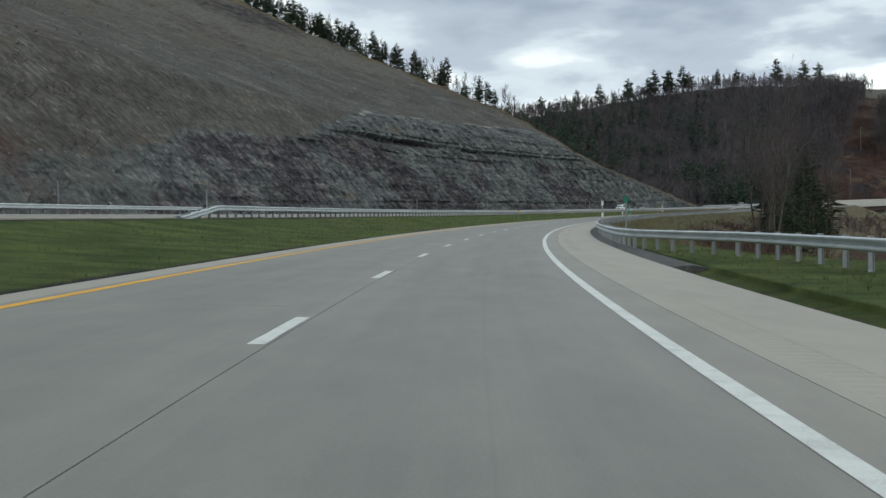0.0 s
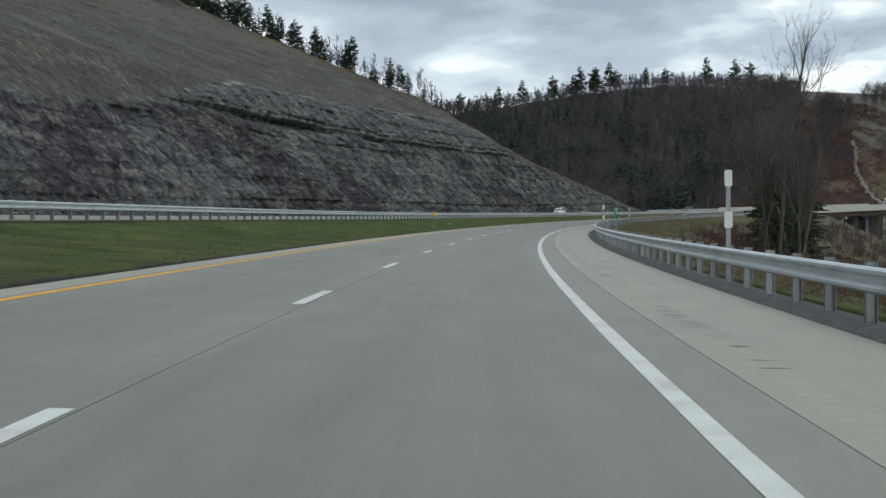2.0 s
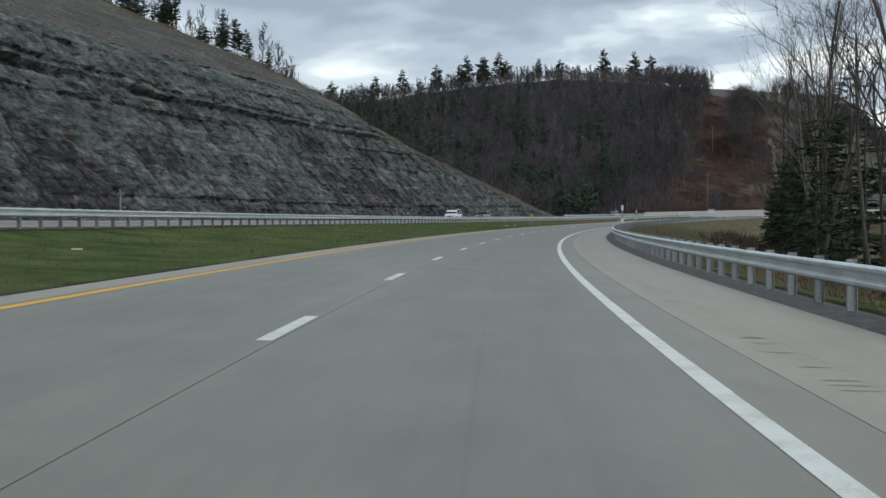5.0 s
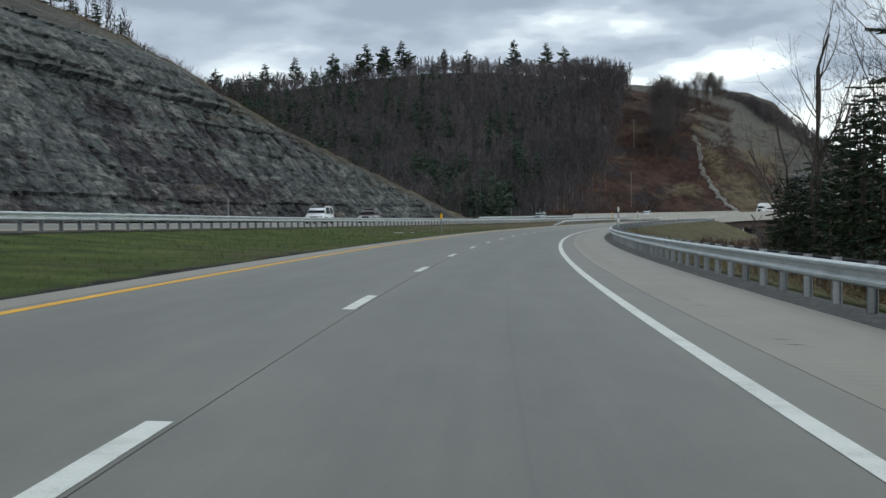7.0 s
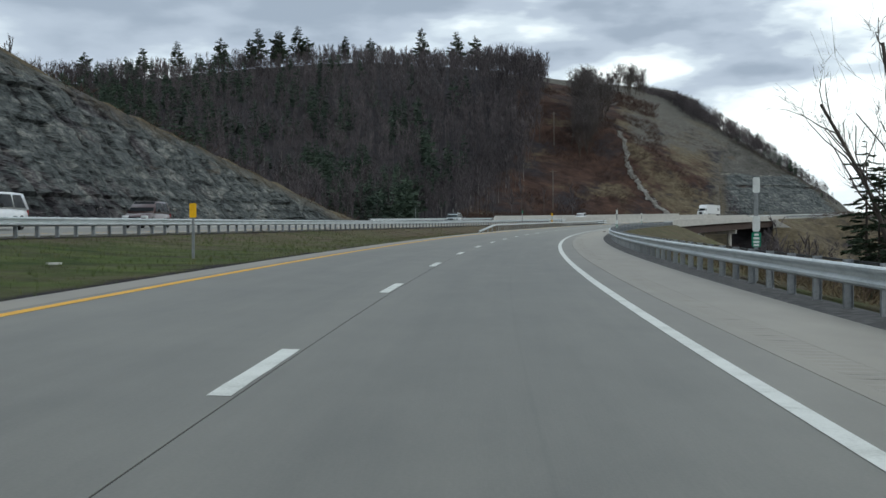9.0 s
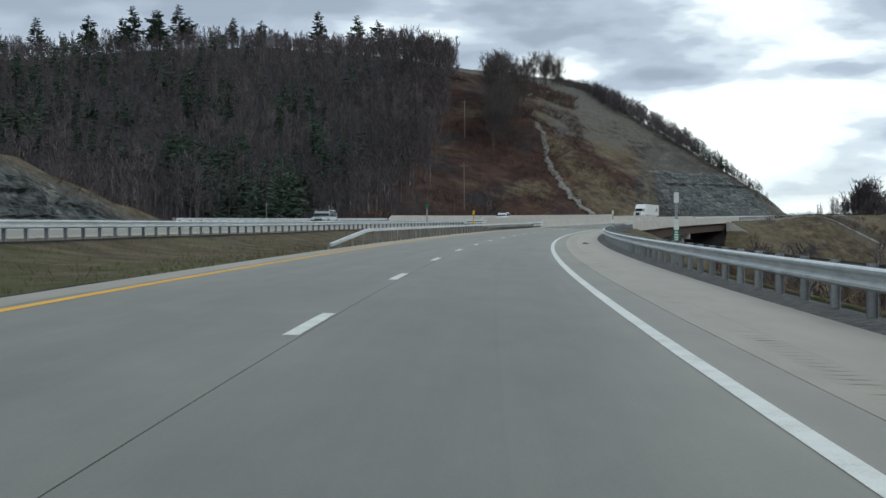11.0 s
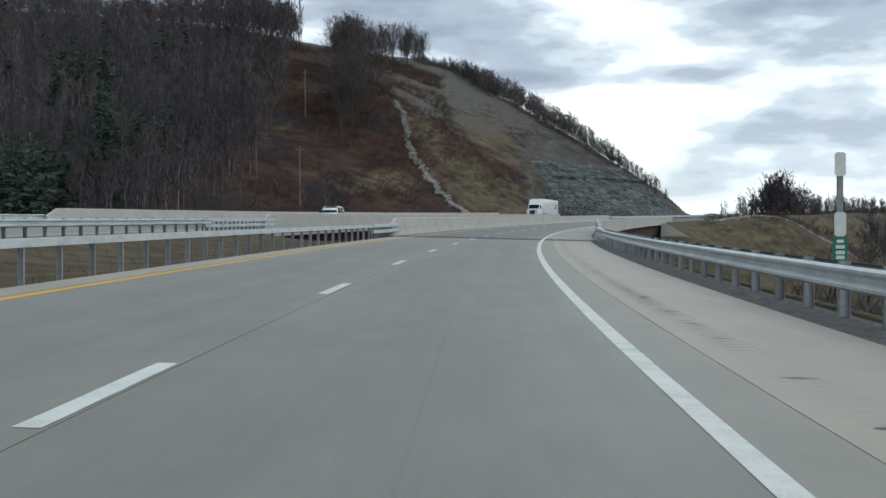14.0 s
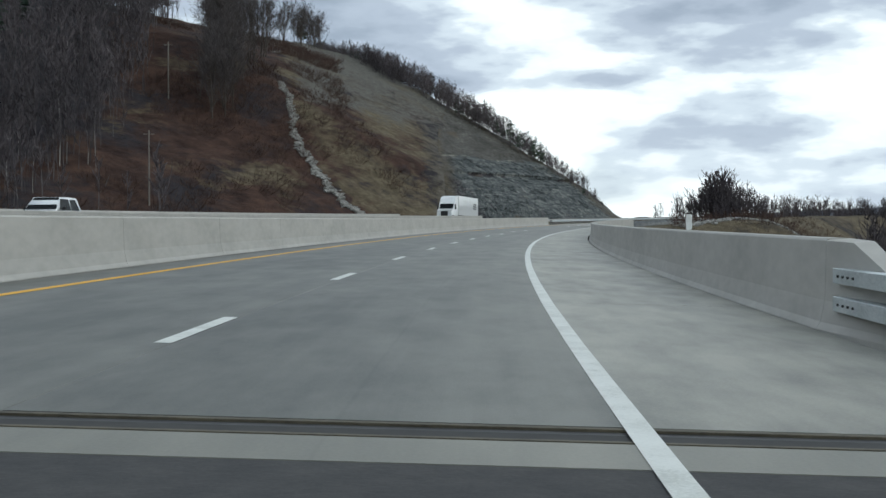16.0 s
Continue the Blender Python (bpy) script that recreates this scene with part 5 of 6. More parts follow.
# closer woods and undergrowth along the hill's brow
for _ in range(1300):
    s, d = rng.uniform(540, 985), rng.uniform(225, 338)
    if s > np.interp(d, FELL_D, FELL_S) - 2:
        continue
    plant(bare_places, s, -d, rng.uniform(7.5, 11) * np.interp(s, [760, 820], [1.0, 0.85]), 9)
for _ in range(700):
    s, d = rng.uniform(560, 985), rng.uniform(255, 345)
    if s > np.interp(d, FELL_D, FELL_S) - 4:
        continue
    plant(bushy_places, s, -d, rng.uniform(5, 8.5), 7, 0.4)
for _ in range(1500):
    s, d = rng.uniform(530, 985), rng.uniform(268, 345)
    if s > np.interp(d, FELL_D, FELL_S) - 3:
        continue
    if rng.uniform() < 0.6:
        plant(bare_places, s, -d, rng.uniform(7, 11.5) * np.interp(s, [760, 820], [1.05, 0.85]), 9)
    else:
        plant(bushy_places, s, -d, rng.uniform(5, 8.5), 7, 0.4)
# low woods on the ridge behind
for _ in range(1400):
    s, d = rng.uniform(510, 790), rng.uniform(338, 540)
    plant(bare_places if rng.uniform() < 0.5 else bushy_places, s, -d, rng.uniform(4.5, 7.5), 7, 0.4)
# woods behind the top of the first cut
for _ in range(720):
    d = 85 + 245 * rng.uniform() ** 0.8
    s = np.interp(d, CUT_END_D, CUT_END_S) + rng.uniform(2, 20)
    if rng.uniform() < 0.34:
        plant(fir_places, s, -d, rng.uniform(5, 11), 6, 0.4)
    else:
        plant(bare_places, s, -d, rng.uniform(6, 11), 9, 0.4)
# a belt of trees along the crest of the second cut
for _ in range(1300):
    d = 58 + 205 * rng.uniform()
    s = np.interp(d, SECOND_END_D, SECOND_END_S) + rng.uniform(-7, 10)
    tall = np.interp(d, [58, 75, 100, 150, 190, 215, 260], [2.5, 6, 9, 10, 8, 4.5, 3.5]) * rng.uniform(0.35, 1.2)
    if rng.uniform() < 0.03:
        plant(fir_places, s, -d, tall * 1.1, 6, 0.4)
    else:
        plant(bushy_places, s, -d, tall, 7, 0.8)
# trees down by the creek and out across the valley
for _ in range(110):
    plant(bushy_places, rng.uniform(770, 1150), rng.uniform(40, 150), rng.uniform(5, 9), 7, 0.4)
for _ in range(300):
    plant(bushy_places, rng.uniform(742, 900), 42 + 60 * rng.uniform(), rng.uniform(8, 13), 7, 0.6)
# a dense clump far beyond the bridge, and lower trees beside it
for _ in range(190):
    s, lat = rng.normal(1027, 7), rng.normal(-33, 8)
    x, y, z = at(s, lat, 0)
    bushy_places.append((x, y, z - 1.6, rng.uniform(0, 6.3), rng.uniform(7, 20) * (1.1 - min(abs(lat + 33) / 26, 0.6)), rng.randint(7)))
for _ in range(420):
    u = rng.uniform()
    s, lat = 1030 - 20 * u + rng.normal(0, 12), -26 + 120 * u
    x, y, z = at(s, lat, 0)
    bushy_places.append((x, y, z - 1.5 - 3 * u, rng.uniform(0, 6.3), rng.uniform(6, 11) * (1 - 0.3 * u), rng.randint(7)))
for _ in range(190):
    plant(bushy_places, rng.uniform(440, 700), 24 + 50 * rng.uniform() ** 1.3, rng.uniform(5, 9), 7, 0.4)
for _ in range(130):
    plant(bushy_places, rng.uniform(560, 740), rng.uniform(36, 140), rng.uniform(5, 10), 7, 0.4)
scatter("birches", bare_kinds, birch_places, TWIG_FAR, "pale-stemmed leafless birches at the foot of the wooded hill", "forest", trunk=PALE_TRUNK)
scatter("bare_woods", bare_kinds, bare_places, TWIG_FAR, "leafless grey-brown hardwood forest covering the hillside", "forest", trunk=TRUNK_GREY)
scatter("thickets", bushy_kinds, bushy_places, TWIG_FAR, "dense leafless thickets along the crest and the creek", "forest", trunk=TRUNK_GREY)
scatter("conifer_woods", fir_kinds, fir_places, NEEDLE_FAR, "dark green conifers standing among the bare hillside woods", "forest")

# tall pines on the skyline
pine_builds = []
for k in range(3):
    w, f = conifer(300 + k, 17.0 + k, whorls=27, arms=7, width=0.25, droop=0.0, ragged=0.5, bole=0.22, sprays=20, blunt=1.7, plump=0.085)
    pine_builds.append((w, f))
PINES = [(838, 325, 0.85), (852, 322, 0.75), (859, 325, 0.88), (867, 322, 0.92), (873, 327, 0.88), (881, 323, 0.9), (889, 326, 0.75), (863, 314, 0.8), (912, 325, 0.65), (926, 322, 0.7), (957, 318, 1.0), (966, 300, 0.95), (972, 292, 0.98), (800, 330, 0.7), (815, 326, 0.75), (772, 330, 0.7), (1064, 262, 0.55), (452, 118, 0.62), (455, 122, 0.5), (449, 99, 0.5), (452, 150, 0.6), (449, 172, 0.62), (452, 176, 0.55), (451, 131, 0.55), (453, 140, 0.62), (452, 145, 0.5), (450, 158, 0.66), (453, 163, 0.6), (455, 168, 0.62), (453, 184, 0.6), (458, 192, 0.66), (460, 200, 0.6), (464, 214, 0.66), (470, 226, 0.62)]
first_pine = {}
for n, (s, d, size) in enumerate(PINES):
    k = n % 3
    m = stand(s, -d, ground_at(s, -d) - 0.4, 40 * n) @ Matrix.Scale(size * (1.32 if s > 700 else 1.0), 4)
    if k not in first_pine:
        first_pine[k] = tree_thing("pine_tree", *pine_builds[k], BARK, NEEDLE, "tall dark pine standing above the bare ridge", group="skyline pines")
        first_pine[k].matrix_world = m
    else:
        ob = copy_thing(first_pine[k], m)
        ob.matrix_world = m

# clumps of tall bare trees beside the gully and on the crest
clump = []
for n in range(46):
    u = n / 45
    clump.append((851 + 60 * u + rng.normal(0, 4), 117 + 33 * u ** 0.9 + rng.uniform(-3, 6), rng.uniform(16, 21)))
for n in range(18):
    u = n / 17
    clump.append((984 + 36 * u + rng.normal(0, 2), 194 + 14 * u + rng.normal(0, 3), rng.uniform(11, 19)))
clump_builds, clump_first = [bare_tree(400 + k, 19.0, limbs=28, boughs=5, twigs=6, twig_size=0.07, thin=0.05, girth=0.010, spread=0.70, bole=0.05, pull=0.22) for k in range(5)], {}
for n, (s, d, hh) in enumerate(clump):
    m = stand(s, -d, ground_at(s, -d) - 0.4, 50 * n) @ Matrix.Scale(hh / 19.0, 4)
    k = n % 5
    if k not in clump_first:
        clump_first[k] = tree_thing("hardwood_tree", *clump_builds[k], BARK, TWIG, "slender leafless hardwood on the cleared hillside", group="hilltop trees")
        clump_first[k].matrix_world = m
    else:
        copy_thing(clump_first[k], m).matrix_world = m

# trees beside the right shoulder, down the bank
NEAR = [("bare", 309, 25.6, 28, 1), ("bare", 316, 26, 27, 3), ("bare", 302, 24.5, 19, 65), ("fir", 306, 28, 21, 11), ("fir", 313, 26, 17, 12), ("fir", 300, 24, 10, 13), ("fir", 320, 25, 15, 14),
        ("bare", 250, 26, 28, 5), ("bare", 262, 28, 25, 31), ("bare", 246, 24, 15, 66), ("bare", 242, 25.5, 18, 67), ("bare", 255, 23.5, 13, 68), ("bare", 266, 24.5, 16, 69), ("bare", 275, 25, 20, 70), ("fir", 256, 25, 15, 30), ("fir", 253, 28, 17, 33), ("fir", 259, 25.5, 12, 34), ("fir", 265, 30, 18, 36), ("fir", 280, 28, 16, 38), ("fir", 290, 27, 15, 39),
        ("fir", 338, 28, 20, 60), ("fir", 344, 26, 15, 61), ("fir", 331, 29, 22, 62), ("fir", 350, 29, 24, 63), ("bare", 341, 27, 24, 64), ("bare", 335, 25, 20, 71), ("fir", 346, 25, 16, 72), ("fir", 353, 27, 18, 73), ("fir", 326, 26, 16, 74), ("fir", 359, 26, 15, 75), ("fir", 366, 28, 17, 76), ("fir", 334, 26.5, 15, 77),
        ("bare", 409, 25, 24, 8), ("bare", 404, 28, 18, 9), ("bare", 430, 26, 21, 10), ("fir", 415, 26, 13, 15), ("fir", 421, 27, 14, 16), ("fir", 428, 25, 12, 17), ("fir", 437, 28, 15, 18), ("fir", 404, 24.5, 8, 19), ("fir", 417, 23.5, 9, 27), ("fir", 444, 26, 12, 28),
        ("fir", 396, 25, 11, 49), ("fir", 401, 29, 15, 50), ("fir", 414, 24, 10, 51), ("fir", 440, 24, 12, 53), ("fir", 410, 28, 15, 40), ("fir", 425, 30, 16, 41), ("fir", 433, 23.5, 10, 42), ("bare", 226, 27, 17, 20), ("bare", 232, 24, 19, 21), ("bare", 220, 26, 13, 22), ("fir", 230, 28, 11, 23), ("bare", 356, 30, 20, 24), ("bare", 370, 31, 19, 25), ("bare", 385, 32, 20, 26)]
NEAR = [(kind, s - 32 if s > 386 else s, lat, hh, seed) for kind, s, lat, hh, seed in NEAR]
for kind, s, lat, hh, seed in NEAR:
    if kind == "bare":
        hh *= 1.18
        gnarled = seed in (8, 9, 10, 24, 65)
        w, f = bare_tree(500 + seed, hh, limbs=9 if gnarled else 16, boughs=5 if gnarled else 6, twigs=5 if gnarled else 7, twig_size=0.026, thin=0.045 if gnarled else 0.034, girth=0.0125 if gnarled else 0.0085, spread=0.95 if gnarled else 0.50, bole=0.30 if gnarled else 0.38, fork=seed in (3, 8, 10, 20, 67), pull=0.22, crook=0.13 if gnarled else 0.05)
        t = tree_thing("hardwood_tree", w, f, PALE_BARK if seed in (3, 20) else BARK, TWIG, "tall leafless hardwood rooted down the roadside bank", group="bank trees")
    else:
        hh *= 1.15
        w, f = conifer(500 + seed, hh, whorls=26, arms=7, width=0.215, droop=0.22, ragged=0.75, bole=0.05, sprays=46, blunt=1.8, plump=0.022)
        t = tree_thing("hemlock_tree", w, f, BARK, NEEDLE, "dark shaggy hemlock rooted down the roadside bank", group="bank trees")
    t.matrix_world = stand(s, lat + 1.8, ground_at(s, lat + 1.8) - 0.3, 37 * seed)


# brush: many thin upright stems
def shrub(seed, stems=16):
    r = np.random.RandomState(seed)
    segs = []
    for _ in range(stems):
        a, b = r.normal(0, 0.22, 2)
        top = np.array([a * 2.6 + r.normal(0, 0.15), b * 2.6 + r.normal(0, 0.15), r.uniform(0.5, 1.0)])
        mid = np.array([a, b, 0]) * 0.8 + top * 0.5
        segs += [(a * 0.4, b * 0.4, 0, *mid, 0.012, 0.011)]
        for _ in range(3):
            e = mid + (top - mid) * r.uniform(0.5, 1.1) + r.normal(0, 0.12, 3)
            segs.append((*mid, *e, 0.011, 0.005))
    return prisms(segs, 2)


shrubs = [shrub(600 + k, 8) for k in range(6)]
weeds = [shrub(650 + k, 4) for k in range(6)]
brush_places, weed_places = [], []
for _ in range(2600):
    s, lat = rng.uniform(70, 565), 16 + 22 * rng.uniform()
    if fractal(s * 0.06, lat * 0.2, octaves=3, seed=41) < -0.15 or (s > 440 and lat < 18):
        continue
    x, y, z = at(s, lat, ground_at(s, lat))
    brush_places.append((x, y, z - 0.05, rng.uniform(0, 6.3), rng.uniform(0.9, 2.3), rng.randint(6)))
for _ in range(5200):
    d = rng.uniform(70, 200)
    s = rng.uniform(np.interp(d, FELL_D, FELL_S) - 15 if d > 95 else 700, np.interp(d, [70, 78, 94, 117, 175], [836, 842, 853, 883, 960]) + 32)
    if fractal(s * 0.05, d * 0.06, octaves=3, seed=43) < -0.05:
        continue
    x, y, z = at(s, -d, ground_at(s, -d))
    brush_places.append((x, y, z - 0.1, rng.uniform(0, 6.3), rng.uniform(1.2, 3.0), rng.randint(6)))
for _ in range(1500):
    d = rng.uniform(34, 120)
    s = rng.uniform(10, 130) if rng.uniform() < 0.55 else np.interp(d, CUT_END_D, CUT_END_S) + rng.uniform(-2, 14)
    x, y, z = at(s, -d, float(cut_one(d)) if s < 200 else ground_at(s, -d))
    brush_places.append((x, y, z - 0.1, rng.uniform(0, 6.3), rng.uniform(0.6, 1.5), rng.randint(6)))
for _ in range(650):
    s, lat = rng.uniform(745, 880), rng.uniform(11, 44)
    if fractal(s * 0.08, lat * 0.15, octaves=3, seed=47) < 0.0:
        continue
    x, y, z = at(s, lat, ground_at(s, lat))
    brush_places.append((x, y, z - 0.1, rng.uniform(0, 6.3), rng.uniform(0.8, 2.2), rng.randint(6)))
scatter("brush", shrubs, brush_places, TWIG_RED, "reddish brown leafless brush and briars", "brush")
for _ in range(3600):
    s, lat = rng.uniform(60, 556), rng.uniform(7.6, 15)
    x, y, z = at(s, lat, ground_at(s, lat))
    weed_places.append((x, y, z - 0.03, rng.uniform(0, 6.3), rng.uniform(0.25, 0.7) * (0.55 if s > 400 else 1), rng.randint(6)))
for _ in range(900):
    s, lat = rng.uniform(380, 556), -rng.uniform(4.9, 14.8)
    x, y, z = at(s, lat, ground_at(s, lat))
    weed_places.append((x, y, z - 0.03, rng.uniform(0, 6.3), rng.uniform(0.15, 0.4), rng.randint(6)))
scatter("dry_weeds", weeds, weed_places, GRASS_DRY, "straw-coloured dry weeds along the bank and median", "weeds")


def tuft(seed, blades=5):
    r = np.random.RandomState(seed)
    segs = []
    for _ in range(blades):
        a, b = r.normal(0, 0.5, 2)
        segs.append((a * 0.35, b * 0.35, 0, a, b, r.uniform(0.6, 1.1), 0.05, 0.012))
    return prisms(segs, 2)


tufts = [tuft(700 + k) for k in range(6)]
lawn = []
for _ in range(24000):
    s, lat = rng.uniform(0, 440), -4.62 - 10.3 * rng.uniform()
    if s > 300 and rng.uniform() < (s - 300) / 160:
        continue
    x, y, z = at(s, lat, ground_at(s, lat))
    lawn.append((x, y, z - 0.01, rng.uniform(0, 6.3), rng.uniform(0.05, 0.10) * (1.6 if rng.uniform() < 0.25 and fractal(np.array(s * 0.2), np.array(lat * 0.5), octaves=3, seed=78) > 0 else 1.0), rng.randint(6)))
for _ in range(3200):
    s, lat = rng.uniform(285, 450), -4.8 - 10.0 * rng.uniform()
    if fractal(s * 0.25, lat * 0.6, octaves=3, seed=77) < 0.05:
        continue
    x, y, z = at(s, lat, ground_at(s, lat))
    lawn.append((x, y, z - 0.01, rng.uniform(0, 6.3), rng.uniform(0.08, 0.17), rng.randint(6)))
for _ in range(5000):
    s, lat = rng.uniform(0, 200), rng.uniform(7.5, 13)
    x, y, z = at(s, lat, ground_at(s, lat))
    lawn.append((x, y, z - 0.01, rng.uniform(0, 6.3), rng.uniform(0.05, 0.13), rng.randint(6)))
scatter("grass", tufts, lawn, GRASS_GREEN, "short green grass with thin straw patches", "grass")

# loose stones: the rock-lined gully, and scree on and under the cuts
def stone(seed):
    r = np.random.RandomState(seed)
    bm = bmesh.new()
    bmesh.ops.create_icosphere(bm, subdivisions=1, radius=0.5)
    v = np.array([p.co[:] for p in bm.verts])
    f = np.array([[q.index for q in fc.verts] + [fc.verts[-1].index] for fc in bm.faces])
    bm.free()
    v *= r.uniform(0.6, 1.25, (len(v), 1)) * np.array([1.2, 0.9, 0.6])
    return v, f[:, :3]


stones = [stone(800 + k) for k in range(6)]
gully = []
for _ in range(1500):
    d = 70 + 52 * rng.uniform() if rng.uniform() < 0.85 else 122 + 50 * rng.uniform()
    s = np.interp(d, [70, 73, 78, 87, 94, 105, 117, 125, 175], [834, 837, 840.5, 845, 852, 865, 881, 890, 958]) + rng.normal(0, 0.75) + 1.1 * math.sin(d * 0.3) + 0.5 * math.sin(d * 0.9)
    if 122 < d < 165 or (d < 122 and fractal(np.array(d * 0.5), np.array(0.3), octaves=3, seed=90) > 0.5):
        continue
    x, y, z = at(s, -d, ground_at(s, -d))
    gully.append((x, y, z + 0.2, rng.uniform(0, 6.3), rng.uniform(0.4, 1.25), rng.randint(6)))
for _ in range(700):
    u = rng.uniform()
    s, lat = 752 + 30 * u + rng.normal(0, 0.8), 14 + 26 * u + rng.normal(0, 0.8)
    x, y, z = at(s, lat, ground_at(s, lat))
    gully.append((x, y, z + 0.1, rng.uniform(0, 6.3), rng.uniform(0.4, 0.9), rng.randint(6)))
STONE_PALE = material("pale_riprap", [(0.15, 0.145, 0.132), (0.38, 0.37, 0.34)], scale=0.6, rough=0.9, fine=5)
scatter("riprap_stones", stones, gully, STONE_PALE, "pale loose stones lining the drainage gullies", "stones")
scree = []
for _ in range(4200):
    s, d = rng.uniform(60, 440), 33.5 + 75 * rng.uniform() ** 1.1
    if s > np.interp(d, CUT_END_D, CUT_END_S) - 6 or (d < 52 and d > 36 and s > 200 and rng.uniform() < 0.85):
        continue
    x, y, z = at(s, -d, float(cut_one(d)))
    scree.append((x, y, z + 0.12, rng.uniform(0, 6.3), 0.14 + 0.5 * rng.uniform() ** 5, rng.randint(6)))
STONE_GREY = material("grey_scree", [(0.10, 0.098, 0.09), (0.27, 0.26, 0.235)], scale=0.5, rough=0.92, fine=4)
scatter("scree_stones", stones, scree, STONE_GREY, "grey broken stones lying on the cut slope", "stones")

# ---- guardrails ----
W_BEAM = [(0.0, 0.700), (0.045, 0.692), (0.083, 0.668), (0.083, 0.630), (0.012, 0.580), (0.008, 0.520), (0.083, 0.470), (0.083, 0.432), (0.045, 0.400), (0.0, 0.392)]
W_BEAM = W_BEAM + [(a - 0.006, b) for a, b in reversed(W_BEAM)]
BOX_BEAM = [(-0.075, 0.53), (0.075, 0.53), (0.078, 0.535), (0.078, 0.675), (0.075, 0.68), (-0.075, 0.68), (-0.078, 0.675), (-0.078, 0.535)]


def post_mesh(height, name="post", wide=1.0):
    """Rolled steel post: two flanges and a web, with a spacer block."""
    bm = bmesh.new()
    for y in (-0.075, 0.075):
        box(bm, -0.055 * wide, 0.055 * wide, y * wide - 0.005, y * wide + 0.005, -0.5, height)
    box(bm, -0.005, 0.005, -0.072 * wide, 0.072 * wide, -0.5, height)
    me = bpy.data.meshes.new(name)
    bmesh.ops.rotate(bm, verts=bm.verts, cent=(0, 0, 0), matrix=Matrix.Rotation(radians(90), 3, "Z"))
    bm.to_mesh(me)
    bm.free()
    me.materials.append(POST_STEEL)
    return me


def block_mesh():
    bm = box(bmesh.new(), -0.10, 0.10, -0.06, 0.06, 0.42, 0.67, 0.006)
    me = bpy.data.meshes.new("spacer_block")
    bm.to_mesh(me)
    bm.free()
    me.materials.append(POST_STEEL)
    return me


POST, SHORT_POST, BLOCK = post_mesh(0.735, wide=0.86), post_mesh(0.60, wide=0.6), block_mesh()


def guardrail(label, s0, s1, lat, base, facing, profile=W_BEAM, both=False, spacing=1.905, post=POST, panel=3.81, dip=0.0, group="guardrails", offset=0.16):
    """Steel beam on posts; lat and base are functions of s; dip: metres over which the near end ramps down into the ground."""
    thing = tagged(new("guardrail"), label, "guardrail", group)

    def lift(s):
        return float(base(s)) - (0.62 * (1 - min(1.0, (s - s0) / dip)) if dip and s - s0 < dip else 0.0)

    for side in ((1, -1) if both else (1,)):
        s = s0
        while s < s1 - 0.3:
            e = min(s + panel, s1)
            prof = [(facing * side * (a + offset), b) for a, b in profile]
            child(new("beam", swept("beam", prof, s, e + 0.02, 0.95, GALVANISED, lat=lambda v: np.array([float(lat(q)) for q in np.atleast_1d(v)]), height=lift)), thing)
            s = e
    n = int((s1 - s0) / spacing)
    for k in range(n + 1):
        s = s0 + k * spacing
        m = stand(s, float(lat(s)), lift(s)) @ pose(0, 0, 0, 0, 0, float(hash01(k, 9) - 0.5) * 5)
        p = child(new("post", post), thing)
        p.matrix_local = m
        if profile is W_BEAM:
            b = child(new("spacer_block", BLOCK), p)
    return thing


def right_lat(s):
    return np.interp(s, [10, 31, 36, 40, 46, 51, 57], [10.7, 10.2, 9.9, 9.5, 8.1, 7.25, 7.0])


def right_base(s):
    return -0.19 + np.interp(s, [10, 40, 57], [0.06, 0.03, 0.0])


shoulder_rail = guardrail("galvanised guardrail beside the wide shoulder on steel posts", 10.0, 548.0, right_lat, right_base, -1)
# a dark flat strip runs along the backs of the posts
for k in range(11):
    child(new("rear_strip", swept("rear_strip", [(7.085, 0.690), (7.105, 0.690), (7.105, 0.722), (7.085, 0.722)], 216.0 + 30 * k, 246.0 + 30 * k, 3.0, DARK_STEEL, height=right_base)), shoulder_rail)
guardrail("galvanised double-faced guardrail on the grass median", 66.0, 552.0, lambda s: -15.1, lambda s: median_top(s) - 0.02, 1, both=True, dip=7.0)
guardrail("galvanised guardrail beyond the opposite carriageway", -40.0, 112.0, lambda s: -28.3, lambda s: median_top(s) + 0.30, 1)
guardrail("galvanised guardrail beyond the opposite carriageway", 480.0, 560.0, lambda s: -28.3, lambda s: median_top(s) + 0.30, 1)
guardrail("square box-beam guardrail beside the yellow line", 434.0, 549.0, lambda s: np.interp(s, [434, 441], [-6.2, -5.25]), lambda s: 0.125, 1, profile=BOX_BEAM, post=SHORT_POST, spacing=1.83, dip=6.0, offset=0.10, panel=5.5)
guardrail("galvanised guardrail along the road beyond the bridge", 742.0, 900.0, lambda s: 7.0, lambda s: -0.19, -1)
guardrail("galvanised guardrail on the median beyond the bridge", 742.0, 900.0, lambda s: -5.3, lambda s: 0.12, 1)


# stacked box rails that carry the guardrails onto the parapets
def transition(s0, s1, lat, base, facing, label):
    thing = tagged(new("rail_transition"), label, "guardrail", "guardrails")
    for z in (0.62, 0.30):
        prof = [(facing * (a + 0.10), z + b) for a, b in ((-0.09, -0.085), (0.09, -0.085), (0.095, -0.08), (0.095, 0.08), (0.09, 0.085), (-0.09, 0.085))]
        child(new("rail_tube", swept("rail_tube", prof, s0, s1, 1.0, GALVANISED, lat=lat, height=lambda s: base)), thing)
    n = int((s1 - s0) / 0.95)
    for k in range(n):
        p = child(new("post", SHORT_POST), thing)
        p.matrix_local = stand(s0 + 0.3 + k * 0.95, lat - facing * 0.10, base)
    bolt = bmesh.new()
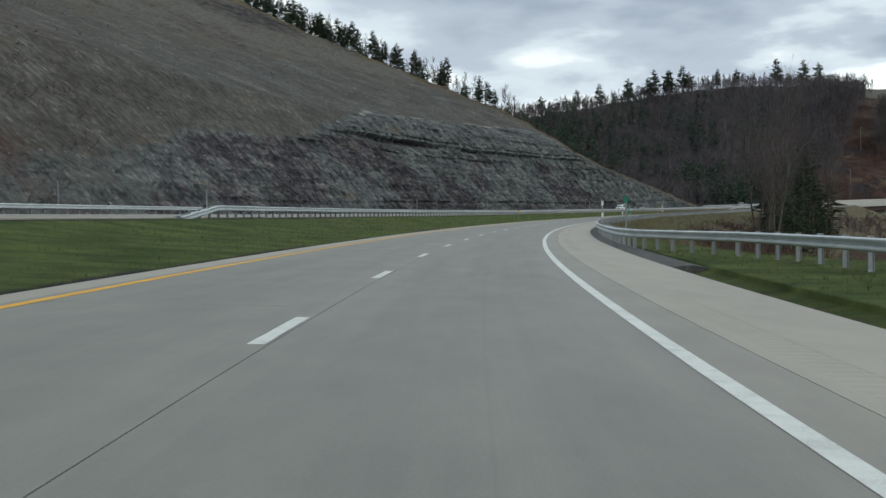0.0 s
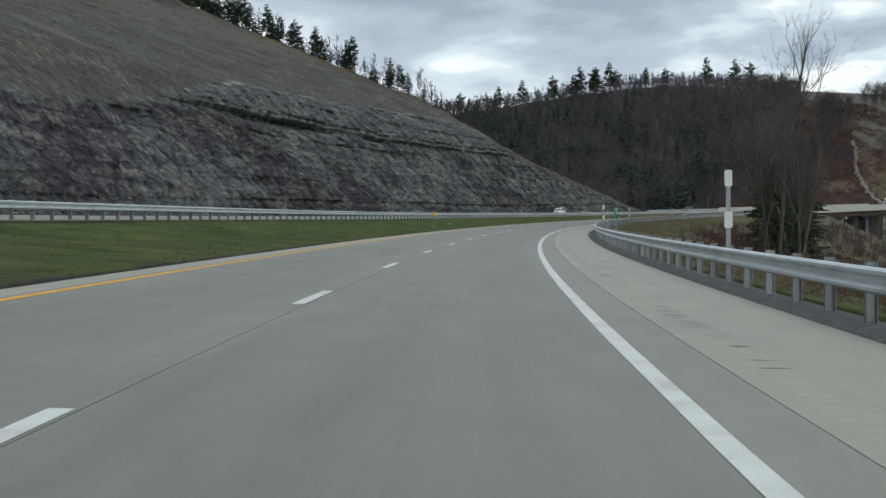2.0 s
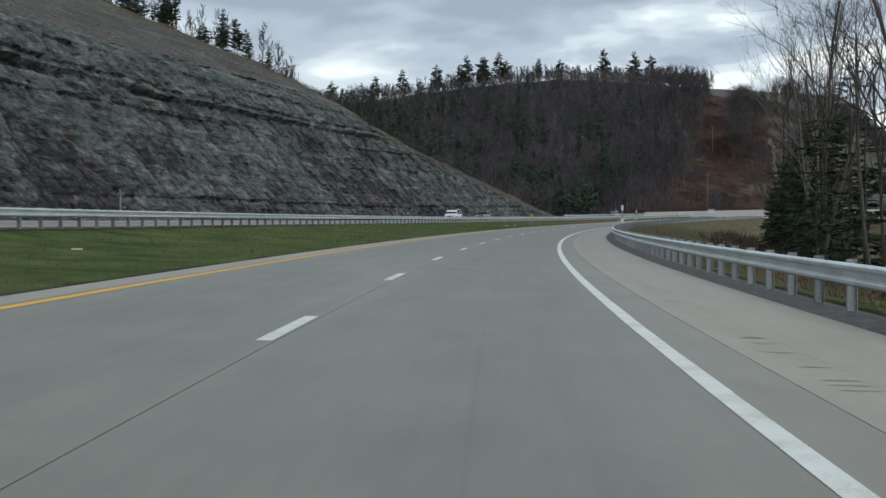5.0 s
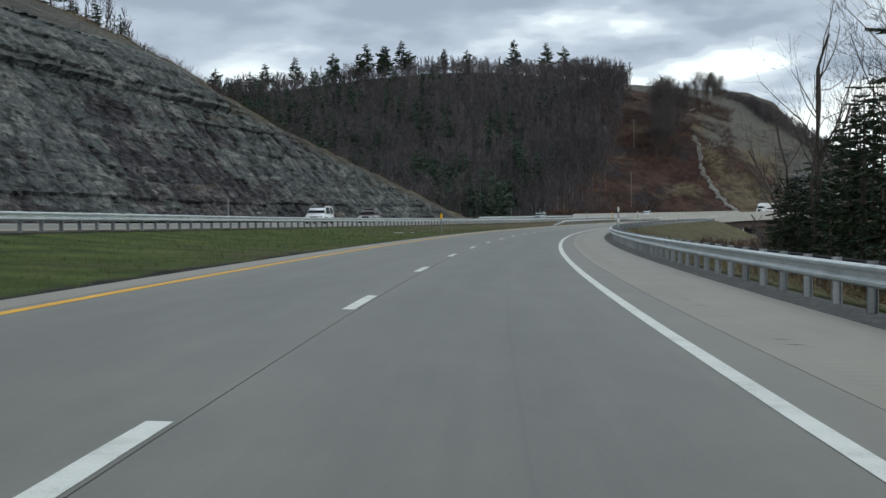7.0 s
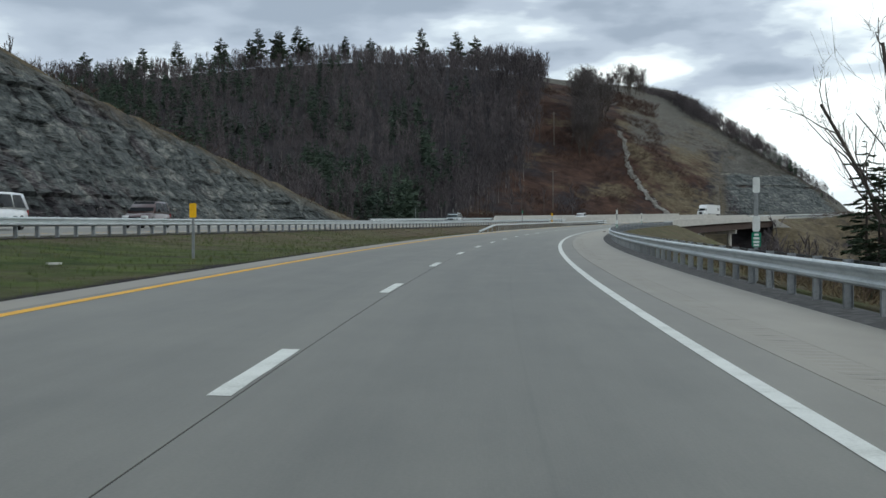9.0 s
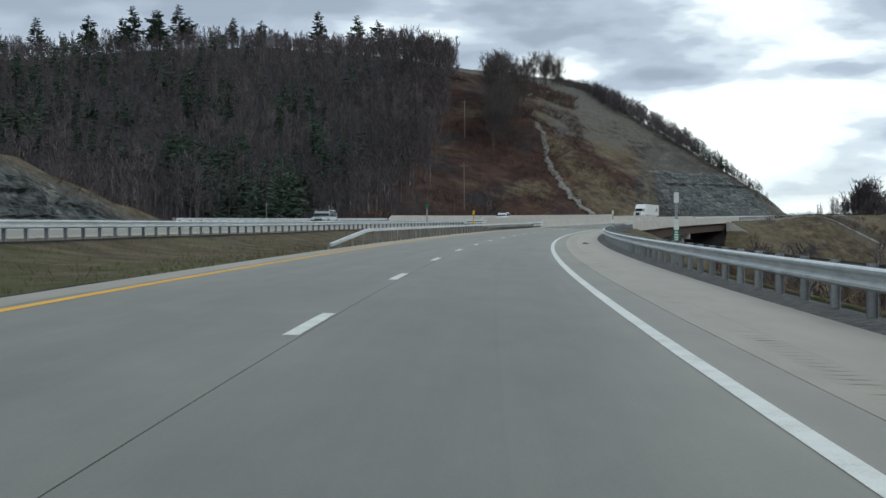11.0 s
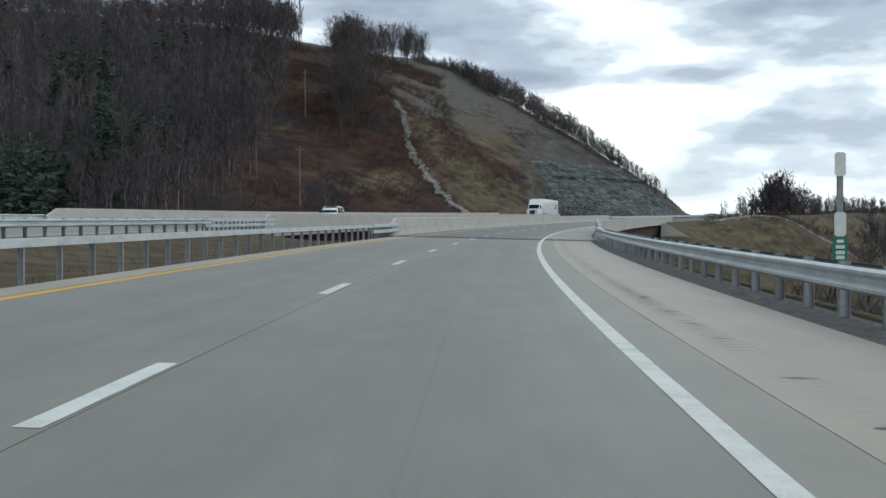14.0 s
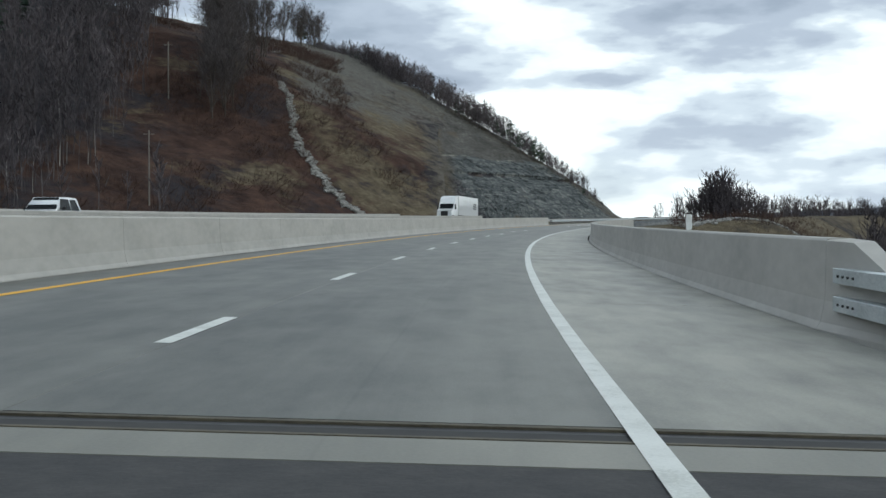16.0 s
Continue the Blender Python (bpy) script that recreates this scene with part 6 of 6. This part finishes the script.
    bmesh.ops.create_cone(bolt, cap_ends=True, segments=8, radius1=0.016, radius2=0.013, depth=0.03, matrix=Matrix.Rotation(radians(90), 4, "Y"))
    me = bpy.data.meshes.new("bolt")
    bolt.to_mesh(me)
    bolt.free()
    me.materials.append(DARK_STEEL)
    for z in (0.62, 0.30):
        for k in range(4):
            b = child(new("bolt", me), thing)
            b.matrix_local = stand(s1 - 0.25 - 0.2 * k, lat + facing * 0.20, base + z)
    return thing


transition(547.0, 564.2, 6.98, -0.18, -1, "two stacked steel rails bolted to the parapet end")
transition(548.0, 559.0, -5.25, 0.13, 1, "two stacked steel rails bolted to the parapet end")
transition(551.0, 568.0, -15.1, 0.46, 1, "two stacked steel rails leading to the opposite parapet")

# ---- roadside markers ----
REFLECT_WHITE = plain("white_reflective_sheet", (0.74, 0.76, 0.74), 0.4)
REFLECT_YELLOW = plain("yellow_reflective_sheet", (0.92, 0.50, 0.01), 0.4)
SIGN_GREEN = plain("green_sign_sheet", (0.005, 0.20, 0.115), 0.4)
SIGN_BACK = plain("sign_back", (0.30, 0.31, 0.31), 0.5, 0.6)


def panel_mesh(name, w, h, mat, corner=0.02):
    bm = box(bmesh.new(), -w / 2, w / 2, -0.0025, 0.0025, -h / 2, h / 2)
    edges = [e for e in bm.edges if abs(e.verts[0].co.y - e.verts[1].co.y) > 0.004]
    bmesh.ops.bevel(bm, geom=edges, offset=corner, segments=3, affect="EDGES")
    me = bpy.data.meshes.new(name)
    bm.to_mesh(me)
    bm.free()
    me.materials.append(mat)
    return me


def channel_post(thing, height, width=0.07, below=0.6):
    """Flanged sign post."""
    bm = bmesh.new()
    box(bm, -width / 2, width / 2, 0.006, 0.011, -below, height)
    for x in (-width / 2, width / 2):
        box(bm, x - 0.004, x + 0.004, 0.006, 0.035, -below, height)
    return part("post", bm, POST_STEEL, thing)


def marker(name, s, lat, base, height, panels, label, category, group="", post_width=0.07, spin=0.0):
    """A post with flat panels: rows of (width, height, centre height, material, part name)."""
    thing = tagged(new(name), label, category, group)
    channel_post(thing, height, post_width)
    for w, h, z, mat, pname in panels:
        p = child(new(pname, panel_mesh(pname, w, h, mat)), thing)
        p.location = (0, 0, z)
    thing.matrix_world = stand(s, lat, base, spin)
    return thing


def bars(parent, width, rows, mat):
    """Unreadable small lettering as plain bars."""
    for w, h, z in rows:
        b = child(new("lettering", panel_mesh("lettering", w, h, mat, 0.003)), parent)
        b.location = (0, -0.0045, z)


for s, lat, base in ((178.0, -6.9, 0.10), (344.2, -6.9, 0.18)):
    marker("delineator", s, lat, base, 1.15, [(0.20, 0.40, 1.30, REFLECT_YELLOW, "reflector")], "yellow reflector panel on a steel post in the median", "delineator", "median delineators")
marker("delineator", 499.6, -5.75, 0.05, 1.9, [(0.20, 0.40, 1.86, REFLECT_YELLOW, "reflector"), (0.20, 0.36, 0.95, REFLECT_YELLOW, "reflector")], "post with two yellow reflectors behind the box-beam rail", "delineator", "median delineators")
for s, lat, base, top, green in ((95.4, 7.25, -0.2, 2.25, False), (175.5, 7.45, -0.22, 2.25, True), (256.6, 7.4, -0.22, 2.25, False), (337.4, 7.4, -0.22, 2.3, True), (418.5, 7.4, -0.22, 2.25, True), (499.4, 7.4, -0.22, 2.25, True)):
    rows = [(0.155, 0.34, top - 0.17, REFLECT_WHITE, "reflector"), (0.165, 0.34, top - 1.02, REFLECT_WHITE, "reflector")]
    if green:
        rows.append((0.20, 0.33, top - 1.37, SIGN_GREEN, "plate"))
    m = marker("reference_post", s, lat, base, top - 0.05, rows, "white reflector panels on a steel post behind the guardrail" if not green else "white reflectors over a small green plate on a steel post", "delineator", "roadside delineators", 0.08)
    if green:
        plate = [c for c in m.children if c.name.startswith("plate")][0]
        bars(plate, 0.2, [(0.10, 0.045, 0.11), (0.13, 0.05, 0.03), (0.13, 0.05, -0.05), (0.12, 0.05, -0.12)], REFLECT_WHITE)

g = marker("green_marker", 74.6, 8.2, -0.55, 2.32, [(0.20, 0.20, 2.55, SIGN_GREEN, "plate"), (0.20, 0.17, 2.355, SIGN_GREEN, "plate")], "small green plate on a round steel post behind the guardrail", "sign", "", 0.10)
marker("green_marker", 467.1, -5.50, 0.05, 2.08, [(0.155, 0.13, 2.215, SIGN_GREEN, "plate"), (0.17, 0.17, 2.06, SIGN_GREEN, "plate")], "small green plates on a tall post behind the box-beam rail", "sign", "", 0.085)
marker("parapet_marker", 577.0, 7.02, 0.84, 0.05, [(0.13, 0.33, 0.19, REFLECT_WHITE, "reflector")], "white reflector standing on the concrete parapet", "delineator", "roadside delineators", 0.05, 0)
for s in (84.0, 116.0, 210.0, 262.0, 357.0, 410.0, 509.0, 534.0):
    marker("edge_post", s, -29.0, float(median_top(s)) + 0.2, 2.2, [(0.14, 0.5, 2.2, SIGN_BACK, "panel")], "grey marker post seen from behind beside the far shoulder", "delineator", "far delineators", 0.09)

# mile sign
mile = marker("mile_sign", 173.4, 8.45, -0.42, 2.0, [(0.305, 0.914, 1.74, SIGN_GREEN, "plate")], "green mile sign with white border and numerals", "sign")
plate = [c for c in mile.children if c.name.startswith("plate")][0]


def lettering(text, size, z, parent):
    font = bpy.data.curves.new("lettering", "FONT")
    font.body, font.size, font.align_x, font.align_y, font.extrude, font.offset = text, size, "CENTER", "CENTER", 0.001, size * 0.018
    tmp = bpy.data.objects.new("lettering", font)
    me = bpy.data.meshes.new_from_object(tmp)
    bpy.data.objects.remove(tmp)
    me.materials.append(REFLECT_WHITE)
    ob = child(new("lettering", me), parent)
    ob.matrix_local = pose(0, -0.006, z, 90, 0, 0)


lettering("MILE", 0.125, 0.345, plate)
lettering("2", 0.36, 0.09, plate)
bm = bmesh.new()
for x0, x1, z0, z1 in ((-0.140, 0.140, 0.432, 0.445), (-0.140, 0.140, -0.445, -0.432), (-0.146, -0.133, -0.44, 0.44), (0.133, 0.146, -0.44, 0.44)):
    box(bm, x0, x1, -0.006, -0.003, z0, z1)
part("border", bm, REFLECT_WHITE, plate)

# ---- utility poles on the hill ----
POLE_WOOD = material("pole_wood", [(0.13, 0.115, 0.10), (0.26, 0.235, 0.205)], scale=1.5, rough=0.9, stretch=(1, 1, 0.2))


def utility_pole(s, d, height, arm=True):
    thing = tagged(new("utility_pole"), "grey weathered wooden utility pole on the cleared hillside", "utility pole", "power line")
    part("pole", tube(bmesh.new(), 0, 0, -1, height, 0.19, 0.13, 10), POLE_WOOD, thing)
    if arm:
        part("crossarm", box(bmesh.new(), -1.1, 1.1, -0.06, 0.06, height - 0.9, height - 0.77), POLE_WOOD, thing)
        for x in (-1.0, -0.35, 0.35, 1.0):
            part("insulator", tube(bmesh.new(), x, 0, height - 0.77, height - 0.55, 0.05, 0.035, 8), DARK_STEEL, thing)
    thing.matrix_world = stand(s, -d, ground_at(s, -d), 20)


for s, d, hh in ((790, 98, 15.5), (850, 133, 15), (948, 250, 11), (952, 258, 9), (944, 262, 10)):
    utility_pole(s, d, hh, arm=hh > 12)

# ---- rumble strip grooves, toned by grit and painted shade, and shoulder litter ----
GRIT_AND_SHADE = material("groove_grit_and_shade", [(0.11, 0.103, 0.090), (0.23, 0.216, 0.19), (0.33, 0.31, 0.272)], scale=0.9, rough=0.95, fine=20)
rng = np.random.RandomState(19)
gv, gf = [], []
k = 0
while True:
    s = 44.15 + 0.30 * k
    k += 1
    if s > BRIDGE_START - 5:
        break
    fill_share = 0.5 + 0.8 * float(fractal(np.array(s * 0.07), np.array(0.4), octaves=3, seed=53)) + (0.35 if s > 455 else 0)
    if rng.uniform() > fill_share:
        continue
    # heavy fills are grit; thin ones stand for shade in the grooves
    heavy = rng.uniform() < 0.22
    w = rng.uniform(0.30, 0.38) if not heavy else rng.uniform(0.2, 0.36)
    l0, l1 = 4.945 - w, 4.945
    t = 0.05 if not heavy else rng.uniform(0.06, 0.10)
    ring_l = np.array([l0, (l0 + l1) / 2, l1, (l0 + l1) / 2])
    ring_s = np.array([s, s - t, s, s + t])
    gv.append(np.stack([at(b, a, float(bank(a)) - (0.004 if not heavy else -0.001)) for a, b in zip(ring_l, ring_s)]))
    gf.append(np.arange(4) + 4 * len(gf))
tagged(new("rumble_strip", mesh_from("rumble_strip", np.concatenate(gv), np.array(gf), GRIT_AND_SHADE)), "row of rumble strip grooves in the shoulder, toned by grit and painted shade", "rumble strip", kind="stuff")

# a flattened rag of tyre and cloth on the shoulder
RAG = material("brown_rag", [(0.035, 0.020, 0.013), (0.10, 0.060, 0.038)], scale=6, rough=0.95, bump=0.5, fine=30)
n = 18
rv, rf = [], []
for i in range(n):
    for j in range(n):
        u, v = i / (n - 1) * 2 - 1, j / (n - 1) * 2 - 1
        r = max(0.0, 1 - (u * u + v * v) ** 0.5)
        bump = 0.055 * max(0.0, 1 - ((u - 0.1) ** 2 * 2.2 + v * v * 2.0)) + 0.03 * r * math.sin(7 * u + 3 * v) + 0.004
        k = 1 + 0.18 * math.sin(5 * math.atan2(v, u) + 1)
        rv.append((u * 0.34 * k, v * 0.24 * k, max(0.004, bump)))
rag = new("debris_rag", mesh_from("debris_rag", rv, grid_faces(n, n), RAG, smooth=True))
tagged(rag, "crumpled brown rag of debris lying on the shoulder", "debris")
rag.matrix_world = stand(449.7, 5.45, float(bank(5.45)), 70)

# pale scraps in the median grass
SCRAP = plain("pale_scrap", (0.55, 0.55, 0.52), 0.7)
for s, lat, w, turn_ in ((333.0, -8.6, 0.7, 20), (337.0, -8.2, 0.4, 60), (205.0, -9.5, 0.3, 10)):
    bm = bmesh.new()
    box(bm, -w / 2, w / 2, -0.06, 0.06, 0.0, 0.05, 0.012)
    ob = part("litter_scrap", bm, SCRAP, None)
    tagged(ob, "pale scrap of litter lying in the median grass", "litter", "median litter")
    ob.matrix_world = stand(s, lat, ground_at(s, lat) + 0.03, turn_)

# ---- vehicles on the opposite carriageway ----
GLASS = bpy.data.materials.new("car_glass")
GLASS.use_nodes = True
gp = GLASS.node_tree.nodes["Principled BSDF"]
gp.inputs["Base Color"].default_value, gp.inputs["Roughness"].default_value = (0.012, 0.015, 0.018, 1), 0.06
gp.inputs["Specular IOR Level"].default_value = 0.22
TYRE = plain("tyre_rubber", (0.018, 0.018, 0.018), 0.85)
RIM = plain("alloy_rim", (0.42, 0.43, 0.44), 0.35, 0.8)
LAMP = plain("lamp_lens", (0.75, 0.77, 0.78), 0.12)
TRIM = plain("black_trim", (0.016, 0.016, 0.017), 0.5)
CHROME = plain("bright_trim", (0.62, 0.63, 0.64), 0.18, 0.9)


def car_paint(name, color):
    m = plain(name, color, 0.28)
    m.node_tree.nodes["Principled BSDF"].inputs["Coat Weight"].default_value = 0.6
    return m


def loft(bm, sections):
    """Skin over cross-sections of equal point count; ends closed."""
    rings = [[bm.verts.new(p) for p in sec] for sec in sections]
    k = len(rings[0])
    for a, b in zip(rings, rings[1:]):
        for j in range(k):
            bm.faces.new((a[j], a[(j + 1) % k], b[(j + 1) % k], b[j]))
    bm.faces.new(rings[0][::-1])
    bm.faces.new(rings[-1])
    bmesh.ops.recalc_face_normals(bm, faces=bm.faces)
    for f in bm.faces:
        f.smooth = True
    return bm


def wheel(parent, x, y, r, w):
    tyre = bmesh.new()
    turn_ = Matrix.Translation((x, y, r)) @ Matrix.Rotation(radians(90), 4, "Y")
    bmesh.ops.create_cone(tyre, cap_ends=True, segments=24, radius1=r, radius2=r, depth=w, matrix=turn_)
    bmesh.ops.bevel(tyre, geom=[e for e in tyre.edges if e.is_boundary is False and e.calc_face_angle(0) > 1.0], offset=0.03, segments=2, affect="EDGES")
    ob = part("wheel", tyre, TYRE, parent)
    rim = bmesh.new()
    side = 1 if x > 0 else -1
    bmesh.ops.create_cone(rim, cap_ends=True, segments=20, radius1=r * 0.66, radius2=r * 0.58, depth=0.03, matrix=Matrix.Translation((x + side * (w / 2), y, r)) @ Matrix.Rotation(radians(90 * side), 4, "Y"))
    part("rim", rim, RIM, ob)


def car(label, paint, length, width, height, style, s, lat, group="oncoming traffic"):
    """Front at -y. style: belt, hood length, windscreen base and top, rear glass base and top, as shares of length and height."""
    belt, nose, ws0, ws1, rg1, rg0 = style
    thing = tagged(new("car"), label, "car", group)
    L, W2, Hh = length, width / 2, height
    ground_gap = 0.22
    bz = belt * Hh

    def ring(y, half, low, top, tuck=0.06):
        return [(-half + tuck, y, low), (half - tuck, y, low), (half, y, low + 0.25), (half - 0.01, y, (low + top) / 2 + 0.1), (half - 0.09, y, top), (-half + 0.09, y, top), (-half + 0.01, y, (low + top) / 2 + 0.1), (-half, y, low + 0.25)]

    ys = [0.0, 0.05, 0.14, nose, ws0 + 0.02, 0.6, 0.85, 0.96, 1.0]
    halfs = [0.76, 0.90, 0.98, 1, 1, 1, 0.99, 0.94, 0.86]
    lows = [0.34, 0.26, 0.22, 0.22, 0.22, 0.22, 0.24, 0.30, 0.38]
    tops = [bz * 0.66, bz * 0.80, bz * 0.91, bz * 0.98, bz, bz * 1.02, bz * 1.03, bz * 1.02, bz * 0.95]
    part("body", loft(bmesh.new(), [ring((y - 0.5) * L, h * W2, lo, tp) for y, h, lo, tp in zip(ys, halfs, lows, tops)]), paint, thing)

    def cab(y, half, z):
        return [(-half, y, bz - 0.03), (half, y, bz - 0.03), (half - (z - bz) * 0.22, y, z), (-half + (z - bz) * 0.22, y, z)]

    cy = [ws0, (ws0 + ws1) / 2, ws1, (ws1 + rg1) / 2, rg1, rg0]
    cz = [bz + 0.02, bz + (Hh - bz) * 0.58, Hh - 0.03, Hh, Hh - 0.04, bz + 0.03]
    roof = part("roof", loft(bmesh.new(), [cab((y - 0.5) * L, W2 * 0.93, z) for y, z in zip(cy, cz)]), paint, thing)

    def pane(name, pts, push):
        bm = bmesh.new()
        n_ = (Vector(pts[1]) - Vector(pts[0])).cross(Vector(pts[2]) - Vector(pts[0])).normalized() * push
        bm.faces.new([bm.verts.new(Vector(p) + n_) for p in pts])
        bmesh.ops.solidify(bm, geom=bm.faces[:], thickness=0.006)
        part(name, bm, GLASS, thing)

    a0, a1 = (ws0 - 0.5) * L, (ws1 - 0.5) * L
    i0, i1 = W2 * 0.93 - 0.05, W2 * 0.93 - (Hh - bz) * 0.22 - 0.05
    pane("windscreen", [(-i0, a0 + 0.02, bz + 0.05), (i0, a0 + 0.02, bz + 0.05), (i1, a1 - 0.03, Hh - 0.07), (-i1, a1 - 0.03, Hh - 0.07)], 0.035)
    b0, b1 = (rg0 - 0.5) * L, (rg1 - 0.5) * L
    pane("rear_window", [(i0, b0 - 0.02, bz + 0.08), (-i0, b0 - 0.02, bz + 0.08), (-i1, b1 + 0.02, Hh - 0.09), (i1, b1 + 0.02, Hh - 0.09)], 0.03)
    span = [ws0 + 0.07, (ws1 + rg1) / 2 - 0.02, (ws1 + rg1) / 2 + 0.01, rg0 - 0.07]
    for side in (-1, 1):
        lo, hi = side * (W2 * 0.93 + 0.004), side * (W2 * 0.93 - (Hh - bz) * 0.19)
        for k in (0, 2):
            y0, y1 = (span[k] - 0.5) * L, (span[k + 1] - 0.5) * L
            t0 = y0 + (0.30 * (Hh - bz) / 0.6 if k == 0 else 0)
            t1 = y1 - (0.22 * (Hh - bz) / 0.6 if k == 2 else 0)
            q = [(lo, y0, bz + 0.05), (lo, y1, bz + 0.05), (hi, t1, Hh - 0.12), (hi, t0, Hh - 0.12)]
            pane("side_window", q if side > 0 else q[::-1], 0.012)
        bm = box(bmesh.new(), side * W2, side * (W2 + side * 0.0) + side * 0.2, a0 + 0.45, a0 + 0.58, bz + 0.02, bz + 0.20, 0.03) if side > 0 else box(bmesh.new(), -W2 - 0.2, -W2, a0 + 0.45, a0 + 0.58, bz + 0.02, bz + 0.20, 0.03)
        part("mirror", bm, TRIM, thing)
        x = side * W2 * 0.66
        part("headlight", box(bmesh.new(), x - 0.21, x + 0.21, -L / 2 - 0.02, -L / 2 + 0.22, bz * 0.60, bz * 0.78, 0.04), LAMP, thing)
        part("tail_light", box(bmesh.new(), side * W2 * 0.8 - 0.09, side * W2 * 0.8 + 0.09, L / 2 - 0.16, L / 2 - 0.0, bz * 0.72, bz * 1.0, 0.02), plain("red_lens", (0.35, 0.01, 0.01), 0.2), thing)
        for y in (-0.31 * L, 0.29 * L):
            wheel(thing, side * (W2 - 0.11), y, 0.36 if Hh > 1.6 else 0.32, 0.22)
    part("grille", box(bmesh.new(), -W2 * 0.42, W2 * 0.42, -L / 2 - 0.012, -L / 2 + 0.1, bz * 0.48, bz * 0.70, 0.02), TRIM, thing)
    part("badge", box(bmesh.new(), -0.3, 0.3, -L / 2 - 0.022, -L / 2 + 0.0, bz * 0.57, bz * 0.60, 0.004), CHROME, thing)
    part("bumper", box(bmesh.new(), -W2 * 0.84, W2 * 0.84, -L / 2 - 0.03, -L / 2 + 0.15, 0.30, 0.46, 0.04), paint, thing)
    h = float(median_top(s) + CROSSFALL * (-lat - 15.1))
    thing.matrix_world = stand(s, lat, h)
    return thing


VAN = (0.56, 0.19, 0.20, 0.38, 0.93, 0.985)
SUV = (0.57, 0.24, 0.25, 0.43, 0.89, 0.975)
car("white minivan driving on the opposite carriageway", car_paint("white_paint", (0.72, 0.74, 0.76)), 5.0, 1.98, 1.76, VAN, 366.0, -22.5)
car("dark red crossover with lit chrome nose", car_paint("dark_red_paint", (0.045, 0.013, 0.015)), 4.6, 1.84, 1.70, SUV, 388.0, -22.5)
car("silver estate car on the opposite carriageway", car_paint("silver_paint", (0.20, 0.235, 0.245)), 4.9, 1.88, 1.66, SUV, 508.0, -22.5)
car("white sport utility car behind the parapets", car_paint("white_pearl_paint", (0.76, 0.78, 0.80)), 4.8, 1.94, 1.78, SUV, 617.0, -22.5)


def lorry(s, lat):
    thing = tagged(new("lorry"), "white articulated lorry with a tall box trailer", "truck", "oncoming traffic")
    white = car_paint("lorry_white", (0.74, 0.75, 0.75))
    part("trailer", box(bmesh.new(), -1.29, 1.29, 1.4, 16.0, 1.05, 4.1, 0.04), white, thing)
    part("trailer_frame", box(bmesh.new(), -0.5, 0.5, 1.6, 15.8, 0.8, 1.05), TRIM, thing)
    for k in range(3):
        part("lettering", box(bmesh.new(), 1.292, 1.298, 12.5 - k * 0.2, 14.5, 2.9 - 0.35 * k, 3.1 - 0.35 * k), DARK_STEEL, thing)
        part("lettering", box(bmesh.new(), -1.298, -1.292, 12.5 - k * 0.2, 14.5, 2.9 - 0.35 * k, 3.1 - 0.35 * k), DARK_STEEL, thing)
    cab = [[(-1.2, -2.9, 0.5), (1.2, -2.9, 0.5), (1.15, -2.9, 1.7), (-1.15, -2.9, 1.7)], [(-1.24, -1.9, 0.5), (1.24, -1.9, 0.5), (1.2, -1.75, 1.95), (-1.2, -1.75, 1.95)],
           [(-1.25, -1.4, 0.5), (1.25, -1.4, 0.5), (1.2, -0.95, 3.0), (-1.2, -0.95, 3.0)], [(-1.25, -0.4, 0.5), (1.25, -0.4, 0.5), (1.2, -0.1, 3.85), (-1.2, -0.1, 3.85)], [(-1.25, 1.2, 0.5), (1.25, 1.2, 0.5), (1.22, 1.2, 4.05), (-1.22, 1.2, 4.05)]]
    body = part("cab", loft(bmesh.new(), cab), white, thing)
    for f in body.data.polygons:
        f.use_smooth = False
    bm = bmesh.new()
    bm.faces.new([bm.verts.new(p) for p in ((-1.08, -1.74, 2.02), (1.08, -1.74, 2.02), (1.08, -1.02, 2.90), (-1.08, -1.02, 2.90))])
    bmesh.ops.solidify(bm, geom=bm.faces[:], thickness=-0.03)
    part("windscreen", bm, GLASS, thing)
    for side in (-1, 1):
        part("side_window", box(bmesh.new(), side * 1.235 - 0.01, side * 1.235 + 0.01, -0.95, -0.1, 2.0, 2.75), GLASS, thing)
        part("mirror", box(bmesh.new(), side * 1.4 - 0.1, side * 1.4 + 0.1, -1.5, -1.38, 1.9, 2.6, 0.03), TRIM, thing)
        part("headlight", box(bmesh.new(), side * 0.9 - 0.22, side * 0.9 + 0.22, -2.96, -2.8, 0.85, 1.15, 0.04), LAMP, thing)
        for y in (-2.2, 2.4, 3.7, 13.4, 14.7):
            wheel(thing, side * 1.08, y, 0.52, 0.32)
    part("grille", box(bmesh.new(), -0.55, 0.55, -2.95, -2.85, 0.8, 1.6, 0.03), TRIM, thing)
    part("bumper", box(bmesh.new(), -1.2, 1.2, -3.05, -2.85, 0.35, 0.72, 0.05), CHROME, thing)
    thing.matrix_world = stand(s, lat, float(median_top(s) + CROSSFALL * (-lat - 15.1)))


lorry(748.0, -22.4)
